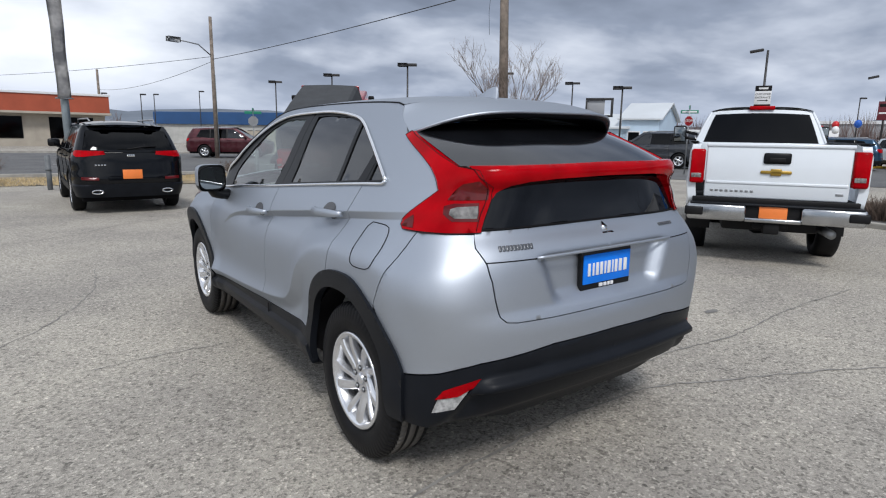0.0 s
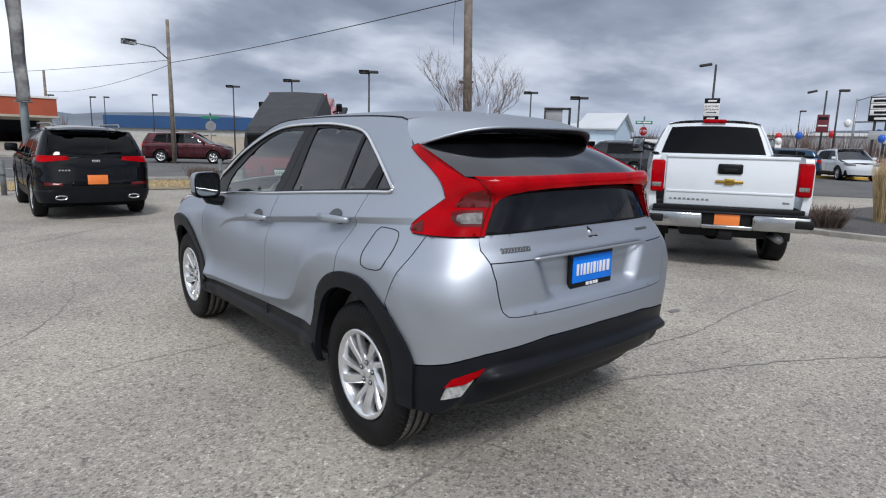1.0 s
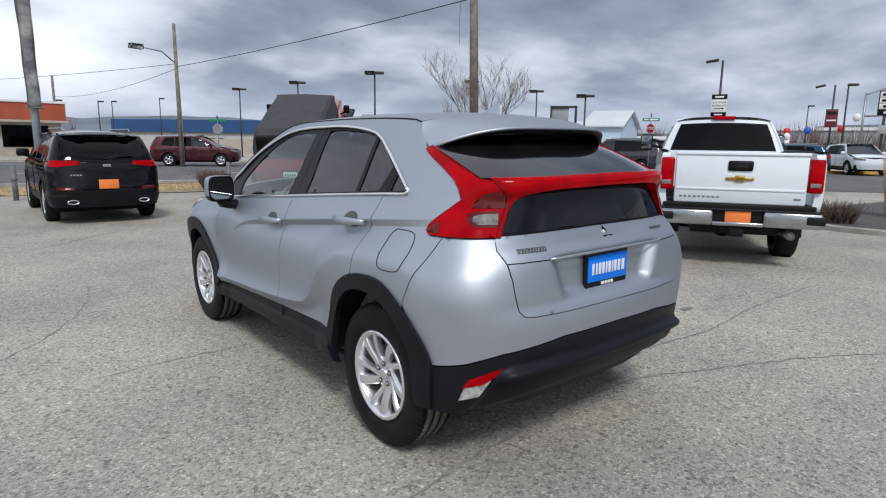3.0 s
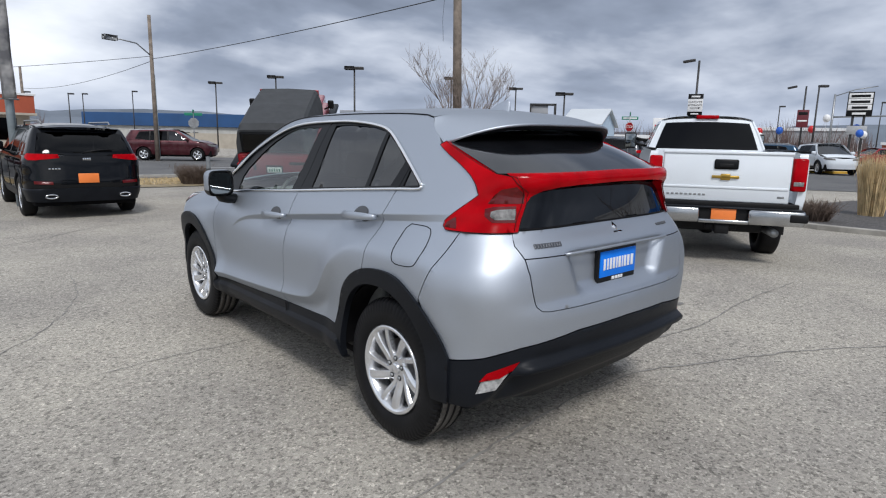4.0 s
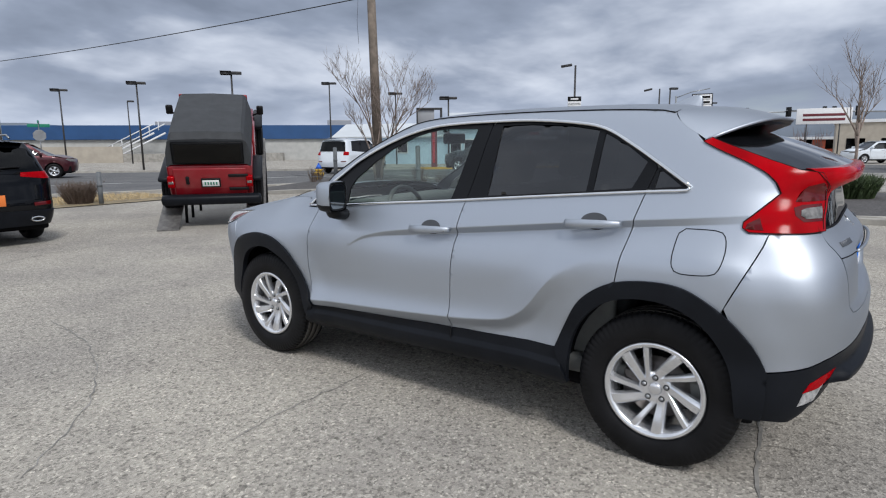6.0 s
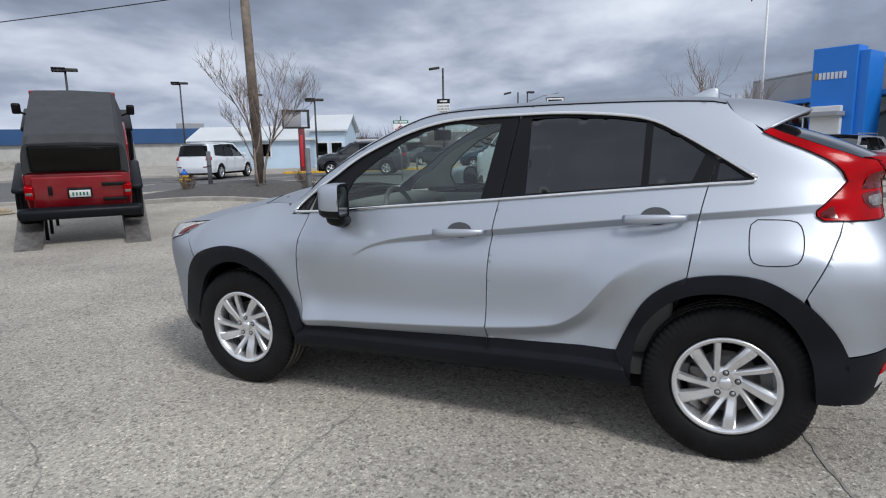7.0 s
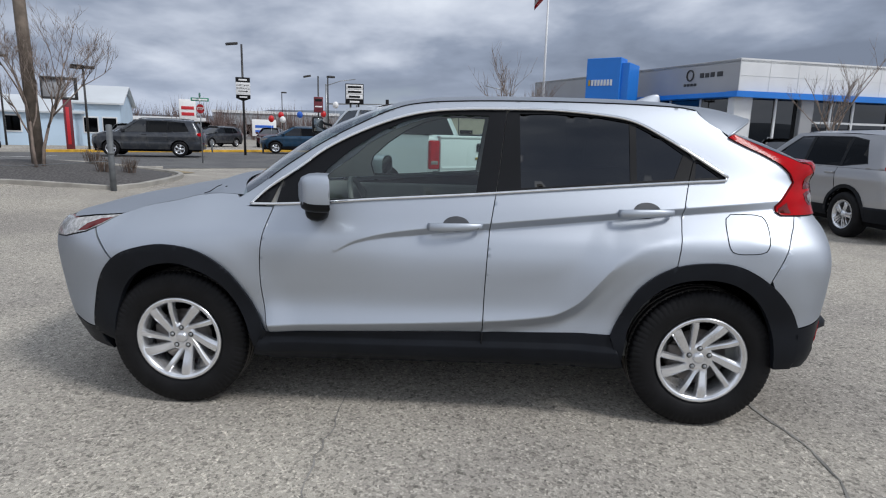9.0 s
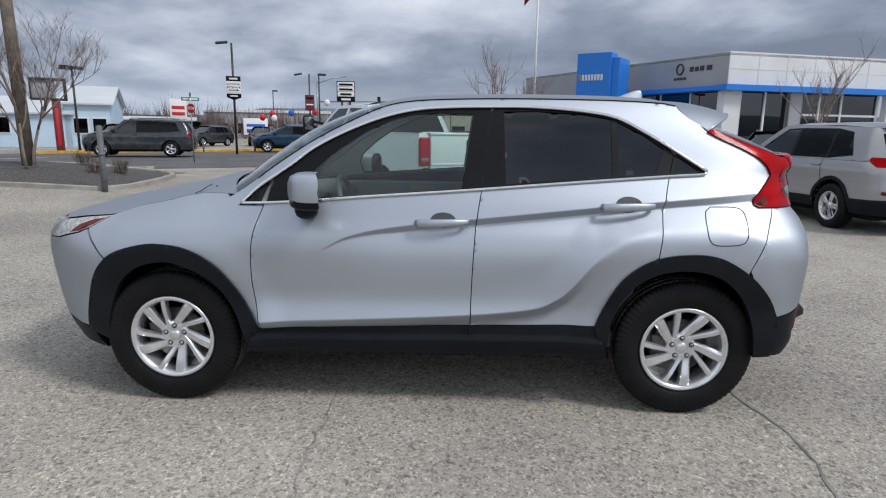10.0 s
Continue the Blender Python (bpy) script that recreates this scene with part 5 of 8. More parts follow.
    sweep(bm, [(-.72, .78, .98), (-.4, .84, 1.0), (0, .86, 1.0), (.4, .84, 1.0), (.72, .78, .98)], .16, .085, 12)
    box(bm, -.74, .74, .72, 1.0, .42, .98, .05)
    part("dashboard", bm, M["cabin"], car)
    bm = bmesh.new()
    ring = [(-.37 + .18 * math.cos(a), .47 + .055 * math.sin(a), 1.00 + .172 * math.sin(a)) for a in np.linspace(0, 2 * math.pi, 33)[:-1]]
    sweep(bm, ring, .015, .015, 8, True)
    for a in (0, 180, 270):
        rod(bm, (-.37, .50, .98), (-.37 + .17 * math.cos(radians(a)), .475 + .05 * math.sin(radians(a)), 1.0 + .165 * math.sin(radians(a))), .02, .014, 8)
    rod(bm, (-.37, .50, .98), (-.37, .75, .92), .04, .05, 12)
    part("steering_wheel", bm, M["cabin"], car)

    def seat(x, y, w, tall):
        bm = bmesh.new()
        box(bm, x - w / 2, x + w / 2, y - .25, y + .27, .42, .62, .05)
        lean = Matrix.Translation((x, y - .22, .60)) @ Matrix.Rotation(radians(16), 4, "X")
        box(bm, -w / 2, w / 2, -.07, .07, -.05, tall, .05, lean)
        box(bm, -.13, .13, -.05, .05, tall + .03, tall + .20, .04, lean)
        for d in (-.05, .05):
            rod(bm, lean @ Vector((d, 0, tall - .02)), lean @ Vector((d, 0, tall + .08)), .007, .007, 6)
        part("seat", bm, M["cloth"], car)

    for x in (-.37, .37):
        seat(x, .05, .50, .62)
    for x in (-.42, 0, .42):
        seat(x, -.82, .42, .58)
    bm = boxed(-.12, .12, .33, .36, 1.45, 1.52, .012)
    rod(bm, (0, .36, 1.50), (0, .43, 1.54), .012, .012, 8)
    part("cabin_mirror", bm, M["trim"], car)
    for x, y, sg in ((-.77, 1.335, -1), (-.77, -1.335, -1), (.77, 1.335, 1), (.77, -1.335, 1)):
        wheel(car, x, y, .358, .358, .225, .213, sg)
    return car


def B2(x, z):
    """The unrolled place of a point of the nose at x."""
    c = min(1, abs(x) / lerp_tab(W_TAB, z))
    return (Y_FRONT + .95 * math.atan2((1 - c ** N_FRONT) ** (1 / N_FRONT), c), z)


hero_car()


# ---- other vehicles ----
def simple_wheel(parent, x, y, r, w, rim, sgn, rim_mat):
    t = part("wheel", lathe(bmesh.new(), [(-w * .36, rim), (-w * .5, rim + .03), (-w * .5, r - .05), (-w * .42, r - .012), (-w * .25, r), (w * .25, r), (w * .42, r - .012), (w * .5, r - .05), (w * .5, rim + .03), (w * .36, rim)], Matrix(), 36), M["tyre"], parent)
    t.matrix_local = pose(x, y, r, 0, 0, 0 if sgn < 0 else 180)
    bm = bmesh.new()
    lathe(bm, [(-w * .45, rim + .006), (-w * .44, rim - .02), (-w * .1, rim - .03), (w * .1, rim - .03)], Matrix(), 36, closed=False)
    for k in range(5):
        a = 2 * math.pi * k / 5 + .3
        m = Matrix.Rotation(a, 4, "X")
        for d in (-.13, .13):
            box(bm, -w * .40, -w * .28, -.022, .022, .03, rim - .015, .006, m @ Matrix.Rotation(d, 4, "X"))
    lathe(bm, [(-w * .42, 0), (-w * .42, .06), (-w * .25, .07)], Matrix(), 20, closed=False)
    part("rim", bm, M[rim_mat], t)
    bm = bmesh.new()
    lathe(bm, [(-w * .05, 0), (-w * .05, rim - .03), (w * .02, rim - .03)], Matrix(), 24, closed=False)
    part("brake_disc", bm, M["disc"], t)


def estate_car(name, m, label, group, paint, L, Wd, H, belt, wb, r, glass_rear_y, shield_y, hood_z, rear_lean=.30, lamps="wrap", plate="plate_white", clad=None, low=.30, nose_z=None, rim_mat="rim", rails=True, lamp_z=(.92, 1.10), wipers=True):
    """A five-door estate body: wrapped side, glass band, roof, bonnet, wheels and lamps. Faces +y; the origin lies between the axles."""
    car = thing(name, m, label, "car", group)
    belt, rear_lean = belt + .03, rear_lean + .07
    fo = (L - wb) * .47
    yr, yf = -wb / 2 - (L - wb - fo), wb / 2 + fo
    hw = Wd / 2
    wt = [(low - .1, hw - .09), (low + .12, hw - .02), (.62, hw), (belt - .16, hw), (belt, hw - .055), (H - .07, hw * .72), (H, hw * .62)]
    rt = [(low - .1, yr + .10), (low + .2, yr + .01), (.62, yr), (belt - .12, yr + .05), (belt, yr + .07), (H - .06, yr + .07 + rear_lean), (H, yr + .15 + rear_lean)]
    nz = nose_z or hood_z - .12
    ft = [(low - .1, yf - .10), (low + .2, yf - .02), (.60, yf), (nz, yf - .06), (hood_z + .02, yf - .25), (H, yf - .4)]
    yb, yfr = yr + .62, yf - .95

    def skn(u, z, out=0.0):
        w = lerp_tab(wt, z)
        if u < yb:
            ln = yb - lerp_tab(rt, z)
            c, s = plan((yb - u) / .6, 4.0)
            x, y, nx, ny = w * c, yb - ln * s, c ** 3 / w, -abs(s) ** 3 / ln
        elif u > yfr:
            ln = lerp_tab(ft, z) - yfr
            c, s = plan((u - yfr) / .95, 2.9)
            x, y, nx, ny = w * c, yfr + ln * s, c ** 2 / w, abs(s) ** 2 / ln
        else:
            x, y, nx, ny = w, u, 1, 0
        k = math.hypot(nx, ny)
        rel = -.012 * smooth(abs(z - .74), .10, 0) + .010 * smooth(abs(z - belt + .12), .05, 0)
        d = out + (rel if u < yfr else 0)
        return (-(x + d * nx / k), y + d * ny / k, z)

    def bk(x, z):
        c = min(1, abs(x) / lerp_tab(wt, z))
        return (yb - .6 * math.atan2((1 - c ** 4) ** .25, c), z)

    u_end, u_front = yb - .6 * math.pi / 2, yfr + .95 * math.pi / 2
    ar = r + .065
    loop = [(u_end, low), (u_end, belt - .02), (yfr - .12, belt - .02 - .0), (yfr + .05, hood_z - .02), (yfr + .75, nz + .02), (u_front, nz - .05), (u_front, low)]
    for yc in (wb / 2, -wb / 2):
        loop += [(yc + ar * math.cos(a), r + ar * math.sin(a)) for a in np.linspace(-.05, math.pi + .05, 15)]
    arch_trim = [[(yc + k * math.cos(a), r + k * math.sin(a)) for k, seq in ((ar + .05, np.linspace(0, math.pi, 15)), (ar - .005, np.linspace(math.pi, 0, 15))) for a in seq] for yc in (wb / 2, -wb / 2)]
    dpil = glass_rear_y
    band_lo, band_hi = belt + .01, H - .15
    # cabin side, with holes for the panes
    a_low, a_top = (shield_y - .06, belt), (shield_y - .86, H - .085)
    cab = [(u_end, belt - .015), (a_low[0] + .12, belt - .015), (a_top[0] + .10, H - .06), (a_top[0] - .5, H - .05), (yb, H - .095), (u_end, H - .125)]
    panes = []
    x1, x2, x3 = a_top[0] - .42, a_top[0] - 1.34, dpil
    panes.append([(a_low[0] - .12, band_lo), (a_top[0] - .06, band_hi + .02), (x1 + .04, band_hi + .03), (x1 + .04, band_lo)])
    panes.append([(x1 - .04, band_lo), (x1 - .04, band_hi + .03), (x2 + .03, band_hi + .02), (x2 + .03, band_lo)])
    panes.append([(x2 - .04, band_lo + .01), (x2 - .04, band_hi + .012), (x3 + .20, band_hi - .035), (x3 + .02, band_lo + .06)])
    band = [(a_low[0] - .09, band_lo - .012), (a_top[0] - .03, band_hi + .035), (x1, band_hi + .046), (x2, band_hi + .036), (x3 + .19, band_hi - .018), (x3 - .02, band_lo + .05), (x2 - .05, band_lo - .008)]
    hx = hw * .80
    rear_pane = [bk(0, belt + .03), bk(hx, belt + .03), bk(hx * .88, H - .195), bk(hx * .6, H - .17), bk(0, H - .165)]
    for mirror in (False, True):
        side = part("body_side", sheet(bmesh.new(), loop, skn, .09, 0, .05, [], [], mirror), M[paint], car)
        part("cabin_side", sheet(bmesh.new(), cab, skn, .09, .001, .02, [band, rear_pane], [], mirror), M[paint], car)
        part("window_surround", sheet(bmesh.new(), band, lambda u, v, o=0.0: skn(u, v, o - .003), .12, .001, .01, panes, [], mirror), M["trim"], car, "black window surround")
        for i, g in enumerate(panes):
            part("side_window", sheet(bmesh.new(), g, lambda u, v, o=0.0: skn(u, v, o - .006), .12, -.004, 0, [], [], mirror), M["glass_black" if i else "glass_dark"], car)
        part("rear_window", sheet(bmesh.new(), rear_pane, lambda u, v, o=0.0: skn(u, v, o - .004), .1, -.004, 0, [], [], mirror), M["glass_black"], car)
        for at_ in arch_trim:
            part("wheel_arch_trim", sheet(bmesh.new(), at_, lambda u, v, o=0.0: skn(u, v, o + .012), .06, 0, .04, [], [], mirror), M[clad or paint], car)
        if clad:
            part("lower_trim", sheet(bmesh.new(), [(wb / 2 - ar, low - .02), (wb / 2 - ar, low + .13), (-wb / 2 + ar, low + .15), (-wb / 2 + ar, low - .02)], lambda u, v, o=0.0: skn(u, v, o + .01), .1, 0, .03, [], [], mirror), M[clad], car)
            part("lower_bumper", sheet(bmesh.new(), [(u_end, low - .02), (u_end, low + .22), (-wb / 2 - ar, low + .20), (-wb / 2 - ar, low - .02)], lambda u, v, o=0.0: skn(u, v, o + .01), .08, 0, .03, [], [], mirror), M[clad], car)
        sx = 1 if mirror else -1
        for yy in (x1, x2, a_low[0] - .10):
            bm = bmesh.new()
            line = [skn(yy - .02 + .05 * t, low + .14 + (belt - low - .16) * t, .001) for t in np.linspace(0, 1, 8)]
            sweep(bm, [(-p[0] * -1 if not mirror else -p[0], p[1], p[2]) for p in line], .005, .005, 5)
            part("door_gap", bm, M["seal"], car)
        for yy in (x1 + .14, x2 + .14):
            p = skn(yy, belt - .10, .02)
            bm = boxed(-.015, .015, -.10, .10, -.016, .016, .008, pose(p[0] * (-1 if mirror else 1), p[1], p[2]))
            part("door_handle", bm, M[paint], car)
        p = skn(a_low[0] - .22, belt + .06)
        bm = boxed(-.11, .11, -.06, .06, -.08, .08, .035, pose(sx * (abs(p[0]) + .13), p[1] + .04, belt + .10))
        rod(bm, (sx * (abs(p[0]) - .02), p[1] + .04, belt + .0), (sx * (abs(p[0]) + .10), p[1] + .04, belt + .05), .03, .03, 8)
        part("door_mirror", bm, M[paint], car)
        z0, z1 = lamp_z
        if lamps == "wrap":
            lp = [bk(hw * .44, z0 + .04), bk(hw * .46, z1), bk(hw * .9, z1 + .01), (yb - .28, z1 - .02), (yb - .30, z1 - .06), (yb - .40, z0), bk(hw * .8, z0)]
        else:
            lp = [bk(hw * .70, z0), bk(hw * .72, z1), (yb - .30, z1 - .02), (yb - .36, z0)]
        part("tail_lamp", sheet(bmesh.new(), lp, lambda u, v, o=0.0: skn(u, v, o + .008), .05, 0, .03, [], [], mirror), M["red_lens"], car, "red tail lamp")
        part("bumper_reflector", sheet(bmesh.new(), [bk(hw * .58, low + .28), bk(hw * .58, low + .33), bk(hw * .86, low + .34), bk(hw * .86, low + .29)], lambda u, v, o=0.0: skn(u, v, o + .012), .05, 0, .01, [], [], mirror), M["red_deep"], car)
        hl = [(yfr + .50, nz - .02), (yfr + .62, nz + .03), (u_front - .42, nz - .04), (u_front - .40, nz - .13), (yfr + .70, nz - .12)]
        part("headlamp", sheet(bmesh.new(), hl, lambda u, v, o=0.0: skn(u, v, o + .008), .06, 0, .02, [], [], mirror), M["clear_lens"], car, "clear headlamp")
        if rails:
            bm = bmesh.new()
            sweep(bm, [(sx * hw * .60, shield_y - .95, H - .03), (sx * hw * .61, shield_y - 1.05, H + .025), (sx * hw * .60, yb + .2, H + .02), (sx * hw * .58, yb + .05, H - .03)], .014, .016, 8)
            part("roof_rail", bm, M["steel"], car)
        for yc in (wb / 2, -wb / 2):
            simple_wheel(car, sx * (hw - .115), yc, r, .225, r * .62, sx, rim_mat)

    def crown(s, t):
        q = s
        rr = 1 - 2 * t
        y = (yb - .02) * (1 - q) + (a_top[0] + .10) * q if q < 1 else 0
        base = lerp_tab([(0, H - .10), (.4, H - .06), (1, H - .06)], q)
        x = lerp_tab(wt, base)
        return Vector((x * rr, y + .12 * q * (1 - rr * rr), base + .06 * (1 - abs(rr) ** 2.4)))

    part("roof", grid_patch(bmesh.new(), crown, 14, 14), M[paint], car)

    def back_roof(s, t):
        rr = 1 - 2 * t
        a = crown(0, t)
        x = abs(rr) * lerp_tab(wt, H - .12)
        p = skn(bk(x, H - .12)[0], H - .12)
        b = Vector((x * (1 if rr > 0 else -1), p[1] - .10 * (1 - abs(rr) ** 6), H - .115 + .035 * (1 - rr * rr)))
        return b.lerp(a, s)

    part("roof_spoiler", grid_patch(bmesh.new(), back_roof, 5, 14), M[paint], car)

    def ws(s, t):
        rr = 1 - 2 * t
        a = crown(1, t)
        b = Vector((lerp_tab(wt, belt) * .93 * rr, a_low[0] + .14 + .22 * (1 - rr * rr), belt - .01 + .02 * (1 - rr * rr)))
        return a.lerp(b, s)

    part("windscreen", grid_patch(bmesh.new(), ws, 6, 12), M["glass_dark"], car)

    def hood(s, t):
        rr = 1 - 2 * t
        y0 = a_low[0] + .14 + .22 * (1 - rr * rr)
        y1 = yf - .16 - .30 * rr * rr
        z = belt - .01 + (nz - belt + .03) * s ** 1.6 + .05 * (1 - abs(rr) ** 2.5) * (1 - s * .6)
        w = lerp_tab(wt, belt) * (.94 - .16 * s * s)
        return Vector((w * rr, y0 + (y1 - y0) * s, z + .03 * math.sin(math.pi * s)))

    part("bonnet", grid_patch(bmesh.new(), hood, 10, 14), M[paint], car)
    part("underbody", boxed(-hw + .12, hw - .12, yr + .25, yf - .25, low - .10, low + .25, .03), M["well"], car)
    for yc in (wb / 2, -wb / 2):
        for sx in (-1, 1):
            bm = bmesh.new()
            lathe(bm, [(sx * (hw - .03), ar), (sx * (hw - .35), ar), (sx * (hw - .35), .02)], Matrix.Translation((0, yc, r)), 24, closed=False)
            bmesh.ops.bisect_plane(bm, geom=bm.verts[:] + bm.edges[:] + bm.faces[:], plane_co=(0, 0, r - .02), plane_no=(0, 0, -1), clear_outer=True)
            part("wheel_well", bm, M["well"], car)
    py = skn(bk(0, .78)[0], .78)[1]
    return car, (lambda x, z, o=0.0: Vector(((1 if x > 0 else -1) * abs(skn(bk(x, z)[0], z, o)[0]), *skn(bk(x, z)[0], z, o)[1:])))


# black jeep-like SUV in front of the silver one
cherokee, on_back = estate_car("black_suv", pose(-.50, 10.5, 0, 0, 0, 1), "glossy black SUV with orange dealer plate, beside the grass verge", "parked vehicles", "black_paint", 4.62, 1.80, 1.635, 1.06, 2.72, .355, -1.72, 1.12, 1.06, .34, "wrap", low=.32, lamp_z=(1.00, 1.10), clad="clad")
p = on_back(0, .70, .012)
part("plate", boxed(-.155, .155, -.008, .008, -.08, .08, .004, pose(p.x, p.y, .70)), M["plate_orange"], cherokee, "orange dealer plate")
for sx in (-1, 1):
    bm = bmesh.new()
    q = on_back(sx * .55, .40, .03)
    sweep(bm, [(q.x + .085 * math.cos(a), q.y, .40 + .032 * math.sin(a)) for a in np.linspace(0, 2 * math.pi, 21)[:-1]], .012, .012, 6, True)
    part("tailpipe", bm, M["chrome"], cherokee, "chrome tailpipe trim")
q = on_back(0, 1.04, .008)
for k in range(4):
    part("badge_bar", boxed(-.012, .012, -.004, .004, -.02, .02, .002, pose(-.048 + k * .032, q.y, 1.02)), M["chrome"], cherokee)
for k in range(4):
    q = on_back(-.55 + k * .045, .86, .008)
    part("badge_bar", boxed(-.015, .015, -.004, .004, -.011, .011, .001, pose(q.x, q.y, .86)), M["chrome"], cherokee)
q = on_back(.12, 1.13, .02)
bm = bmesh.new()
sweep(bm, [(-.05, q.y, 1.13), (.18, q.y + .02, 1.17), (.42, q.y + .03, 1.18)], .012, .012, 6)
part("rear_wiper", bm, M["black"], cherokee)

estate_car("silver_suv", pose(7.31, -6.7, 0, 0, 0, -85), "silver SUV parked on the lot beside the dealership", "parked vehicles", "silver_suv", 4.65, 1.84, 1.67, 1.06, 2.725, .355, -1.66, 1.10, 1.04, .36, "wrap", low=.32, clad="clad", lamp_z=(1.0, 1.13), rails=False)
estate_car("dark_grey_suv", pose(25.2, 16.0, .05, 0, 0, 18), "dusty dark grey SUV waiting at the street corner", "street vehicles", "grey_paint", 5.10, 2.0, 1.80, 1.12, 3.02, .37, -1.95, 1.20, 1.10, .30, "stack", low=.34, lamp_z=(1.0, 1.16))
estate_car("blue_suv", pose(34.0, 11.3, .03, 0, 0, 22), "dark blue SUV on show behind the yellow kerb", "parked vehicles", "blue_paint", 4.65, 1.84, 1.67, 1.06, 2.725, .355, -1.66, 1.10, 1.04, .36, "wrap", low=.32, clad="clad")
estate_car("maroon_suv", pose(8.2, 32.8, .02, 0, 0, -118), "maroon SUV on the street", "street vehicles", "maroon_paint", 4.9, 1.9, 1.74, 1.08, 2.80, .36, -1.8, 1.15, 1.06, .3, "stack", low=.33)
estate_car("white_suv", pose(21.9, 23.2, .02, 0, 0, -74), "white full-size SUV on the street", "street vehicles", "white_paint", 5.2, 2.02, 1.93, 1.14, 3.10, .39, -2.0, 1.25, 1.12, .18, "stack", low=.36, lamp_z=(1.0, 1.2))
estate_car("white_suv", pose(38.2, 9.0, .02, 0, 0, 130), "white SUV facing the lot on the dealer's row", "parked vehicles", "white_paint", 4.9, 1.98, 1.77, 1.10, 2.86, .37, -1.8, 1.15, 1.08, .3, "stack", low=.34, clad="clad")
estate_car("red_suv", pose(-5.2, 24.5, .02, 0, 0, -98), "dark red SUV on the street", "street vehicles", "maroon_paint", 4.6, 1.84, 1.68, 1.06, 2.65, .35, -1.65, 1.10, 1.04, .3, "stack", low=.32)
for i, (x, y, yaw, col) in enumerate(((44, 21, 70, "grey_paint"), (47, 17.5, 100, "maroon_paint"), (49.5, 14, 80, "white_paint"), (48, 27, 95, "silver_suv"), (34.5, 22.6, 110, "grey_paint"), (52, -1, 40, "white_paint"), (56, 6, 130, "silver_suv"), (60, 12, 60, "red_paint"))):
    kind = {"grey_paint": "dark grey", "maroon_paint": "maroon", "white_paint": "white", "silver_suv": "silver", "red_paint": "red"}[col]
    estate_car("parked_car", pose(x, y, .02, 0, 0, yaw), kind + " estate car parked on the far display lot", "cars on the far lot", col, 4.6, 1.84, 1.62, 1.04, 2.68, .345, -1.65, 1.10, 1.02, .3, "stack", low=.32)
# low silver saloon-like cars parked in front of the dealership
for x, y, yaw, col, kind in ((20.5, -5.5, 60, "silver_suv", "silver"), (22.0, -8.6, 62, "white_paint", "white"), (20.0, -11.8, 60, "grey_paint", "dark grey")):
    estate_car("parked_car", pose(x, y, .0, 0, 0, yaw), kind + " car parked in front of the dealership", "cars before the dealership", col, 4.6, 1.84, 1.60, 1.03, 2.68, .345, -1.65, 1.10, 1.01, .3, "stack", low=.32)


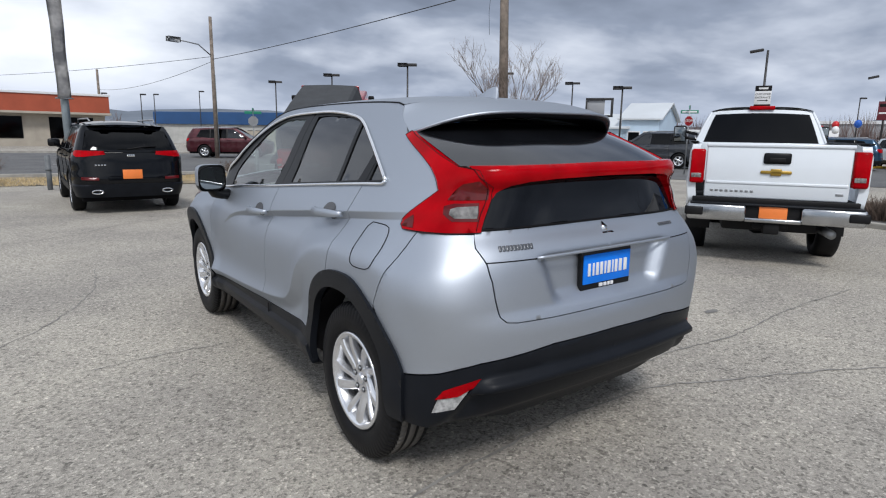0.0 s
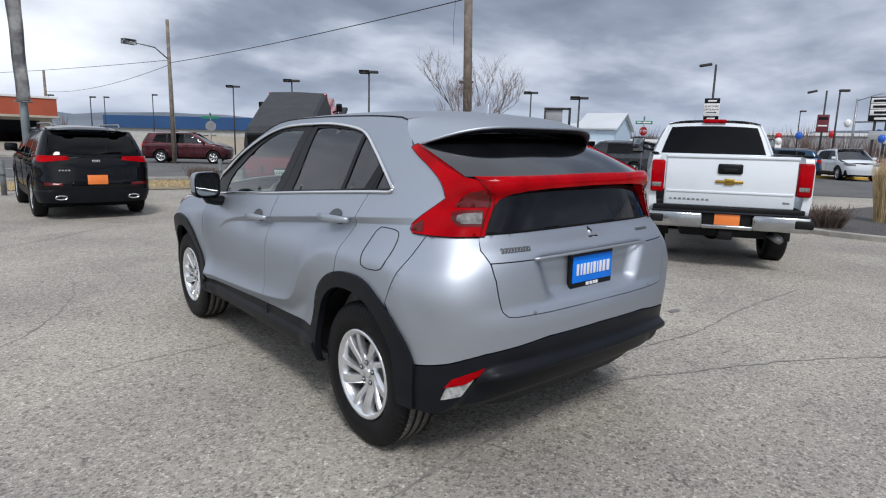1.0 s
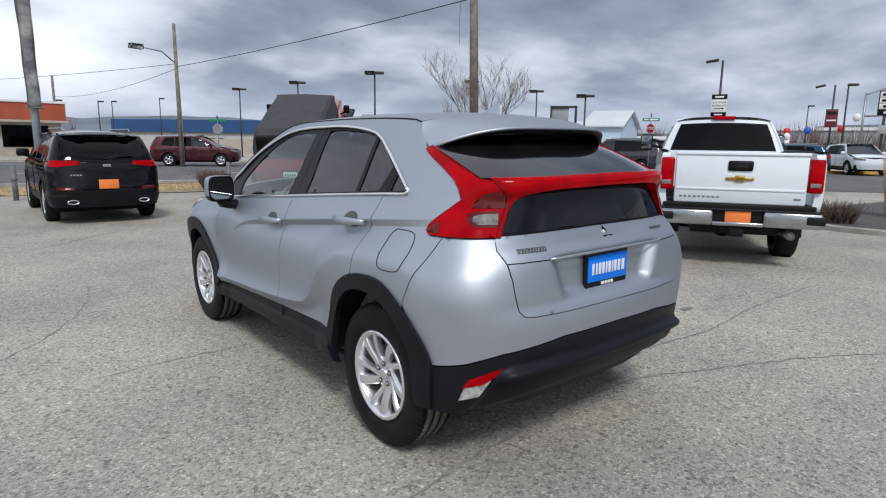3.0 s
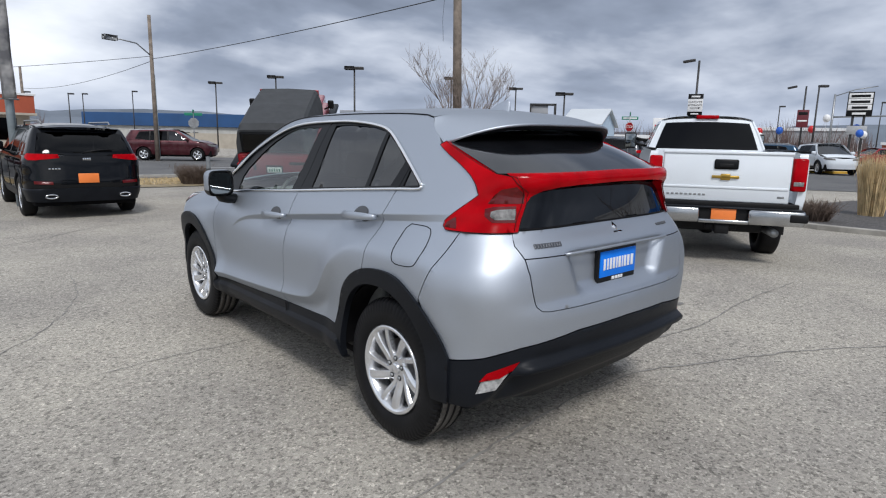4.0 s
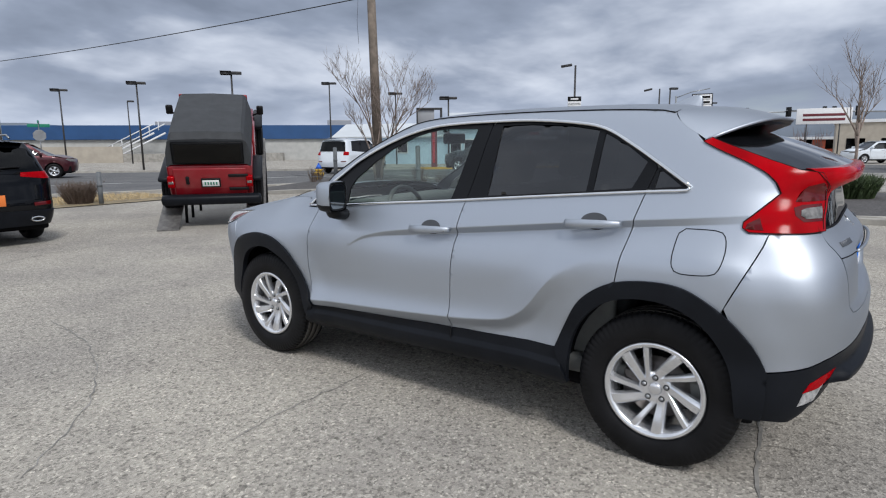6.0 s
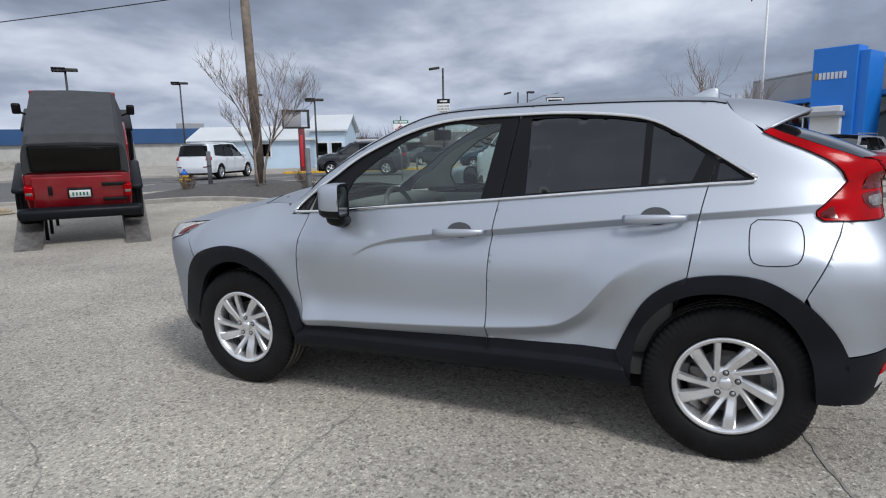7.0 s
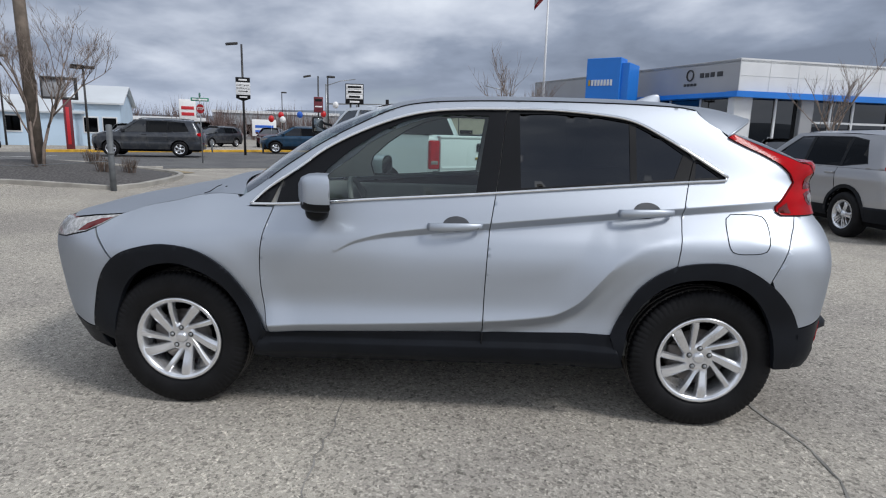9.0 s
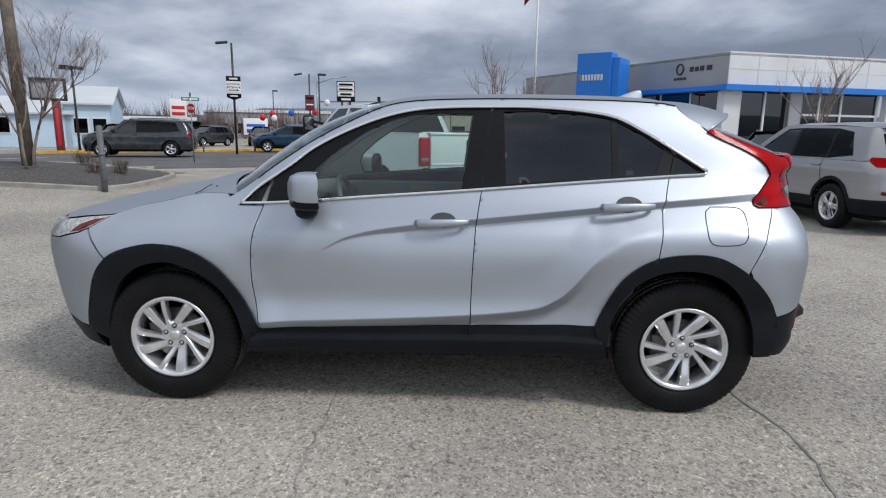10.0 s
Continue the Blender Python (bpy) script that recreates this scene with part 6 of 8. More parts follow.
def pickup():
    """White crew-cab pickup: bed with tailgate, chrome bumper, cab, tow mirrors. Faces +y; origin under the tailgate."""
    truck = thing("pickup_truck", pose(4.89, -.27, 0, 0, 0, -57) @ Matrix.Diagonal((.90, 1, 1, 1)), "white crew-cab pickup truck with a chrome bumper and orange dealer plate", "truck")
    hw, bed, r = 1.0, 2.05, .41
    ax = 1.18
    # bed sides with wheel cut
    for sx in (-1, 1):
        prof = [(0.02, .74), (0.02, 1.40), (.3, 1.42), (bed, 1.42), (bed, .62), (ax + .53, .62)] + [(ax + .52 * math.cos(a), r + .52 * math.sin(a)) for a in np.linspace(.25, math.pi - .25, 13)] + [(ax - .53, .64)]
        bulge = lambda y, z, o=0.0: (sx * (hw - .02 + .025 * smooth(z, .7, .95) - .03 * smooth(z, 1.25, 1.42) + o * 1.0 + .02 * smooth(math.hypot(y - ax, z - r), .75, .5)), y, z)
        side = part("bed_side", sheet(bmesh.new(), prof, bulge, .06, 0, .10), M["white_paint"], truck)
        bm = bmesh.new()
        sweep(bm, [(sx * (hw - .045), .02, 1.425), (sx * (hw - .045), bed, 1.43)], .055, .012, 8)
        part("bed_cap", bm, M["trim"], side)
        lens = part("tail_lamp", boxed(sx * (hw - .10) - .085, sx * (hw - .10) + .085, -.035, .14, .955, 1.345, .025), M["red_lens"], truck, "tall red tail lamp")
        part("lamp_cell", boxed(sx * (hw - .10) - .07, sx * (hw - .10) + .05, -.041, -.03, 1.02, 1.07, .004), M["clear_lens"], lens, "clear reversing lamp")
    gate = part("tailgate", boxed(-.80, .80, -.02, .06, .80, 1.385, .018), M["white_paint"], truck)
    part("gate_top", boxed(-.81, .81, -.035, .07, 1.375, 1.415, .012), M["white_paint"], gate)
    part("gate_swage", boxed(-.78, .78, -.030, .0, .96, .99, .006), M["white_paint"], gate)
    part("gate_handle", boxed(-.15, .15, -.040, -.015, 1.195, 1.315, .02), M["trim"], gate, "black tailgate handle bezel")
    part("handle_grip", boxed(-.09, .09, -.052, -.035, 1.215, 1.265, .01), M["black"], gate)
    bm = bmesh.new()
    for x0, x1, z0, z1 in ((-.17, .17, 1.085, 1.12), (-.06, .06, 1.065, 1.14)):
        box(bm, x0, x1, -.042, -.018, z0, z1, .008)
    part("emblem", bm, M["gold"], gate, "plain gold cross emblem")
    for k in range(9):
        part("badge_bar", boxed(-.73 + k * .058, -.695 + k * .058, -.026, -.018, .868, .892, .002), M["steel"], gate)
    part("badge_bar", boxed(.66, .74, -.026, -.018, .868, .892, .002), M["steel"], gate)
    part("bumper_gap", boxed(-.93, .93, -.05, .10, .73, .80, .01), M["black"], truck)
    # chrome bumper with plate pocket
    bm = bmesh.new()
    for x0, x1 in ((-.98, -.30), (.30, .98)):
        box(bm, x0, x1, -.20, -.04, .55, .735, .03)
    box(bm, -.31, .31, -.20, -.04, .55, .60, .015)
    bump_ob = part("rear_bumper", bm, M["bumper_chrome"], truck, "bright chrome bumper")
    part("step_pad", boxed(-.95, .95, -.19, .0, .728, .748, .006), M["clad"], bump_ob)
    for sx in (-1, 1):
        part("corner_step", boxed(sx * .90 - .11, sx * .90 + .11, -.212, -.10, .60, .70, .02), M["black"], bump_ob)
    part("plate_pocket", boxed(-.30, .30, -.15, -.06, .60, .73, .005), M["black"], bump_ob)
    part("plate", boxed(-.155, .155, -.172, -.155, .595, .735, .004), M["plate_orange"], bump_ob, "orange dealer plate")
    bm = boxed(-.09, .09, -.16, .10, .42, .54, .02)
    box(bm, -.20, .20, -.05, .05, .46, .53, .015)
    part("tow_hitch", bm, M["black"], truck)
    bm = bmesh.new()
    rod(bm, (.62, .35, .46), (.66, -.10, .45), .05, .05, 14)
    part("exhaust_pipe", bm, M["steel"], truck)
    part("bed_floor", boxed(-hw + .1, hw - .1, .06, bed, .72, .80), M["black"], truck)
    part("bed_front", boxed(-hw + .06, hw - .06, bed - .05, bed, .72, 1.42, .01), M["white_paint"], truck)
    part("chassis", boxed(-.55, .55, .1, 5.4, .42, .66, .03), M["black"], truck)
    bm = bmesh.new()
    rod(bm, (-.8, ax, r), (.8, ax, r), .06, .06, 12)
    bmesh.ops.create_uvsphere(bm, u_segments=16, v_segments=10, radius=.17, matrix=Matrix.Translation((0, ax, r)))
    part("rear_axle", bm, M["black"], truck)
    # cab
    cy0, cy1 = bed + .04, bed + 2.55
    belt, top = 1.38, 1.93

    def cabw(z):
        return lerp_tab([(.5, hw - .06), (.8, hw), (1.25, hw), (belt, hw - .05), (1.85, hw * .74), (1.95, hw * .66)], z)

    side_surf = {sx: (lambda sx: (lambda y, z, o=0.0: (sx * (cabw(z) + o), y, z)))(sx) for sx in (-1, 1)}
    low_loop = [(cy0, .60), (cy0, belt), (cy1 - .25, belt), (cy1 + .0, belt - .03), (cy1, .60)]
    up_loop = [(cy0, belt), (cy0 + .16, 1.86), (cy0 + 1.55, 1.88), (cy1 - .22, belt)]
    w1 = [(cy0 + .16, belt + .03), (cy0 + .25, 1.80), (cy0 + .92, 1.82), (cy0 + .92, belt + .03)]
    w2 = [(cy0 + 1.02, belt + .03), (cy0 + 1.02, 1.82), (cy0 + 1.50, 1.82), (cy1 - .38, belt + .03)]
    for sx in (-1, 1):
        part("cab_side", sheet(bmesh.new(), low_loop, side_surf[sx], .09, 0, .04), M["white_paint"], truck)
        part("cab_upper", sheet(bmesh.new(), up_loop, side_surf[sx], .09, 0, .03, [w1, w2]), M["white_paint"], truck)
        for g in (w1, w2):
            part("side_window", sheet(bmesh.new(), g, (lambda sf: (lambda u, v, o=0.0: sf(u, v, o - .008)))(side_surf[sx]), .15, -.004, 0), M["glass_dark"], truck)
        arm = part("tow_mirror", boxed(sx * 1.22 - .12, sx * 1.22 + .12, cy1 - .52, cy1 - .42, 1.40, 1.70, .04), M["trim"], truck, "tall black towing mirror")
        part("mirror_glass", boxed(sx * 1.22 - .10, sx * 1.22 + .10, cy1 - .525, cy1 - .52, 1.43, 1.67, .002), M["mirror"], arm)
        bm = bmesh.new()
        rod(bm, (sx * .9, cy1 - .45, 1.45), (sx * 1.15, cy1 - .46, 1.50), .025, .025, 8)
        rod(bm, (sx * .9, cy1 - .45, 1.55), (sx * 1.15, cy1 - .46, 1.60), .025, .025, 8)
        part("mirror_arm", bm, M["black"], arm)
    part("cab_back", boxed(-hw + .04, hw - .04, cy0 - .02, cy0 + .03, .62, belt + .02, .01), M["white_paint"], truck)

    def back(s, t, inset=0.0):
        x = (2 * s - 1)
        z = belt + (1.86 - belt) * t
        return Vector(((cabw(z) - .005) * x, cy0 + .16 * t + inset - .03 * (1 - x * x), z + .03 * t * (1 - x * x)))

    part("cab_back_frame", grid_patch(bmesh.new(), lambda s, t: back(s, t, .012), 12, 6, 0), M["white_paint"], truck)
    part("rear_window", grid_patch(bmesh.new(), lambda s, t: back(.06 + s * .88, .06 + .84 * t, -.006), 12, 6), M["glass_black"], truck)
    part("roof", grid_patch(bmesh.new(), lambda s, t: Vector((cabw(1.87) * (1 - 2 * t), cy0 + .14 + 1.50 * s, 1.868 + .06 * (1 - (1 - 2 * t) ** 4) - .02 * s)), 10, 14), M["white_paint"], truck)
    part("windscreen", grid_patch(bmesh.new(), lambda s, t: Vector(((cabw(1.87) + .13 * s) * (1 - 2 * t), cy0 + 1.64 + .68 * s, 1.85 + (belt - 1.85) * s + .05 * (1 - (1 - 2 * t) ** 4) * (1 - s))), 6, 10), M["glass_dark"], truck)
    part("bonnet", boxed(-hw + .06, hw - .06, cy1 - .22, cy1 + .85, .65, 1.30, .10), M["white_paint"], truck)
    part("third_brake_lamp", boxed(-.18, .18, cy0 + .10, cy0 + .17, 1.885, 1.94, .012), M["red_lens"], truck, "red high brake lamp")
    for yc in (ax, ax + 3.75):
        for sx in (-1, 1):
            simple_wheel(truck, sx * (hw - .16), yc, r, .29, .25, sx, "rim")
            bm = bmesh.new()
            lathe(bm, [(sx * (hw - .05), .51), (sx * .55, .51), (sx * .55, .05)], Matrix.Translation((0, yc, r)), 24, closed=False)
            bmesh.ops.bisect_plane(bm, geom=bm.verts[:] + bm.edges[:] + bm.faces[:], plane_co=(0, 0, r + .05), plane_no=(0, 0, -1), clear_outer=True)
            part("wheel_well", bm, M["well"], truck)
    for s2 in (-1, 1):
        part("mud_flap", boxed(s2 * .80 - .13, s2 * .80 + .13, ax - .66, ax - .64, .36, .66, .004), M["black"], truck)
    return truck


pickup()


def offroader():
    """Red off-roader with a grey top, tipped up on display ramps. Faces +y; origin at the rear axle."""
    m = pose(3.13, 8.23, .70, 0, 0, -38) @ pose(0, 0, 0, 24) @ Matrix.Scale(.95, 4)
    jeep = thing("off_road_vehicle", m, "red off-road vehicle with grey top, tilted on steel ramps", "car")
    r = .42
    part("tub", boxed(-.76, .76, -.50, 2.55, .08, .72, .05), M["red_paint"], jeep)
    part("tailgate", boxed(-.66, .66, -.545, -.49, .10, .68, .03), M["red_paint"], jeep)
    for z in (.22, .50):
        part("gate_hinge", boxed(.32, .68, -.575, -.54, z, z + .06, .012), M["black"], jeep)
    part("gate_handle", boxed(-.44, -.38, -.575, -.54, .36, .52, .012), M["black"], jeep)
    for sx in (-1, 1):
        lens = part("tail_lamp", boxed(sx * .70 - .06, sx * .70 + .06, -.585, -.50, .30, .52, .015), M["red_lens"], jeep, "square red tail lamp")
        part("lamp_cell", boxed(sx * .70 - .045, sx * .70 + .045, -.59, -.58, .38, .43, .004), M["clear_lens"], lens)
        part("fender_flare", boxed(sx * .84 - .10, sx * .84 + .10, -.52, .52, .38, .47, .04), M["clad"], jeep)
        part("fender_flare", boxed(sx * .84 - .10, sx * .84 + .10, 1.95, 3.0, .42, .52, .04), M["clad"], jeep)
        part("door", boxed(sx * .77 - .025, sx * .77 + .025, .62, 1.72, .12, .74, .02), M["red_paint"], jeep)
        mir = part("door_mirror", boxed(sx * .92 - .07, sx * .92 + .07, 1.72, 1.80, .86, 1.06, .03), M["black"], jeep)
        bm = bmesh.new()
        rod(bm, (sx * .76, 1.76, .84), (sx * .93, 1.76, .92), .02, .02, 8)
        part("mirror_arm", bm, M["black"], mir)
    pf = part("plate_frame", boxed(-.175, .175, -.585, -.545, .30, .48, .01), M["black"], jeep)
    part("plate", boxed(-.15, .15, -.595, -.58, .33, .45, .003), M["plate_white"], pf, "white number plate with plain bars")
    for k in range(5):
        part("bar", boxed(-.11 + k * .05, -.085 + k * .05, -.599, -.592, .36, .42, .001), M["sign_green"], pf)
    bump_ob = part("rear_bumper", boxed(-.90, .90, -.72, -.54, -.02, .16, .05), M["clad"], jeep, "black steel bumper")
    # hard top
    bm = bmesh.new()
    sec = []
    for y, z0, z1, w0, w1 in ((-.50, .72, .74, .74, .74), (-.46, .72, 1.22, .75, .69), (-.36, .72, 1.33, .75, .66), (.6, .72, 1.37, .75, .66), (1.6, .74, 1.36, .75, .66)):
        ring = [(-w0, z0), (-w0 * .99 + .0, z0 + (z1 - z0) * .45), (-w1, z1 - .05), (-w1 + .06, z1), (0, z1 + .02), (w1 - .06, z1), (w1, z1 - .05), (w0 * .99, z0 + (z1 - z0) * .45), (w0, z0)]
        sec.append([bm.verts.new((x, y, z)) for x, z in ring])
    for a, b in zip(sec, sec[1:]):
        for j in range(8):
            bm.faces.new((a[j], a[j + 1], b[j + 1], b[j]))
    bm.faces.new(sec[-1])
    bmesh.ops.recalc_face_normals(bm, faces=bm.faces)
    top = part("hard_top", bm, M["canvas"], jeep, "dark grey hard top", False)
    part("rear_window", boxed(-.63, .63, -.525, -.49, .76, 1.20, .03), M["trim"], jeep, "black rear window")
    part("rear_glass", boxed(-.58, .58, -.531, -.524, .80, 1.16, .002), M["glass_black"], jeep)
    for sx in (-1, 1):
        part("side_window", boxed(sx * .752 - .012, sx * .752 + .012, -.30, .52, .80, 1.20, .01, Matrix.Rotation(sx * -.09, 4, "Y")), M["glass_black"], jeep)
        part("side_window", boxed(sx * .752 - .012, sx * .752 + .012, .64, 1.5, .80, 1.20, .01, Matrix.Rotation(sx * -.09, 4, "Y")), M["glass_black"], jeep)
    part("windscreen", boxed(-.68, .68, 1.62, 1.68, .72, 1.34, .02), M["red_paint"], jeep)
    part("bonnet", boxed(-.62, .62, 1.70, 2.95, .45, .78, .06), M["red_paint"], jeep)
    bm = boxed(-.40, .40, -.4, 3.0, -.12, .10, .02)
    rod(bm, (-.75, 0, 0), (.75, 0, 0), .06, .06, 10)
    rod(bm, (-.75, 2.42, 0), (.75, 2.42, 0), .06, .06, 10)
    for sx in (-1, 1):
        rod(bm, (sx * .5, -.02, .0), (sx * .42, .10, .5), .035, .035, 8)
        rod(bm, (sx * .45, .1, -.02), (sx * .3, 1.1, .0), .03, .03, 8)
    part("chassis", bm, M["black"], jeep)
    for sx in (-1, 1):
        for yc in (0, 2.42):
            w = part("wheel", tyre_mesh(r, .30, .22, 4), M["tyre"], jeep)
            w.matrix_local = pose(sx * .78, yc, 0, 0, 0, 0 if sx < 0 else 180)
            bm = bmesh.new()
            lathe(bm, [(-.12, .225), (-.11, .20), (-.03, .17), (-.05, .05), (-.05, 0)], Matrix(), 28, closed=False)
            part("rim", bm, M["black"], w)
    # ramps
    for sx in (-1, 1):
        a = thing("vehicle_ramp", pose(3.13, 8.23, 0, 0, 0, -38) @ Matrix.Scale(.95, 4), "worn steel display ramp under the off-road vehicle", "ramp", "display ramps")
        bm = bmesh.new()
        deck = [(sx * .78 - .19, -.95, .0), (sx * .78 + .19, -.95, .0), (sx * .78 + .19, 2.9, 1.72), (sx * .78 - .19, 2.9, 1.72)]
        lo = [bm.verts.new((x, y, z - .05 if z > .1 else z)) for x, y, z in deck]
        hi = [bm.verts.new((x, y, z + .03)) for x, y, z in deck]
        bm.faces.new(hi); bm.faces.new(lo[::-1])
        for i in range(4):
            bm.faces.new((lo[i], lo[(i + 1) % 4], hi[(i + 1) % 4], hi[i]))
        bmesh.ops.recalc_face_normals(bm, faces=bm.faces)
        part("deck", bm, M["diamond"], a, "", False)
        for y in (.35, 1.3, 2.7):
            z = (y + .95) * 1.72 / 3.85
            for d in (-.16, .16):
                bm = bmesh.new()
                rod(bm, (sx * .78 + d, y, 0), (sx * .78 + d, y, z), .03, .03, 8)
                part("leg", bm, M["black"], a)


offroader()


# ---- buildings ----
def dealership():
    """Showroom: grey panelled corner, blue band, glass front, blue entrance tower. Local x runs along the short front, y back along the long side."""
    b = thing("dealership", pose(24.2, -11.6, 0), "car dealership with grey panels, blue band and entrance tower", "building")
    # long front to the north, towards the tower: wall plane from the corner
    ang = math.atan2(30.2 - 24.2, -8.3 + 11.6)
    long_m = Matrix.Rotation(-ang, 4, "Z")
    # front A: from the corner towards the tower (local +y turned), front B: from the corner to the right
    part("showroom_wall", boxed(0, .3, 0, 16, 3.62, 5.05, .02, long_m), M["wall_grey"], b, "grey metal panel wall", False)
    part("blue_band", boxed(-.3, .4, -.2, 16, 3.40, 3.62, .02, long_m), M["band_blue"], b, "bright blue canopy band", False)
    part("sill_wall", boxed(.3, .6, .2, 16, 0, .5, 0, long_m), M["wall_block"], b, "", False)
    for k in range(8):
        y0 = .5 + k * 1.9
        part("pane", boxed(.42, .45, y0, y0 + 1.8, .5, 3.42, 0, long_m), M["glass_dark"], b, "", False)
        part("mullion", boxed(.38, .50, y0 + 1.8, y0 + 1.9, .5, 3.42, 0, long_m), M["wall_white"], b, "", False)
    part("back_wall", boxed(5.5, 5.7, .5, 16, 0, 5, 0, long_m), M["wall_grey"], b, "", False)
    # front B
    rot = Matrix.Rotation(radians(-163), 4, "Z")
    part("upper_wall", boxed(-.3, 0, 0, 9.2, 3.62, 5.05, .02, rot), M["wall_white"], b, "pale panel wall", False)
    for k in range(1, 6):
        part("panel_joint", boxed(0, .012, k * 1.55, k * 1.55 + .03, 3.62, 5.05, 0, rot), M["joint"], b, "", False)
    part("panel_joint", boxed(0, .012, 0, 9.2, 4.32, 4.335, 0, rot), M["joint"], b, "", False)
    part("blue_band", boxed(-.4, .3, -.3, 9.2, 3.40, 3.62, .02, rot), M["band_blue"], b, "bright blue canopy band", False)
    part("sill_wall", boxed(-.5, -.2, 0, 9.2, 0, .8, 0, rot), M["wall_block"], b, "", False)
    part("corner_pier", boxed(-.55, -.12, 0, .9, 0, 3.42, .02, rot), M["wall_white"], b, "", False)
    part("mid_pier", boxed(-.5, -.12, 3.6, 4.3, 0, 3.42, .02, rot), M["wall_grey"], b, "", False)
    for y0, y1 in ((1.0, 2.3), (2.4, 3.6), (4.4, 5.4), (5.5, 6.7), (6.8, 8.9)):
        part("pane", boxed(-.38, -.35, y0, y1, .8, 3.42, 0, rot), M["glass_dark"], b, "", False)
        part("mullion", boxed(-.42, -.28, y1, y1 + .1, .8, 3.42, 0, rot), M["wall_white"], b, "", False)
    part("transom", boxed(-.42, -.30, 4.4, 8.9, 2.35, 2.45, 0, rot), M["wall_white"], b, "", False)
    part("door", boxed(-.36, -.30, 5.6, 6.6, 0.1, 2.35, .02, rot), M["glass_dark"], b, "glass entrance door", False)
    part("door_stile", boxed(-.33, -.27, 5.5, 5.62, 0, 2.4, .01, rot), M["steel"], b, "", False)
    part("inner_wall", boxed(-5, -4.8, .5, 9, 0, 3.4, 0, rot), M["wall_tan"], b, "", False)
    bm = bmesh.new()
    p = [Vector((0, 0, 0)), long_m @ Vector((0, 16, 0)), long_m @ Vector((5.6, 16, 0)), rot @ Vector((-6, 9.2, 0)), rot @ Vector((0, 9.2, 0))]
    lo = [bm.verts.new((q.x, q.y, 4.90)) for q in p]
    hi = [bm.verts.new((q.x, q.y, 5.0)) for q in p]
    bm.faces.new(hi); bm.faces.new(lo[::-1])
    for i in range(5):
        bm.faces.new((lo[i], lo[(i + 1) % 5], hi[(i + 1) % 5], hi[i]))
    bmesh.ops.recalc_face_normals(bm, faces=bm.faces)
    part("roof", bm, M["roof_pale"], b, "", False)
    part("showroom_floor", boxed(-6, 8, -8, 12, .01, .06), M["concrete"], b, "", False)
    # lettering on the corner, as plain bars
    for k, (y0, w, h) in enumerate(((.9, .30, .22), (1.35, .22, .22), (1.65, .22, .20), (1.95, .22, .22))):
        part("sign_bar", boxed(-.03, .0, y0, y0 + w, 4.35, 4.35 + h, .01, long_m), M["bronze"], b, "", False)
    bm = bmesh.new()
    sweep(bm, [long_m @ Vector((-.03, 2.75 + .20 * math.cos(q), 4.50 + .24 * math.sin(q))) for q in np.linspace(0, 2 * math.pi, 21)[:-1]], .035, .035, 6, True)
    part("emblem", bm, M["bronze"], b, "plain dark ring emblem")
    for k in range(4):
        part("sign_bar", boxed(-.03, .0, 2.35 + k * .2, 2.50 + k * .2, 4.0, 4.12, .01, long_m), M["bronze"], b, "", False)
    # annex to the right
    part("annex_wall", boxed(-.3, 0, 9.2, 22, 0, 4.2, .02, rot), M["wall_white"], b, "", False)
    # tower
    t = thing("entrance_tower", pose(27.1, -7.55, 0), "tall bright blue entrance tower with a pale portal", "building")
    tm = Matrix.Rotation(radians(-30), 4, "Z")
    part("tower_block", boxed(.1, 1.8, .1, .6, 0, 5.15, .03, tm), M["band_blue"], t, "", False)
    part("tower_face", boxed(-.05, 1.0, .5, 2.25, 0, 5.4, .03, tm), M["band_blue"], t, "", False)
    part("portal", boxed(-.30, .0, .9, 2.1, 0, 2.9, .03, tm), M["wall_white"], t, "pale entrance portal", False)
    part("canopy", boxed(-.9, .0, .8, 2.6, 2.45, 2.65, .02, tm), M["wall_grey"], t, "", False)
    for k in range(8):
        part("sign_bar", boxed(-.09, -.05, 2.0 - k * .16, 2.0 - k * .16 + .11, 4.05, 4.34, .008, tm), M["gold" if k == 0 else "wall_white"], t, "", False)


dealership()


def long_blue_building():
    b = thing("warehouse_store", pose(14.5, 84, 0, 0, 0, -44.5), "long pale store with a deep blue fascia across the street", "building")
    part("wall", boxed(-2, 56, 0, 14, 0, 2.5), M["wall_block"], b, "", False)
    part("fascia", boxed(-2.3, 56.3, -.35, 14.2, 2.5, 4.1, .03), M["fascia_deep"], b, "deep blue metal fascia", False)
    part("ramp_wall", boxed(18, 40, -2.5, -.5, 0, .9), M["concrete"], b, "", False)
    for k in range(2):
        for d in (0, 1.1):
            part("window", boxed(8 + k * 3 + d, 8.7 + k * 3 + d, -.06, .05, .9, 1.8, .01), M["glass_black"], b, "", False)
    bm = bmesh.new()
    for d in (0, 1.2):
        rod(bm, (20 + d, -1.6, .2), (26 + d, -1.6, 3.2), .10, .10, 6)
        rod(bm, (20 + d, -1.6, 1.2), (26 + d, -1.6, 4.2), .06, .06, 6)
    for k in range(7):
        rod(bm, (20.5 + k, -1.6, .5 + k * .5), (20.5 + k, -1.6, 1.5 + k * .5), .05, .05, 6)
    part("outside_stair", bm, M["wall_white"], b, "white outside stair")
    for x, w, h in ((30, 3, 1.0), (24.5, 2, .6), (45, 3, .8)):
        part("roof_unit", boxed(x, x + w, 4, 6, 4.1, 4.1 + h, .05), M["wall_grey"], b, "", False)
    part("fence", boxed(10, 24, -6, -5.9, 0, 1.7), M["wall_tan"], b, "", False)


long_blue_building()


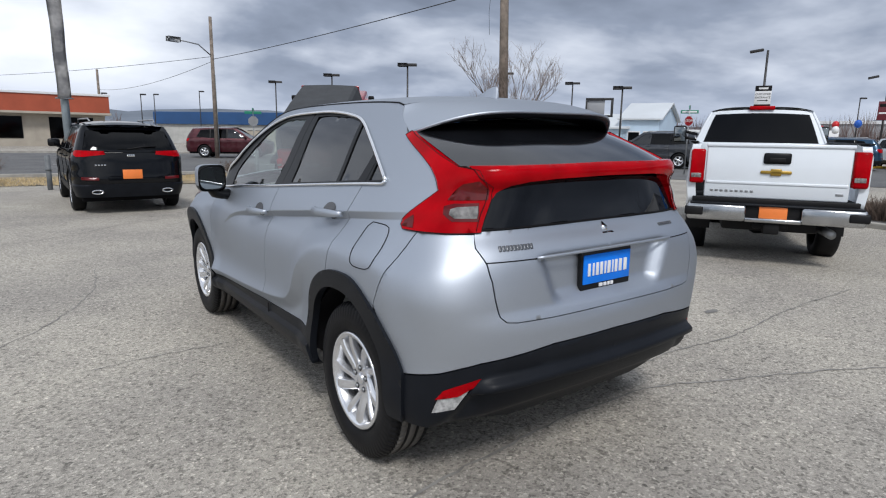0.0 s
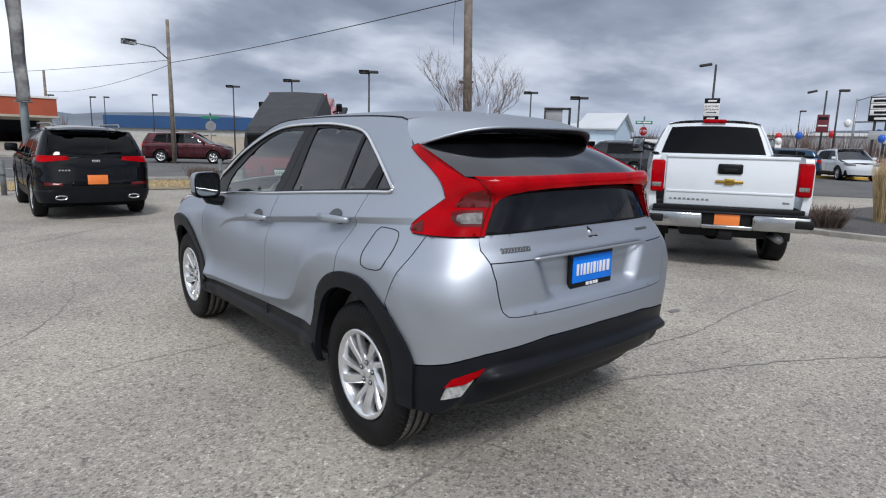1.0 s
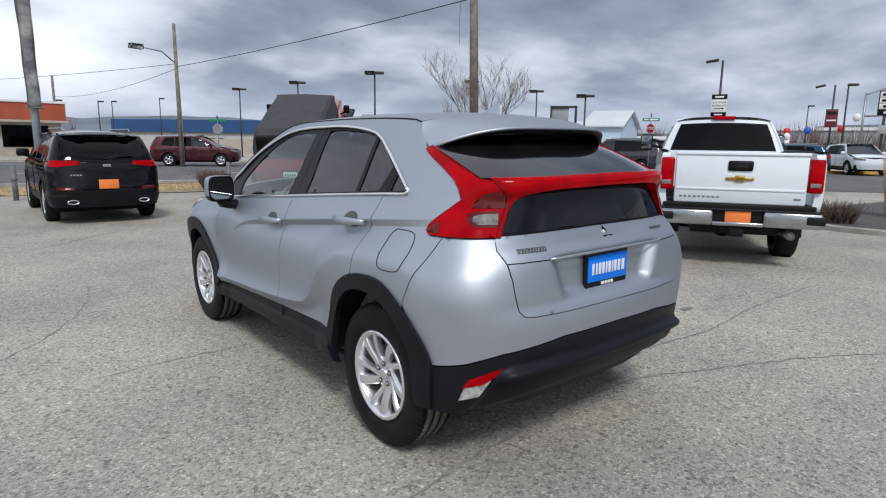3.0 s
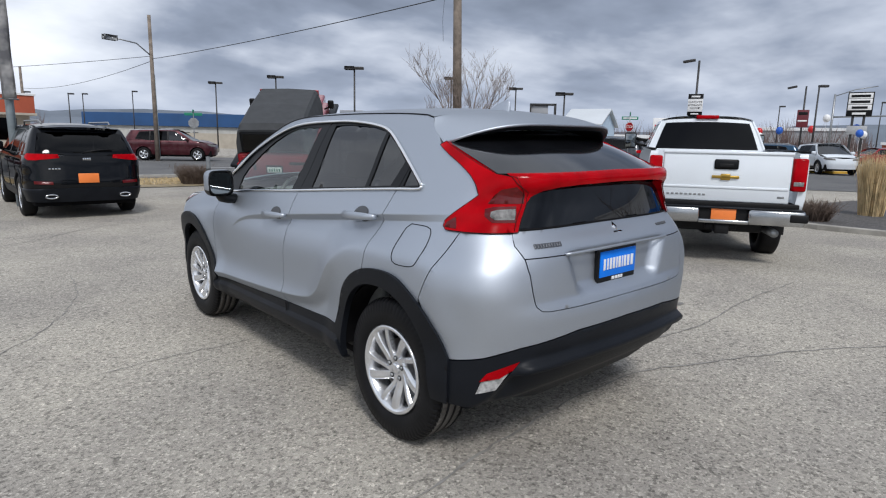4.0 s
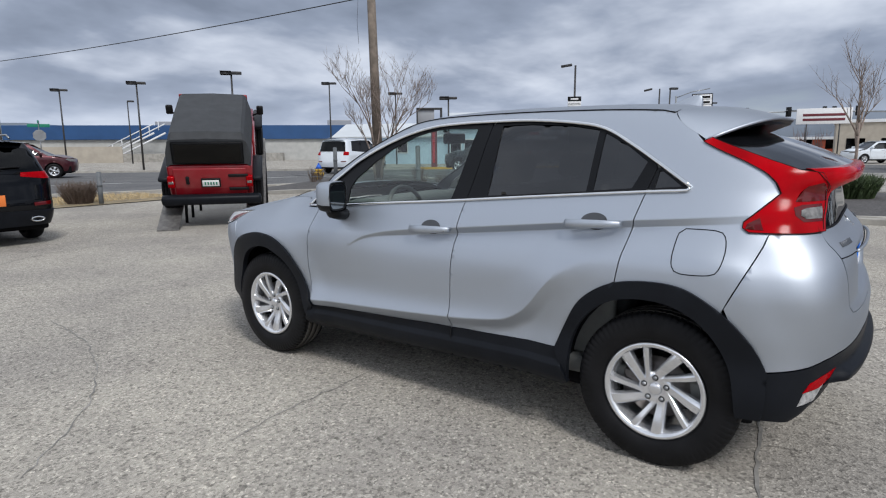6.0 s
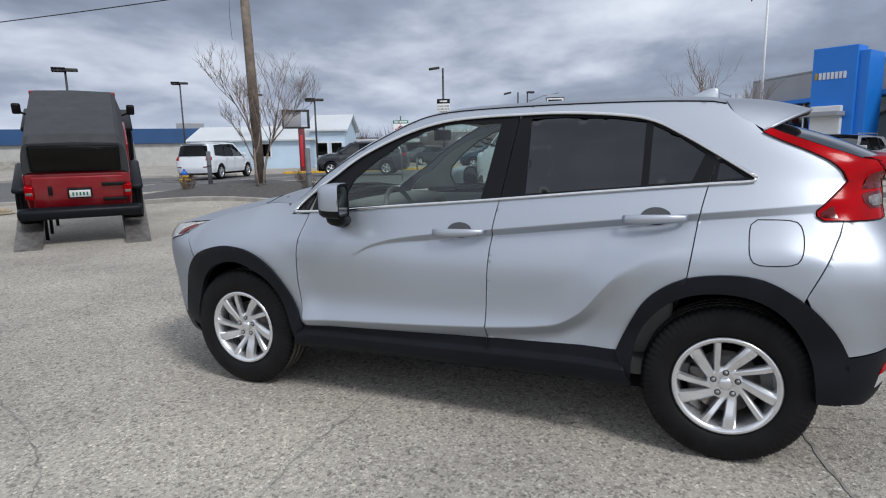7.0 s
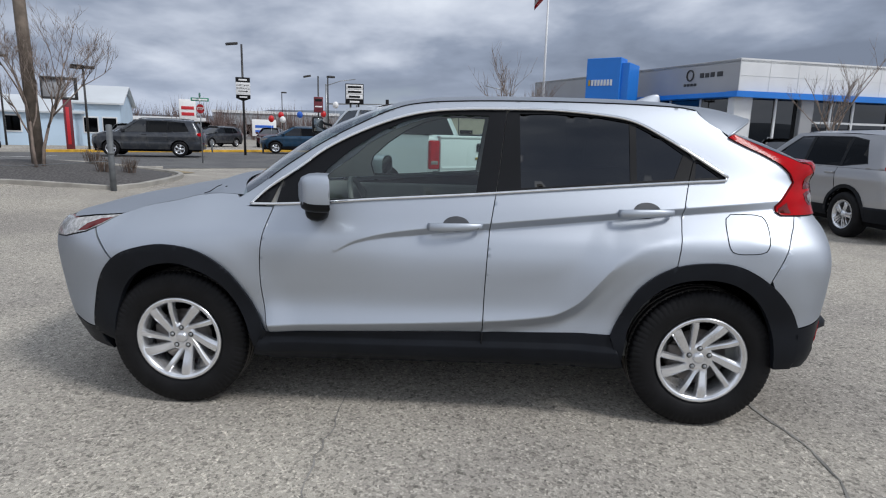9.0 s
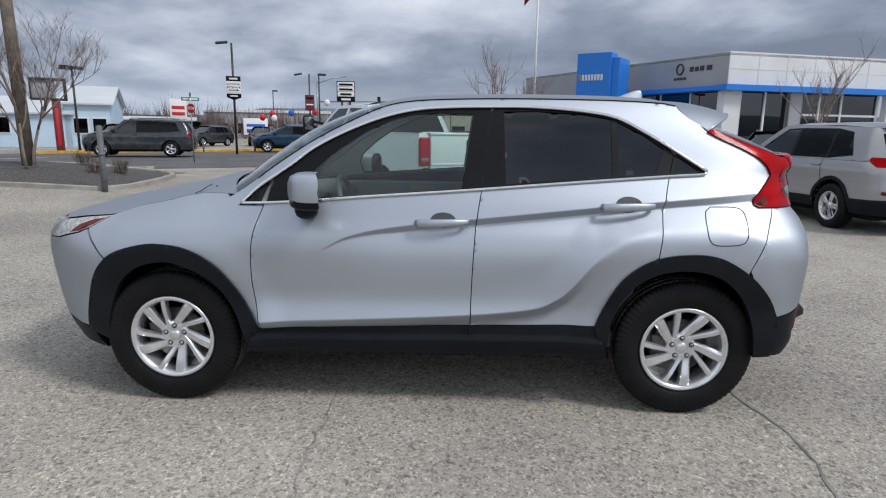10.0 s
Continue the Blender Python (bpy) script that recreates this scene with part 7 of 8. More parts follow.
def red_shop():
    b = thing("red_fascia_shop", pose(4.6, 62, 0, 0, 0, 4), "low tan shop with a red fascia across the street", "building")
    part("wall", boxed(-32, 0, 0, 12, 0, 3.1), M["wall_tan"], b, "", False)
    part("fascia", boxed(-32.2, .3, -.9, 12, 3.0, 4.6, .03), M["brick_red"], b, "brick red fascia", False)
    part("fascia_strip", boxed(-32.3, .4, -1.0, 12, 4.55, 4.75, .02), M["wall_white"], b, "", False)
    part("fascia_strip", boxed(-32.3, .4, -1.0, 12, 2.85, 3.05, .02), M["wall_tan"], b, "", False)
    for k in range(5):
        part("shop_window", boxed(-4.5 - k * 5.5, -1 - k * 5.5, -.06, .05, .7, 2.6, .02), M["glass_black"], b, "", False)


red_shop()


def pale_blue_hall():
    b = thing("pale_blue_hall", pose(35.5, 33.75, 0, 0, 0, -66), "pale blue metal hall with low pitched roofs", "building")
    # low wing and taller hall
    for x0, x1, eave, ridge, y1 in ((-4, 6.2, 2.25, 3.45, 6.5), (5.8, 8.7, 2.95, 4.35, 7.2)):
        part("wall", boxed(x0, x1, 0, y1, 0, eave), M["wall_blue"], b, "", False)
        bm = bmesh.new()
        mid = y1 / 2
        prof = [(-.3, eave), (mid, ridge), (y1 + .3, eave)]
        q = [[bm.verts.new((x, y, z + d)) for y, z in prof for d in (0, .12)] for x in (x0 - .3, x1 + .3)]
        for s in (0, 2):
            bm.faces.new((q[0][s + 1], q[0][s + 3], q[1][s + 3], q[1][s + 1]))
            bm.faces.new((q[0][s], q[1][s], q[1][s + 2], q[0][s + 2]))
        for e in (0, 1):
            bm.faces.new((q[e][0], q[e][2], q[e][4], q[e][5], q[e][3], q[e][1]))
        bm.faces.new((q[0][0], q[0][1], q[1][1], q[1][0]))
        bm.faces.new((q[0][4], q[1][4], q[1][5], q[0][5]))
        g = bmesh.new()
        g.faces.new([g.verts.new(v) for v in ((x0, 0, eave), (x0, y1, eave), (x0, mid, ridge))])
        g.faces.new([g.verts.new(v) for v in ((x1, 0, eave), (x1, y1, eave), (x1, mid, ridge))])
        part("gable", g, M["wall_blue"], b, "", False)
        bmesh.ops.recalc_face_normals(bm, faces=bm.faces)
        part("roof", bm, M["roof_pale"], b, "pale metal roof", False)
    for x in (-1.6, 1.6, 6.3, 7.5):
        w = part("window", boxed(x, x + 1.0, -.06, .05, .9, 2.1, .02), M["wall_white"], b, "", False)
        part("pane", boxed(x + .08, x + .92, -.09, -.05, 1.0, 2.0, .01), M["glass_black"], w, "", False)
    part("shutter_door", boxed(-4.06, -3.95, 2.4, 4.8, 0, 1.9, .02), M["fascia_deep"], b, "", False)


pale_blue_hall()
for nm, x, y, yaw, w, d, h, mat, lab in (("roadside_shop", 66, 37, -60, 9, 8, 2.7, "wall_white", "low white shop far down the street"), ("roadside_shop", 86, 30, -70, 18, 10, 4.2, "wall_grey", "grey flat-roofed building far down the street"),
                                         ("roadside_shop", 104, 12, -80, 20, 10, 2.6, "brick_red", "low red-brown building far beyond the lots"), ("roadside_shop", 92, -6, -85, 20, 10, 4.6, "wall_tan", "tan flat-roofed building beyond the lots")):
    b = thing(nm, pose(x, y, 0, 0, 0, yaw), lab, "building", "far buildings")
    part("wall", boxed(-w / 2, w / 2, 0, d, 0, h), M[mat], b, "", False)
    part("parapet", boxed(-w / 2 - .2, w / 2 + .2, -.2, d + .2, h - .4, h, .02), M["wall_white"], b, "", False)
    for k in range(5):
        part("window", boxed(-w / 2 + 1.2 + k * w / 5.4, -w / 2 + 3.2 + k * w / 5.4, -.05, .05, .8, 2.2, .01), M["glass_black"], b, "", False)


# ---- far hills and bare woods ----
def ridge(name, radius, base, amp, seed, mat, a0, a1, label, rough=6):
    rnd = random.Random(seed)
    bm = bmesh.new()
    ph = [rnd.uniform(0, 6.28) for _ in range(8)]
    rows = []
    for i in range(160):
        a = radians(a0 + (a1 - a0) * i / 159)
        h = base + amp * sum(math.sin(a * rough * (1.7 ** k) + ph[k]) / (1.6 ** k) for k in range(7)) / 2.2
        rows.append([bm.verts.new((radius * math.cos(a), radius * math.sin(a), -2)), bm.verts.new(((radius + 15) * math.cos(a), (radius + 15) * math.sin(a), max(1, h) * .6)), bm.verts.new(((radius + 60) * math.cos(a), (radius + 60) * math.sin(a), max(2, h)))])
    for p, q in zip(rows, rows[1:]):
        for j in range(2):
            bm.faces.new((p[j], q[j], q[j + 1], p[j + 1]))
    bmesh.ops.recalc_face_normals(bm, faces=bm.faces)
    return tagged(part(name, bm, M[mat]), label, "hills", kind="stuff")


# full ring: the unseen stretch behind the camera is added to darken reflections
ridge("hills", 800, 26, 16, 4, "hill", -180, 180, "blue-grey hills on the horizon, continued unseen behind the view", 5)
ridge("hills", 560, 11, 6, 9, "hill", -50, 120, "lower dark hills on the horizon", 8)


def far_wood(seed, centre, count, spread, high):
    """A belt of bare trees far off: many thin upright twiggy sticks in one object."""
    rnd = random.Random(seed)
    verts, faces = [], []
    for _ in range(count):
        x, y = centre[0] + rnd.uniform(-1, 1) * spread[0], centre[1] + rnd.uniform(-1, 1) * spread[1]
        h = high * rnd.uniform(.5, 1.0)
        for _ in range(26):
            a, t = rnd.uniform(0, 6.28), rnd.uniform(.2, 1)
            bx, by, bz = x + rnd.gauss(0, .25), y + rnd.gauss(0, .25), h * t * .35
            tx, ty, tz = bx + math.cos(a) * h * .33 * rnd.random(), by + math.sin(a) * h * .33 * rnd.random(), h * t
            w = .05
            k = len(verts)
            verts += [(bx - w, by, bz), (bx + w, by, bz), (tx, ty, tz), (bx, by - w, bz), (bx, by + w, bz)]
            faces += [(k, k + 1, k + 2), (k + 3, k + 4, k + 2)]
    me = bpy.data.meshes.new("bare_woods")
    me.from_pydata(verts, [], faces)
    me.materials.append(M["far_trees"])
    return tagged(new("bare_woods", me), "belt of bare reddish-brown trees in the distance", "trees", kind="stuff")


far_wood(1, (88, 60), 130, (26, 30), 6.5)
far_wood(2, (110, 10), 90, (16, 40), 5.5)
far_wood(3, (20, 120), 60, (60, 8), 6)
far_wood(4, (-2, 68), 5, (3, 3), 5)
far_wood(5, (78, 36), 110, (12, 18), 5.5)


# ---- trees, shrubs, grasses ----
def bare_tree(x, y, z, height, seed, label, trunk=.09, spread=.55, stems=1, levels=5):
    rnd = random.Random(seed)
    tree = thing("bare_tree", pose(x, y, z), label, "tree", "bare trees")
    tb, cb = bmesh.new(), bmesh.new()

    def limb(bm, p, d, ln, r, level):
        pts = [p]
        q = p
        dd = d.copy()
        for _ in range(3):
            dd = (dd + Vector((rnd.uniform(-.16, .16), rnd.uniform(-.16, .16), rnd.uniform(-.02, .14)))).normalized()
            q = q + dd * ln / 3
            pts.append(q)
        sweep(bm, pts, r, r, 5 if level < 2 else 3, False, lambda t: 1 - .55 * t)
        if level >= levels:
            return
        for k in range((4 if level == 2 else 3) if level else 5):
            t = rnd.uniform(.35, 1.0)
            i = min(2, int(t * 3))
            base = pts[i].lerp(pts[i + 1], t * 3 - i)
            a = rnd.uniform(0, 6.28)
            side = Vector((math.cos(a), math.sin(a), 0)) * spread * rnd.uniform(.6, 1.3)
            nd = (dd * .9 + side + Vector((0, 0, .22))).normalized()
            limb(cb, base, nd, ln * rnd.uniform(.55, .78), max(.0035, r * .52), level + 1)

    for s in range(stems):
        a = 2 * math.pi * s / stems
        off = Vector((.10 * math.cos(a), .10 * math.sin(a), 0)) * (stems > 1)
        limb(tb, off + Vector((0, 0, -.1)), Vector((off.x, off.y, 1)).normalized(), height * .42, trunk, 0)
    part("trunk", tb, M["bark"], tree)
    part("crown", cb, M["bark"], tree, "crown of thin bare twigs")
    return tree


bare_tree(9.35, 9.75, gh(9.35, 9.75) - .03, 4.0, 9, "young bare tree with twin stems beside the utility pole", .045, .62, 2, 5)
bare_tree(18.2, -12.6, 0, 5.3, 8, "bare young tree in front of the dealership", .07, .55, 1, 4)
bare_tree(30.5, -3.7, 0, 5.8, 11, "bare tree beside the flagpole", .08, .5, 1, 4)
bare_tree(21, -1.2, 0, 5.4, 14, "bare tree at the edge of the lot", .07, .55, 1, 4)


def tuft(name, x, y, z, r, h, n, seed, mat, label, lean=.35, twiggy=False, w=.006):
    rnd = random.Random(seed)
    verts, faces = [], []
    for _ in range(n):
        a, q = rnd.uniform(0, 6.28), r * math.sqrt(rnd.random()) * .55
        bx, by = q * math.cos(a), q * math.sin(a)
        hh = h * rnd.uniform(.55, 1.0)
        b = rnd.uniform(0, 6.28)
        dx, dy = bx * lean / max(.05, r) * hh + rnd.gauss(0, .10 * lean * 2) * hh, by * lean / max(.05, r) * hh + rnd.gauss(0, .10 * lean * 2) * hh
        wx, wy = w * math.cos(b), w * math.sin(b)
        k = len(verts)
        mz = hh * .55
        verts += [(bx - wx, by - wy, 0), (bx + wx, by + wy, 0), (bx + dx * .4 + wx * .8, by + dy * .4 + wy * .8, mz), (bx + dx * .4 - wx * .8, by + dy * .4 - wy * .8, mz), (bx + dx, by + dy, hh)]
        faces += [(k, k + 1, k + 2, k + 3), (k + 3, k + 2, k + 4)]
        if twiggy:
            for _ in range(3):
                t = rnd.uniform(.3, .9)
                px, py, pz = bx + dx * t, by + dy * t, hh * t
                k = len(verts)
                verts += [(px - wx, py - wy, pz), (px + wx, py + wy, pz), (px + rnd.gauss(0, .12) * h, py + rnd.gauss(0, .12) * h, pz + rnd.uniform(0, .25) * h)]
                faces += [(k, k + 1, k + 2)]
    me = bpy.data.meshes.new(name)
    me.from_pydata(verts, [], faces)
    me.materials.append(M[mat])
    ob = new(name, me)
    ob.location = (x, y, z)
    return tagged(ob, label, "plant", kind="thing")


tuft("ornamental_grass", 12.9, .15, .07, .42, 1.45, 1500, 1, "straw", "tall clump of dry straw-coloured ornamental grass", .22)
tuft("dry_shrub", 10.7, .55, .07, .5, .45, 600, 3, "twig", "low tangled dry shrub at the kerb", .9, True)
tuft("evergreen_shrub", 15.3, -1.15, .07, 1.3, .62, 3000, 4, "shrub", "low green shrub in the gravel bed", .6, True, .012)
tuft("dry_shrub", 3.45, 15.0, .02, .55, .62, 900, 5, "twig", "rounded brown bare shrub on the grass verge", .8, True)
tuft("dry_shrub", -3.2, 15.6, .02, .7, .8, 900, 12, "twig", "bare brown shrub on the grass verge", .9, True)
for i, (x, y) in enumerate(((9.9, 8.6), (10.4, 8.3), (8.6, 11.6), (9.6, 12.6), (11.0, 9.6))):
    tuft("dry_shrub", x, y, gh(x, y) + .03, .28, .45, 60, 20 + i, "twig", "small bare shrub in the gravel bed", .6, True)
rnd = random.Random(3)
verts, faces = [], []
for _ in range(9000):
    x = rnd.uniform(-9, 6.2)
    y = rnd.uniform(14.9, 17.6) + (0 if x > -1.6 else .02)
    h, a = rnd.uniform(.03, .10), rnd.uniform(0, 6.28)
    k = len(verts)
    verts += [(x - .006, y, .02), (x + .006, y, .02), (x + .05 * math.cos(a), y + .05 * math.sin(a), .02 + h)]
    faces.append((k, k + 1, k + 2))
me = bpy.data.meshes.new("dry_grass")
me.from_pydata(verts, [], faces)
me.materials.append(M["straw"])
tagged(new("dry_grass", me), "short dry yellow grass on the verge", "grass", kind="stuff")


# ---- poles, lamps, wires, signs ----
def utility_pole(x, y, z, h, r, lean, label, arm=None):
    p = thing("utility_pole", pose(x, y, z, lean[0], lean[1], 0), label, "pole", "utility poles")
    bm = bmesh.new()
    rod(bm, (0, 0, -.4), (0, 0, h), r, r * .7, 14)
    part("pole", bm, M["pole_wood"], p)
    bm = bmesh.new()
    rod(bm, (r + .02, 0, .2), (r * .9, 0, h * .6), .02, .02, 6)
    part("ground_conduit", bm, M["pole_grey"], p)
    if arm:
        bm = bmesh.new()
        a = Vector(arm)
        sweep(bm, [(0, 0, h - 2.1), (a.x * .4, a.y * .4, h - 1.55), (a.x, a.y, h - 1.45)], .035, .035, 8)
        part("lamp_arm", bm, M["steel"], p)
        part("lamp_head", boxed(-.30, .30, -.12, .12, -.09, .07, .05, Matrix.Translation((a.x * 1.1, a.y * 1.1, h - 1.45)) @ Matrix.Rotation(math.atan2(a.y, a.x), 4, "Z")), M["steel"], p)
    return p


utility_pole(9.65, 10.0, gh(9.65, 10.0) - .05, 8.4, .145, (0, -1.6), "weathered wooden utility pole beside a bare tree")
utility_pole(7.1, 32.1, 0, 7.7, .12, (0, 0), "grey wooden street pole with a lamp arm", (-1.9, -.6))
utility_pole(4.9, 68.4, 0, 7.6, .16, (0, 0), "far wooden utility pole beyond the street")


def wire(a, b, sag, r=.016):
    pts = []
    for i in range(25):
        t = i / 24
        p = Vector(a).lerp(Vector(b), t)
        p.z -= sag * 4 * t * (1 - t)
        pts.append(p)
    return tagged(part("overhead_wire", sweep(bmesh.new(), pts, r, r, 5), M["wire"]), "black overhead cable between the poles", "cable", "overhead cables")


wire((7.1, 32.1, 5.45), (9.5, 10.0, 5.6), .12)
wire((9.5, 10.0, 5.9), (22, -6, 8.2), .2)
wire((7.1, 32.1, 5.6), (-13, 74, 6.2), .5, .014)
wire((7.1, 32.1, 5.35), (4.9, 68.4, 5.6), .5, .014)
bm = bmesh.new()
sweep(bm, [(9.2, 10.2, 5.6), (9.16, 10.23, 4.9), (9.18, 10.21, 4.3)], .006, .006, 4)
tagged(part("hanging_cable", bm, M["wire"]), "loose cable end hanging beside the pole", "cable")


def lot_lamp(x, y, h, heads, yaw, label="dark bronze lot lamp with flat heads", r=.07, z=0.0):
    p = thing("lot_lamp", pose(x, y, z, 0, 0, yaw), label, "lamp post", "lot lamps")
    bm = bmesh.new()
    rod(bm, (0, 0, 0), (0, 0, h), r, r * .75, 8)
    part("pole", bm, M["bronze"], p)
    for s in heads:
        part("lamp_head", boxed(s * .01, s * .58, -.19, .19, h - .07, h + .09, .03), M["bronze"], p)
    return p


lot_lamp(18.3, 29.6, 5.8, (-1, 1), -40)
lot_lamp(17.6, 51.7, 6.1, (-1, 1), -30)
lot_lamp(30.3, 22.5, 4.7, (-1, 1), -50)
lot_lamp(35.4, 31.7, 5.85, (-1, 1), -50)
lot_lamp(17.7, 39.6, 5.85, (-1, 1), -35)
lot_lamp(31.7, 35.7, 6.65, (-1, 1), -55)
for x, y, h in ((9.6, 74, 5.6), (12.0, 80, 6.0), (16.5, 76, 6.4), (6.2, 79, 5.8), (26, 58, 6.0), (44.5, 11.9, 5.7), (70, 24, 6.0), (76, 16, 6.5)):
    lot_lamp(x, y, h, (1,), -40)


def banner_lamp():
    """Lamp post with a customer-entrance sign."""
    p = thing("sign_lamp_post", pose(29.4, 12.85, .02, 0, 0, -66) @ Matrix.Diagonal((.9, .9, .87, 1)), "dark lamp post with a black and white entrance sign", "lamp post")
    bm = bmesh.new()
    rod(bm, (0, 0, 0), (0, 0, 6.85), .075, .06, 8)
    part("pole", bm, M["bronze"], p)
    part("lamp_head", boxed(.05, .75, -.16, .16, 6.78, 6.92, .03, Matrix.Rotation(radians(-8), 4, "Y")), M["bronze"], p)
    s = part("sign_board", boxed(-.42, .42, -.10, -.06, 3.75, 4.85, .01), M["white"], p, "white sign with black bands")
    part("sign_band", boxed(-.42, .42, -.108, -.10, 4.55, 4.85, .004), M["black"], s)
    bm = bmesh.new()
    vs = [bm.verts.new(v) for v in ((-.42, -.105, 3.78), (.42, -.105, 3.78), (.42, -.105, 3.55), (0, -.105, 3.38), (-.42, -.105, 3.55))]
    bm.faces.new(vs)
    bmesh.ops.solidify(bm, geom=bm.faces[:], thickness=.03)
    part("sign_foot", bm, M["black"], s, "", False)
    text_mesh("CUSTOMER", .15, M["black"], "lettering", s, Matrix.Translation((0, -.104, 4.36)), 1.0)
    text_mesh("ENTRANCE", .15, M["black"], "lettering", s, Matrix.Translation((0, -.104, 4.17)), 1.0)
    bm = bmesh.new()
    bm.faces.new([bm.verts.new(v) for v in ((-.28, -.106, 3.98), (.18, -.106, 3.98), (.18, -.106, 3.94), (.30, -.106, 4.0), (.18, -.106, 4.06), (.18, -.106, 4.02), (-.28, -.106, 4.02))])
    part("arrow", bm, M["black"], s, "", False)
    part("sign_bar", boxed(-.24, .24, -.114, -.106, 4.64, 4.74, .002), M["white"], s)
    part("sign_bar", boxed(-.22, .22, -.118, -.106, 3.60, 3.68, .002), M["white"], s)


banner_lamp()


def flag_lamp():
    p = thing("sign_lamp_post", pose(44.2, 12.6, .02, 0, 0, -70), "dark lamp post with a red and white banner", "lamp post")
    bm = bmesh.new()
    rod(bm, (0, 0, 0), (0, 0, 5.7), .07, .055, 8)
    part("pole", bm, M["bronze"], p)
    part("lamp_head", boxed(.05, .65, -.14, .14, 5.62, 5.76, .03, Matrix.Rotation(radians(-12), 4, "Y")), M["bronze"], p)
    s = part("banner", boxed(-.36, .36, -.08, -.05, 2.9, 4.1, .008), M["maroon"], p, "red banner with plain bars")
    part("banner_bar", boxed(-.28, .28, -.09, -.08, 3.75, 3.95, .002), M["black"], s)
    part("banner_bar", boxed(-.28, .28, -.09, -.08, 3.3, 3.4, .002), M["white"], s)


flag_lamp()


def brand_sign():
    p = thing("pylon_sign", pose(50.5, 11.0, 1.4, 0, 0, -77) @ Matrix.Scale(.70, 4), "black-framed white pylon sign with plain bars on two posts", "sign")
    for sx in (-.5, .5):
        bm = boxed(sx - .12, sx + .12, -.1, .1, -2.02, 4.2, .01)
        part("post", bm, M["bronze"], p)
    part("sign_frame", boxed(-1.15, 1.15, -.25, .25, 3.6, 6.1, .03), M["black"], p)
    for k in range(3):
        pn = part("sign_panel", boxed(-1.05, 1.05, -.27, -.24, 4.22 + k * .60, 4.78 + k * .60, .01), M["white"], p, "white sign panel")
        part("sign_bar", boxed(-.85 + .15 * (k == 0), .85 - .15 * (k == 0), -.285, -.26, 4.36 + k * .60, 4.62 + k * .60, .01), M["black"], pn)
    part("sign_bar", boxed(-.6, .6, -.27, -.24, 3.75, 3.98, .005), M["white"], p)
    part("lower_panel", boxed(-.9, .9, -.2, -.1, 1.7, 2.6, .02), M["sign_back"], p)


brand_sign()


def stop_sign():
    p = thing("stop_sign", pose(20.8, 11.3, .02, 0, 0, -60) @ Matrix.Diagonal((.72, .72, .865, 1)), "red stop sign with green street signs on a steel post", "sign")
    bm = bmesh.new()
    rod(bm, (0, 0, 0), (0, 0, 3.3), .035, .035, 8)
    part("post", bm, M["steel"], p)
    bm = bmesh.new()
    ring = [bm.verts.new((.25 * math.cos(a), -.05, 2.55 + .25 * math.sin(a))) for a in [radians(22.5 + 45 * k) for k in range(8)]]
    bm.faces.new(ring)
    bmesh.ops.solidify(bm, geom=bm.faces[:], thickness=.012)
    part("sign_border", bm, M["white"], p, "", False)
    bm = bmesh.new()
    ring = [bm.verts.new((.23 * math.cos(a), -.068, 2.55 + .23 * math.sin(a))) for a in [radians(22.5 + 45 * k) for k in range(8)]]
    bm.faces.new(ring)
    bmesh.ops.solidify(bm, geom=bm.faces[:], thickness=.006)
    pl = part("sign_plate", bm, M["sign_red"], p, "", False)
    text_mesh("STOP", .18, M["white"], "lettering", pl, Matrix.Translation((0, -.078, 2.55)), .9)
    part("street_sign", boxed(-.48, .48, -.02, .02, 2.90, 3.06, .005), M["sign_green"], p, "green street name sign")
    part("street_sign", boxed(-.02, .02, -.40, .40, 3.10, 3.26, .005), M["sign_green"], p, "green street name sign")
    part("sign_bar", boxed(-.4, .4, -.03, -.02, 2.945, 3.015, .002), M["white"], p)


stop_sign()


def road_sign(x, y, yaw, label):
    p = thing("road_sign", pose(x, y, .02, 0, 0, yaw), label, "sign", "road signs")
    bm = bmesh.new()
    rod(bm, (0, 0, 0), (0, 0, 3.1), .035, .035, 8)
    part("post", bm, M["steel"], p)
    bm = bmesh.new()
    bm.faces.new([bm.verts.new((.38 * math.cos(a), -.04, 2.3 + .38 * math.sin(a))) for a in [radians(22.5 + 45 * k) for k in range(8)]])
    bmesh.ops.solidify(bm, geom=bm.faces[:], thickness=.01)
    part("sign_back", bm, M["sign_back"], p, "grey back of an octagonal sign", False)
    part("street_sign", boxed(-.6, .6, -.02, .02, 2.82, 3.02, .005), M["sign_green"], p, "green street name sign")
    part("street_sign", boxed(-.02, .02, -.4, .4, 3.04, 3.24, .005), M["sign_green"], p)


road_sign(12.2, 41.5, -25, "grey back of a stop sign with green street signs")


def box_sign(x, y, z0, w, h, mat, label, yaw, post=True, bars=2, barmat="sign_red"):
    p = thing("roadside_sign", pose(x, y, 0, 0, 0, yaw), label, "sign", "roadside signs")
    for sx in (-w * .3, w * .3):
        bm = bmesh.new()
        rod(bm, (sx, 0, 0), (sx, 0, z0 + .1), .06, .06, 8)
        part("post", bm, M["bronze"], p)
    s = part("sign_board", boxed(-w / 2, w / 2, -.12, .12, z0, z0 + h, .02), M[mat], p)
    for k in range(bars):
        part("sign_bar", boxed(-w * .38, w * .38, -.14, -.12, z0 + h * (.2 + k * .6 / max(1, bars)), z0 + h * (.2 + k * .6 / max(1, bars)) + h * .16, .004), M[barmat], s)
    return p


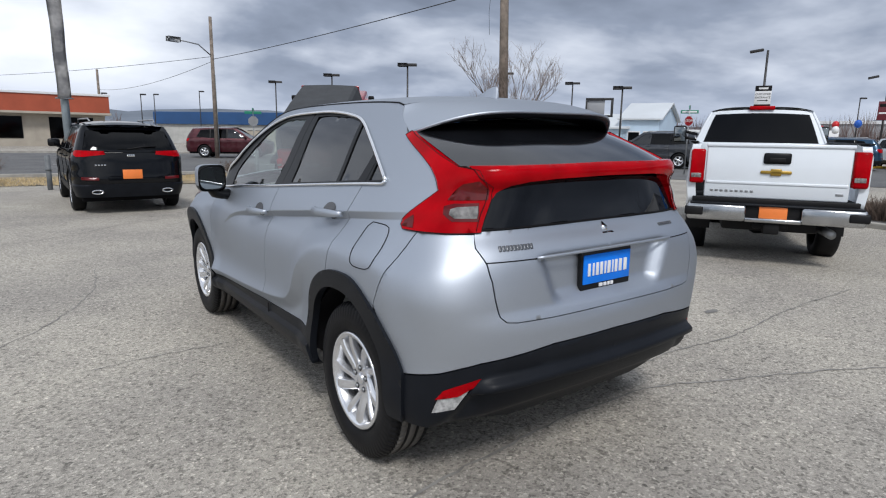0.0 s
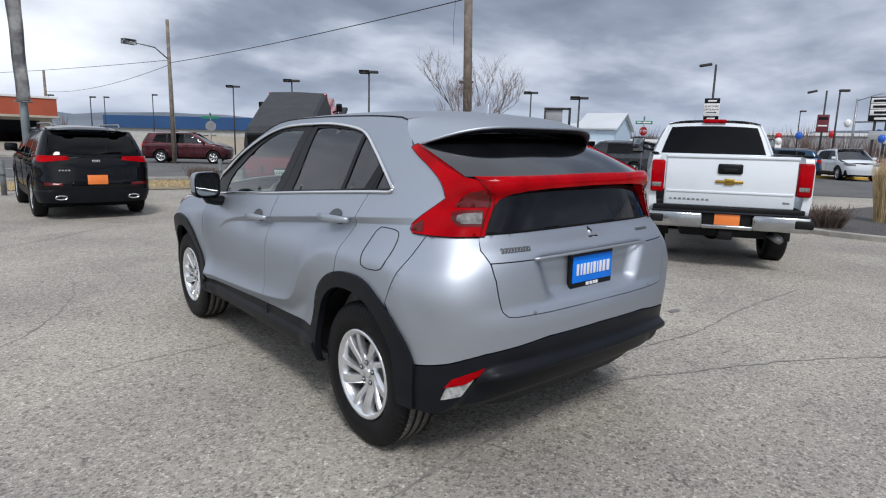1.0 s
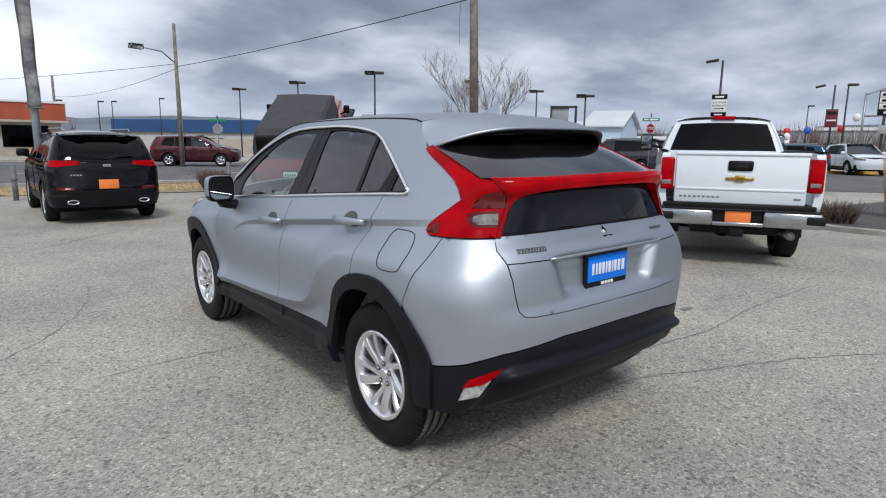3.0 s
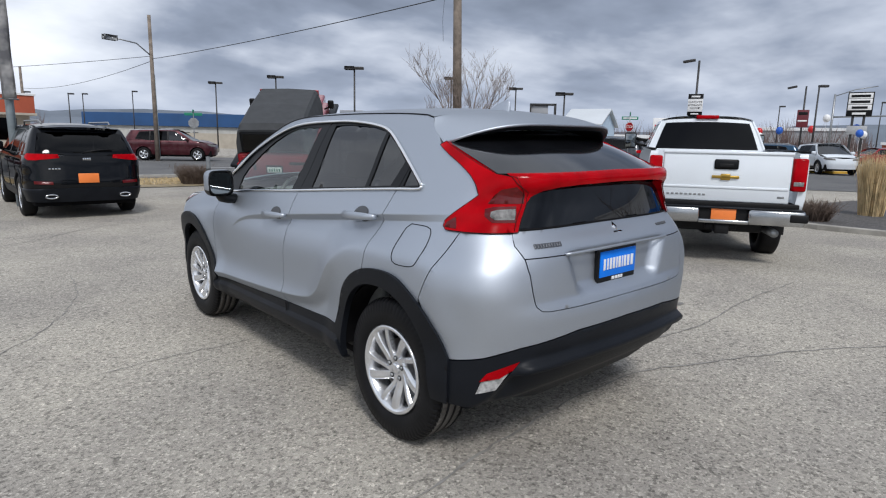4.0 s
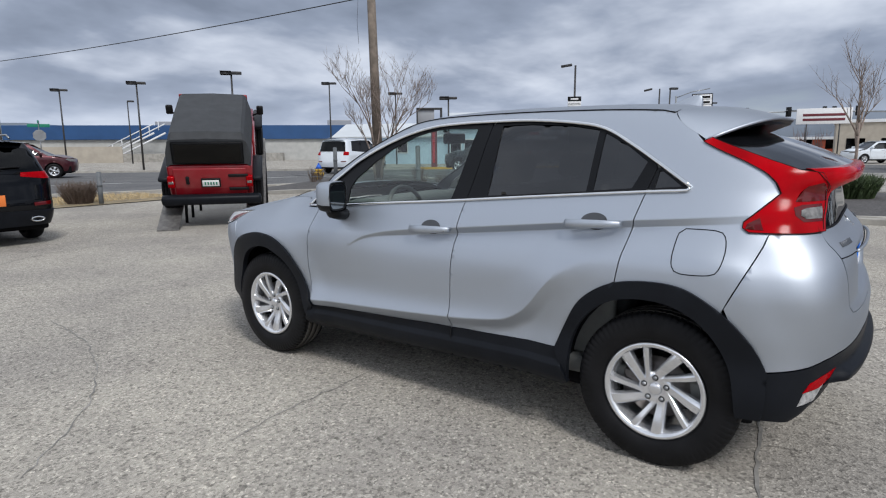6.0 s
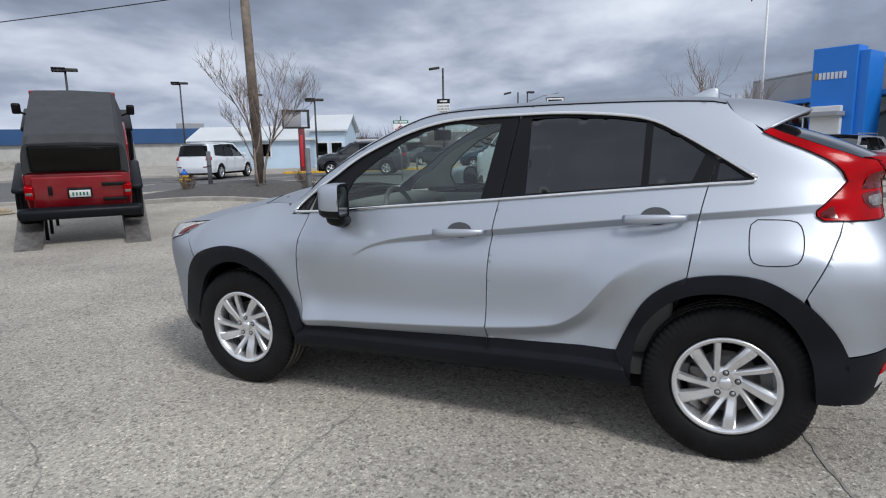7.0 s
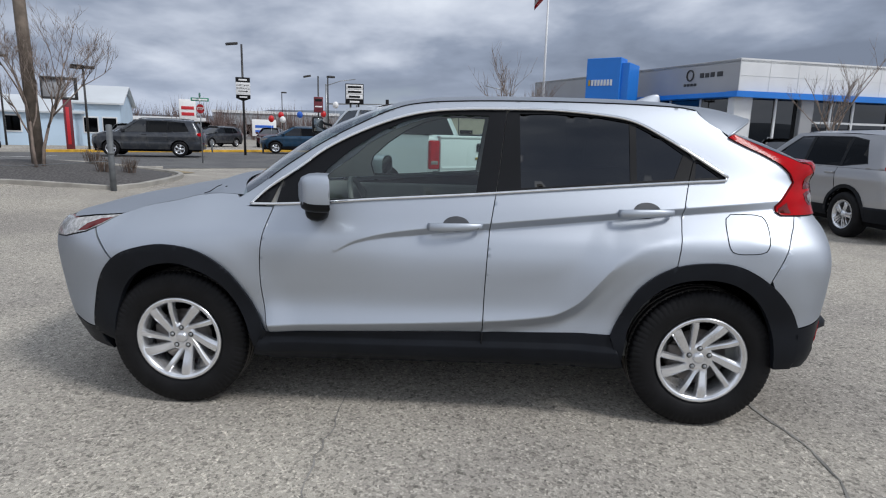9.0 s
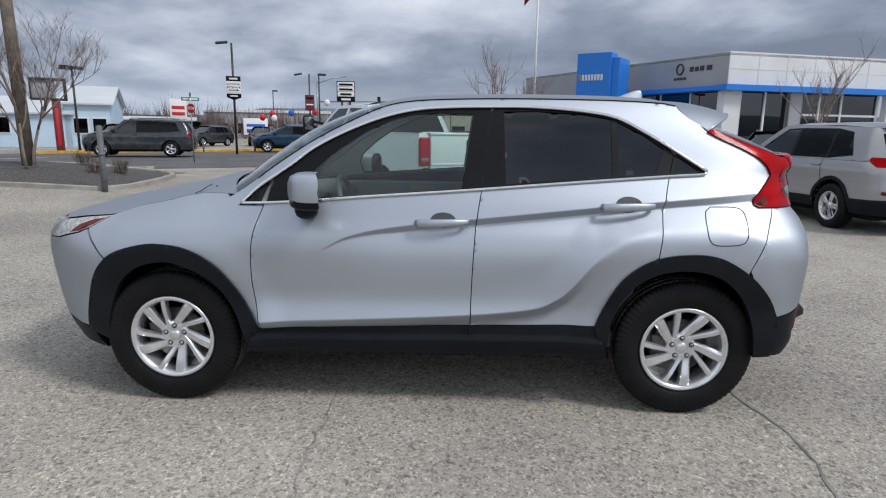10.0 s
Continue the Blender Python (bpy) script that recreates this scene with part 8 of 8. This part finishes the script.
box_sign(44, 23.2, 2.1, 1.25, 1.6, "white", "white roadside sign with plain red and gold bars", -60, True, 2)
box_sign(58, 22, .8, 2.4, 1.7, "white", "white lot sign with plain blue bars", -65, True, 2, "blue_plain")
box_sign(66, 3.5, 3.4, 4.6, 1.5, "white", "wide white sign with plain dark bars", -80, True, 2, "maroon")
# empty frame sign on a maroon pylon
p = thing("frame_sign", pose(28.4, 22.3, 0, 0, 0, -52), "square sign frame with a pale torn face on a maroon pylon", "sign")
part("pylon", boxed(-.20, .20, -.15, .15, 0, 2.82, .02), M["maroon"], p, "maroon painted pylon")
fr = bmesh.new()
for x0, x1, z0, z1 in ((-1.15, .55, 3.84, 3.97), (-1.15, .55, 2.80, 2.92), (-1.15, -1.06, 2.8, 3.97), (.40, .55, 2.8, 3.97)):
    box(fr, x0, x1, -.18, .18, z0, z1, .01)
part("sign_frame", fr, M["bronze"], p)
part("sign_face", boxed(-1.06, .02, -.04, .0, 2.92, 3.84, .004), M["wall_grey"], p, "pale torn sign face")
part("pylon_bar", boxed(-.11, .05, -.165, -.15, .4, 2.4, .004), M["sign_red"], p)


def street_banner():
    p = thing("banner_pole", pose(-1.21, 10.8, 0) @ Matrix.Scale(.70, 4), "tall grey steel pole with a long weathered banner", "pole")
    bm = bmesh.new()
    rod(bm, (0, 0, 0), (-.10, .1, 9.0), .115, .09, 14)
    part("pole", bm, M["pole_grey"], p)
    bm = bmesh.new()
    rows = []
    for i in range(31):
        t = i / 30
        z = 2.95 + t * 5.6
        x = -.10 * z / 9
        rows.append([bm.verts.new((x + .17 * s * (1 - .2 * math.sin(t * 9) * .3) + .008 * math.sin(t * 23), -.15 + .04 * math.sin(t * 17 + s * 2), z)) for s in (-1, -.5, 0, .5, 1)])
    for a, b in zip(rows, rows[1:]):
        for j in range(4):
            bm.faces.new((a[j], a[j + 1], b[j + 1], b[j]))
    bmesh.ops.solidify(bm, geom=bm.faces[:], thickness=.004)
    cl = part("banner", bm, M["banner"], p, "weathered grey and brown banner")
    for z in (2.95, 8.55):
        bm = bmesh.new()
        rod(bm, (-.23 - .1 * z / 9, -.14, z), (.22 - .1 * z / 9, -.14, z), .02, .02, 6)
        part("banner_arm", bm, M["steel"], p)


m_, n_, link_, b_ = shader("weathered_banner")
col_, _ = noise_ramp(n_, link_, 1.6, .42, .60, (.22, .22, .235), (.62, .61, .60), 3)
link_(col_, b_.inputs["Base Color"])
b_.inputs["Roughness"].default_value = .8
M["banner"] = m_
street_banner()


def guard_post(x, y, h, label="grey steel guard post at the edge of the lot", r=.06):
    p = thing("guard_post", pose(x, y, gh(x, y)), label, "post", "guard posts")
    bm = bmesh.new()
    rod(bm, (0, 0, -.2), (0, 0, h - .02), r, r, 14)
    bmesh.ops.create_uvsphere(bm, u_segments=14, v_segments=6, radius=r, matrix=Matrix.Translation((0, 0, h - .02)) @ Matrix.Diagonal((1, 1, .35, 1)))
    part("post", bm, M["post_grey"], p)
    bm = bmesh.new()
    rod(bm, (0, 0, h * .55), (0, 0, h * .55 + .06), r + .006, r + .006, 14)
    part("collar", bm, M["post_grey"], p)


guard_post(8.18, 7.32, 1.36)
guard_post(9.47, 11.64, .95)
guard_post(3.75, 14.45, .85)
guard_post(-1.55, 13.8, .85)
guard_post(32.6, 16.2, .8)
guard_post(34.3, 13.6, .8)
bm = bmesh.new()
sweep(bm, [(8.18, 7.32, gh(8.18, 7.32) + .62), (7.7, 9.0, .60), (7.15, 10.9, gh(7.15, 10.9) + .50)], .008, .008, 5)
tagged(part("guard_cable", bm, M["post_grey"]), "thin steel cable between the guard posts", "cable")


def fire_hydrant():
    p = thing("fire_hydrant", pose(12.4, 15.7, .03) @ Matrix.Scale(1.15, 4), "yellow fire hydrant with a blue cap near the kerb", "hydrant")
    bm = bmesh.new()
    rod(bm, (0, 0, 0), (0, 0, .06), .15, .15, 14)
    rod(bm, (0, 0, .06), (0, 0, .48), .095, .09, 14)
    rod(bm, (0, 0, .46), (0, 0, .51), .13, .13, 14)
    rod(bm, (-.19, 0, .36), (.19, 0, .36), .055, .055, 12)
    part("barrel", bm, M["hydrant"], p)
    bm = bmesh.new()
    rod(bm, (0, 0, .51), (0, 0, .66), .12, .05, 14)
    rod(bm, (0, 0, .66), (0, 0, .71), .03, .03, 6)
    part("cap", bm, M["blue_plain"], p, "blue domed cap")
    bm = bmesh.new()
    rod(bm, (0, -.09, .34), (0, -.18, .34), .07, .07, 12)
    part("outlet", bm, M["hydrant"], p)


fire_hydrant()


def flagpole():
    p = thing("flagpole", pose(35.6, -4.2, 0), "tall white flagpole with a striped flag", "flagpole")
    bm = bmesh.new()
    rod(bm, (0, 0, 0), (0, 0, 13), .09, .05, 10)
    part("pole", bm, M["wall_white"], p)
    for k in range(7):
        bm = bmesh.new()
        rows = [[bm.verts.new((-.05 + .15 * math.sin(u * 5 + w), .1 + u * .75, 10.0 + (k + w) * .27 - .9 * u)) for w in (0, 1)] for u in np.linspace(0, 1, 9)]
        for a, b in zip(rows, rows[1:]):
            bm.faces.new((a[0], a[1], b[1], b[0]))
        bmesh.ops.solidify(bm, geom=bm.faces[:], thickness=.01)
        part("flag_stripe", bm, M["sign_red" if k % 2 == 0 else "white"], p)


flagpole()


def traffic_signal(x, y, yaw, arm):
    p = thing("traffic_signal", pose(x, y, 0, 0, 0, yaw), "grey signal mast with dark traffic lights on a long arm", "traffic light", "traffic signals")
    bm = bmesh.new()
    rod(bm, (0, 0, 0), (0, 0, 6.8), .13, .09, 10)
    sweep(bm, [(0, 0, 6.6), (1.6, 0, 7.2), (3.4, 0, 7.5)], .05, .05, 6)
    rod(bm, (0, 0, 4.6), (arm, 0, 5.0), .08, .05, 8)
    part("mast", bm, M["steel"], p)
    for x0 in (arm * .45, arm * .7, arm * .97):
        part("signal_head", boxed(x0 - .17, x0 + .17, -.2, .12, 4.35, 5.35, .03), M["black"], p)


traffic_signal(66, 17.5, -68, 16)
traffic_signal(74, -4, 110, 12)
# balloons on strings at the far lot
rnd = random.Random(8)
for i in range(9):
    x, y = 47 + rnd.uniform(-2, 4), 13 + rnd.uniform(-3.5, 4.5)
    col = ("red_plain", "white", "blue_plain")[i % 3]
    z = rnd.uniform(2.2, 3.6)
    b = thing("balloon", pose(x, y, 0), ("red", "white", "blue")[i % 3] + " balloon on a string over the far lot", "balloon", "balloons")
    bm = bmesh.new()
    bmesh.ops.create_uvsphere(bm, u_segments=16, v_segments=12, radius=.24, matrix=Matrix.Translation((0, 0, z)) @ Matrix.Diagonal((1, 1, 1.15, 1)))
    part("skin", bm, M[col], b)
    bm = bmesh.new()
    rod(bm, (0, 0, 0), (0, 0, z - .27), .006, .006, 4)
    part("string", bm, M["white"], b)
